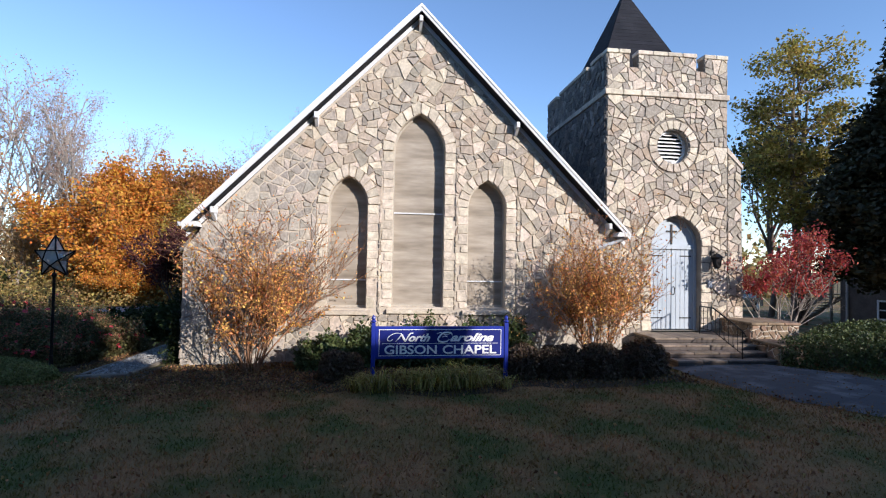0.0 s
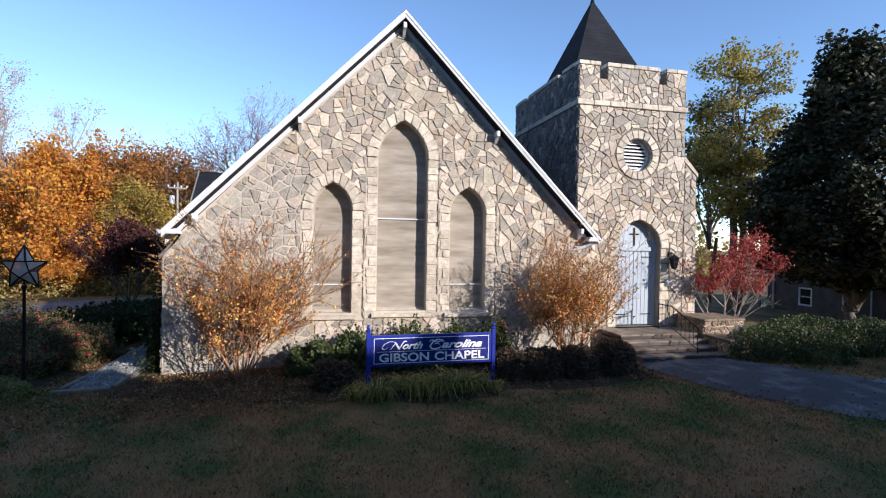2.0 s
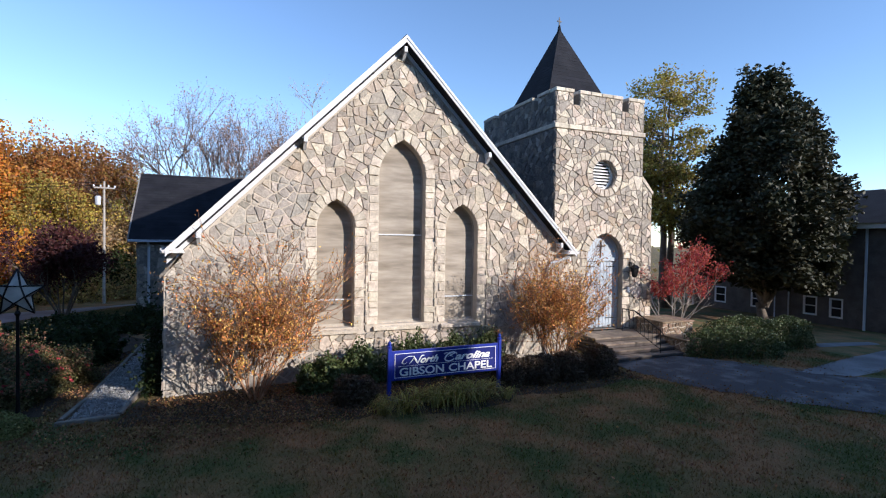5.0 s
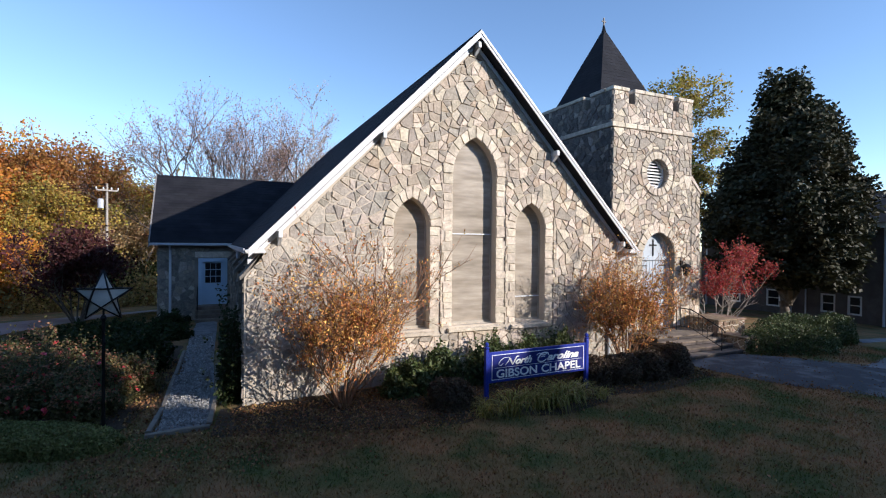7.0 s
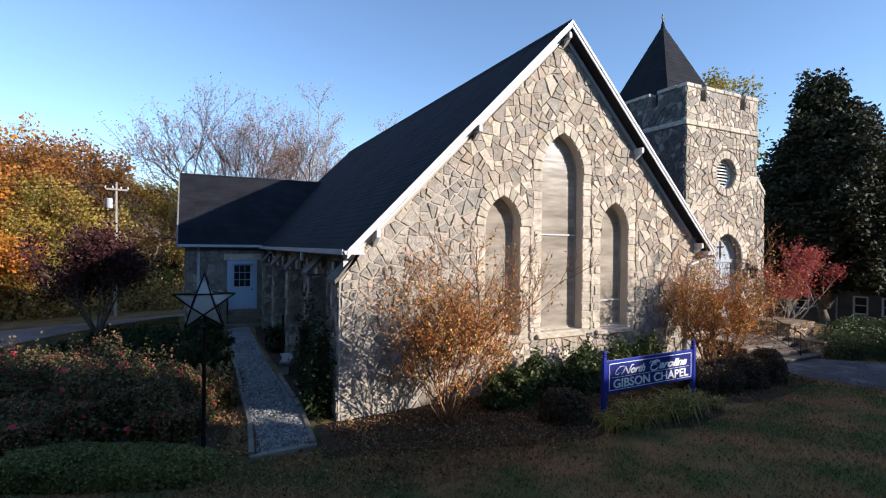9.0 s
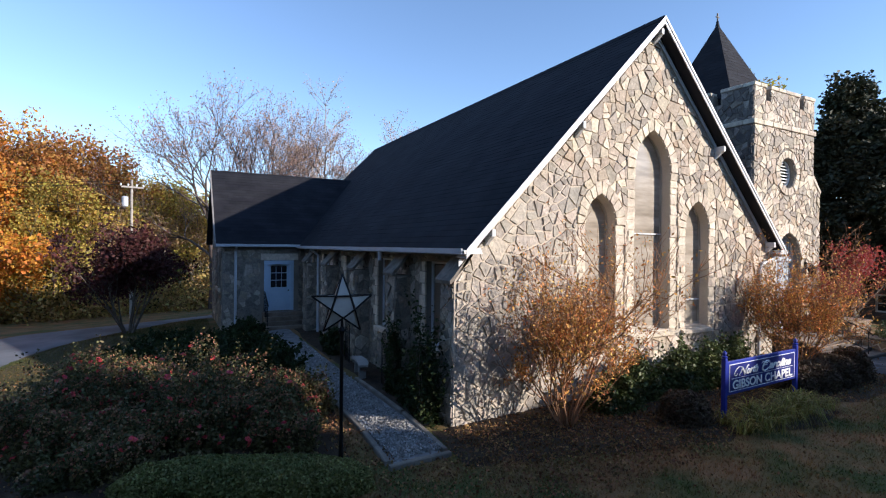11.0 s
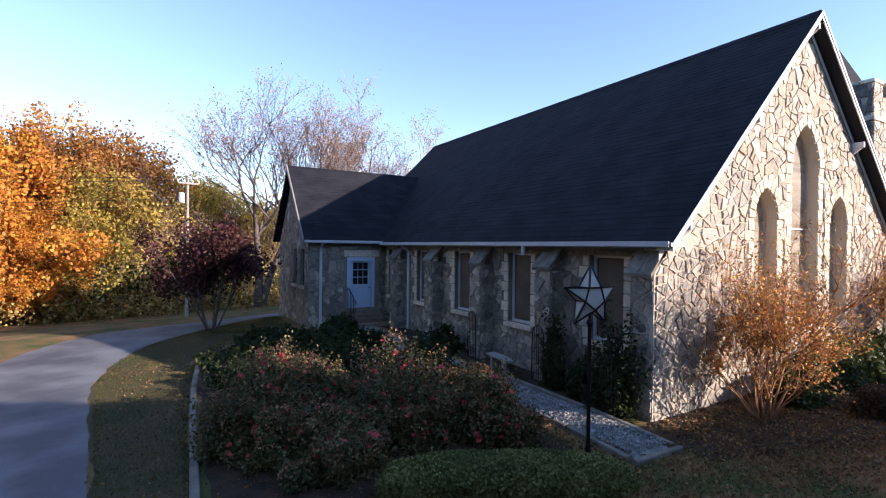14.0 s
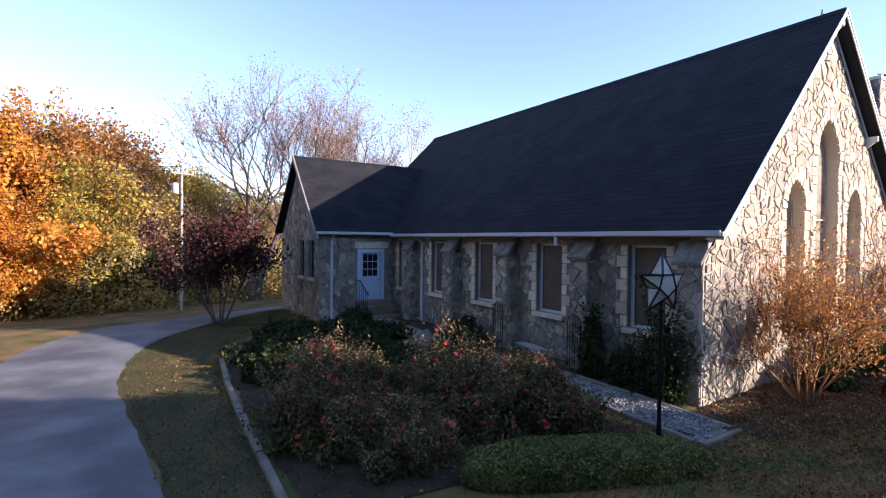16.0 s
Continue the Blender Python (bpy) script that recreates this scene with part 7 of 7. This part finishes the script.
def blades(name, n, x0, x1, y0, y1, seed, label, keep_off, material, tall=0.065):
    """Short grass over a stretch of ground, one small blade each."""
    nr = np.random.default_rng(seed)
    gx, gy = nr.uniform(x0, x1, n), nr.uniform(y0, y1, n)
    keep = np.array([not keep_off(a, b) for a, b in zip(gx, gy)])
    gx, gy = gx[keep], gy[keep]
    n = len(gx)
    gz = np.array([ground_z(a, b) for a, b in zip(gx, gy)])
    h = nr.uniform(0.025, tall, n)
    a = nr.uniform(0, 6.283, n)
    w = nr.uniform(0.006, 0.012, n)
    lx, ly = nr.normal(0, 0.025, n), nr.normal(0, 0.025, n)
    v = np.stack([np.stack([gx - np.cos(a) * w, gy - np.sin(a) * w, gz], 1), np.stack([gx + np.cos(a) * w, gy + np.sin(a) * w, gz], 1), np.stack([gx + lx, gy + ly, gz + h], 1)], 1).reshape(-1, 3)
    me = bpy.data.meshes.new(name)
    me.vertices.add(3 * n)
    me.vertices.foreach_set("co", v.ravel())
    me.loops.add(3 * n)
    me.loops.foreach_set("vertex_index", np.arange(3 * n))
    me.polygons.add(n)
    me.polygons.foreach_set("loop_start", np.arange(n) * 3)
    me.materials.append(material)
    me.update(calc_edges=True)
    return tagged(new(name, me), label, "grass", kind="stuff")


def verge(x, y):
    """Off the strip between the driveway and the garden bed's timbers."""
    return x > float(np.interp(y, (-1, 0.8, 5.4, 10.2, 13, 16), (-14.4, -14.4, -14.2, -13.8, -12.8, -9.5))) or x < float(np.interp(y, (-6, 2.8, 6.8, 9.7, 12.6, 15.0, 16.6, 18.2, 19.8), (-15.4, -15.6, -16.0, -16.2, -15.8, -14.95, -13.7, -11.95, -9.6)))


blades("grass", 230000, -15.8, 15, -13.5, 1.0, 8, "short worn autumn grass, brown and green", bare_ground, L_GRASS)
blades("verge_grass", 120000, -16.3, -9.5, 0.5, 19.5, 9, "mown grass verge along the driveway", verge, L_VERGE)


def scatter(n, boxes, seed, lift=0.02):
    q = np.random.default_rng(seed)
    out = []
    for x0, x1, y0, y1, share in boxes:
        m_ = int(n * share)
        x, y = q.uniform(x0, x1, m_), q.uniform(y0, y1, m_)
        out.append(np.stack([x, y, np.array([ground_z(a, b) for a, b in zip(x, y)]) + lift + q.random(m_) * 0.03], 1))
    return np.concatenate(out)


tagged(new("fallen_leaves", leaf_mesh("fallen_leaves", scatter(24000, [(-6.3, 6.2, -3.2, -0.1, 0.42), (-9, -2, -3.5, -0.5, 0.2), (-15, 12, -13, -1, 0.3), (-8.4, -7.4, -1, 6, 0.08), (-14.2, -8, 0, 13, 0.12), (-15.8, -14.2, -3, 12, 0.03), (6.6, 12, -6.5, -1.5, 0.05)], 3, 0.02), 0.042, L_LITTER, np.random.default_rng(3), 1.3)), "dry fallen leaves over lawn and beds", "fallen leaves", kind="stuff")
tagged(new("gravel", leaf_mesh("gravel", scatter(9000, [(-7.66, -6.76, -0.9, 3.5, 0.8), (-7.55, -6.7, 3.5, 10, 0.2)], 5, 0.055), 0.045, M_PEBBLE, np.random.default_rng(5), 1.1)), "loose white gravel on the path", "gravel", kind="stuff")
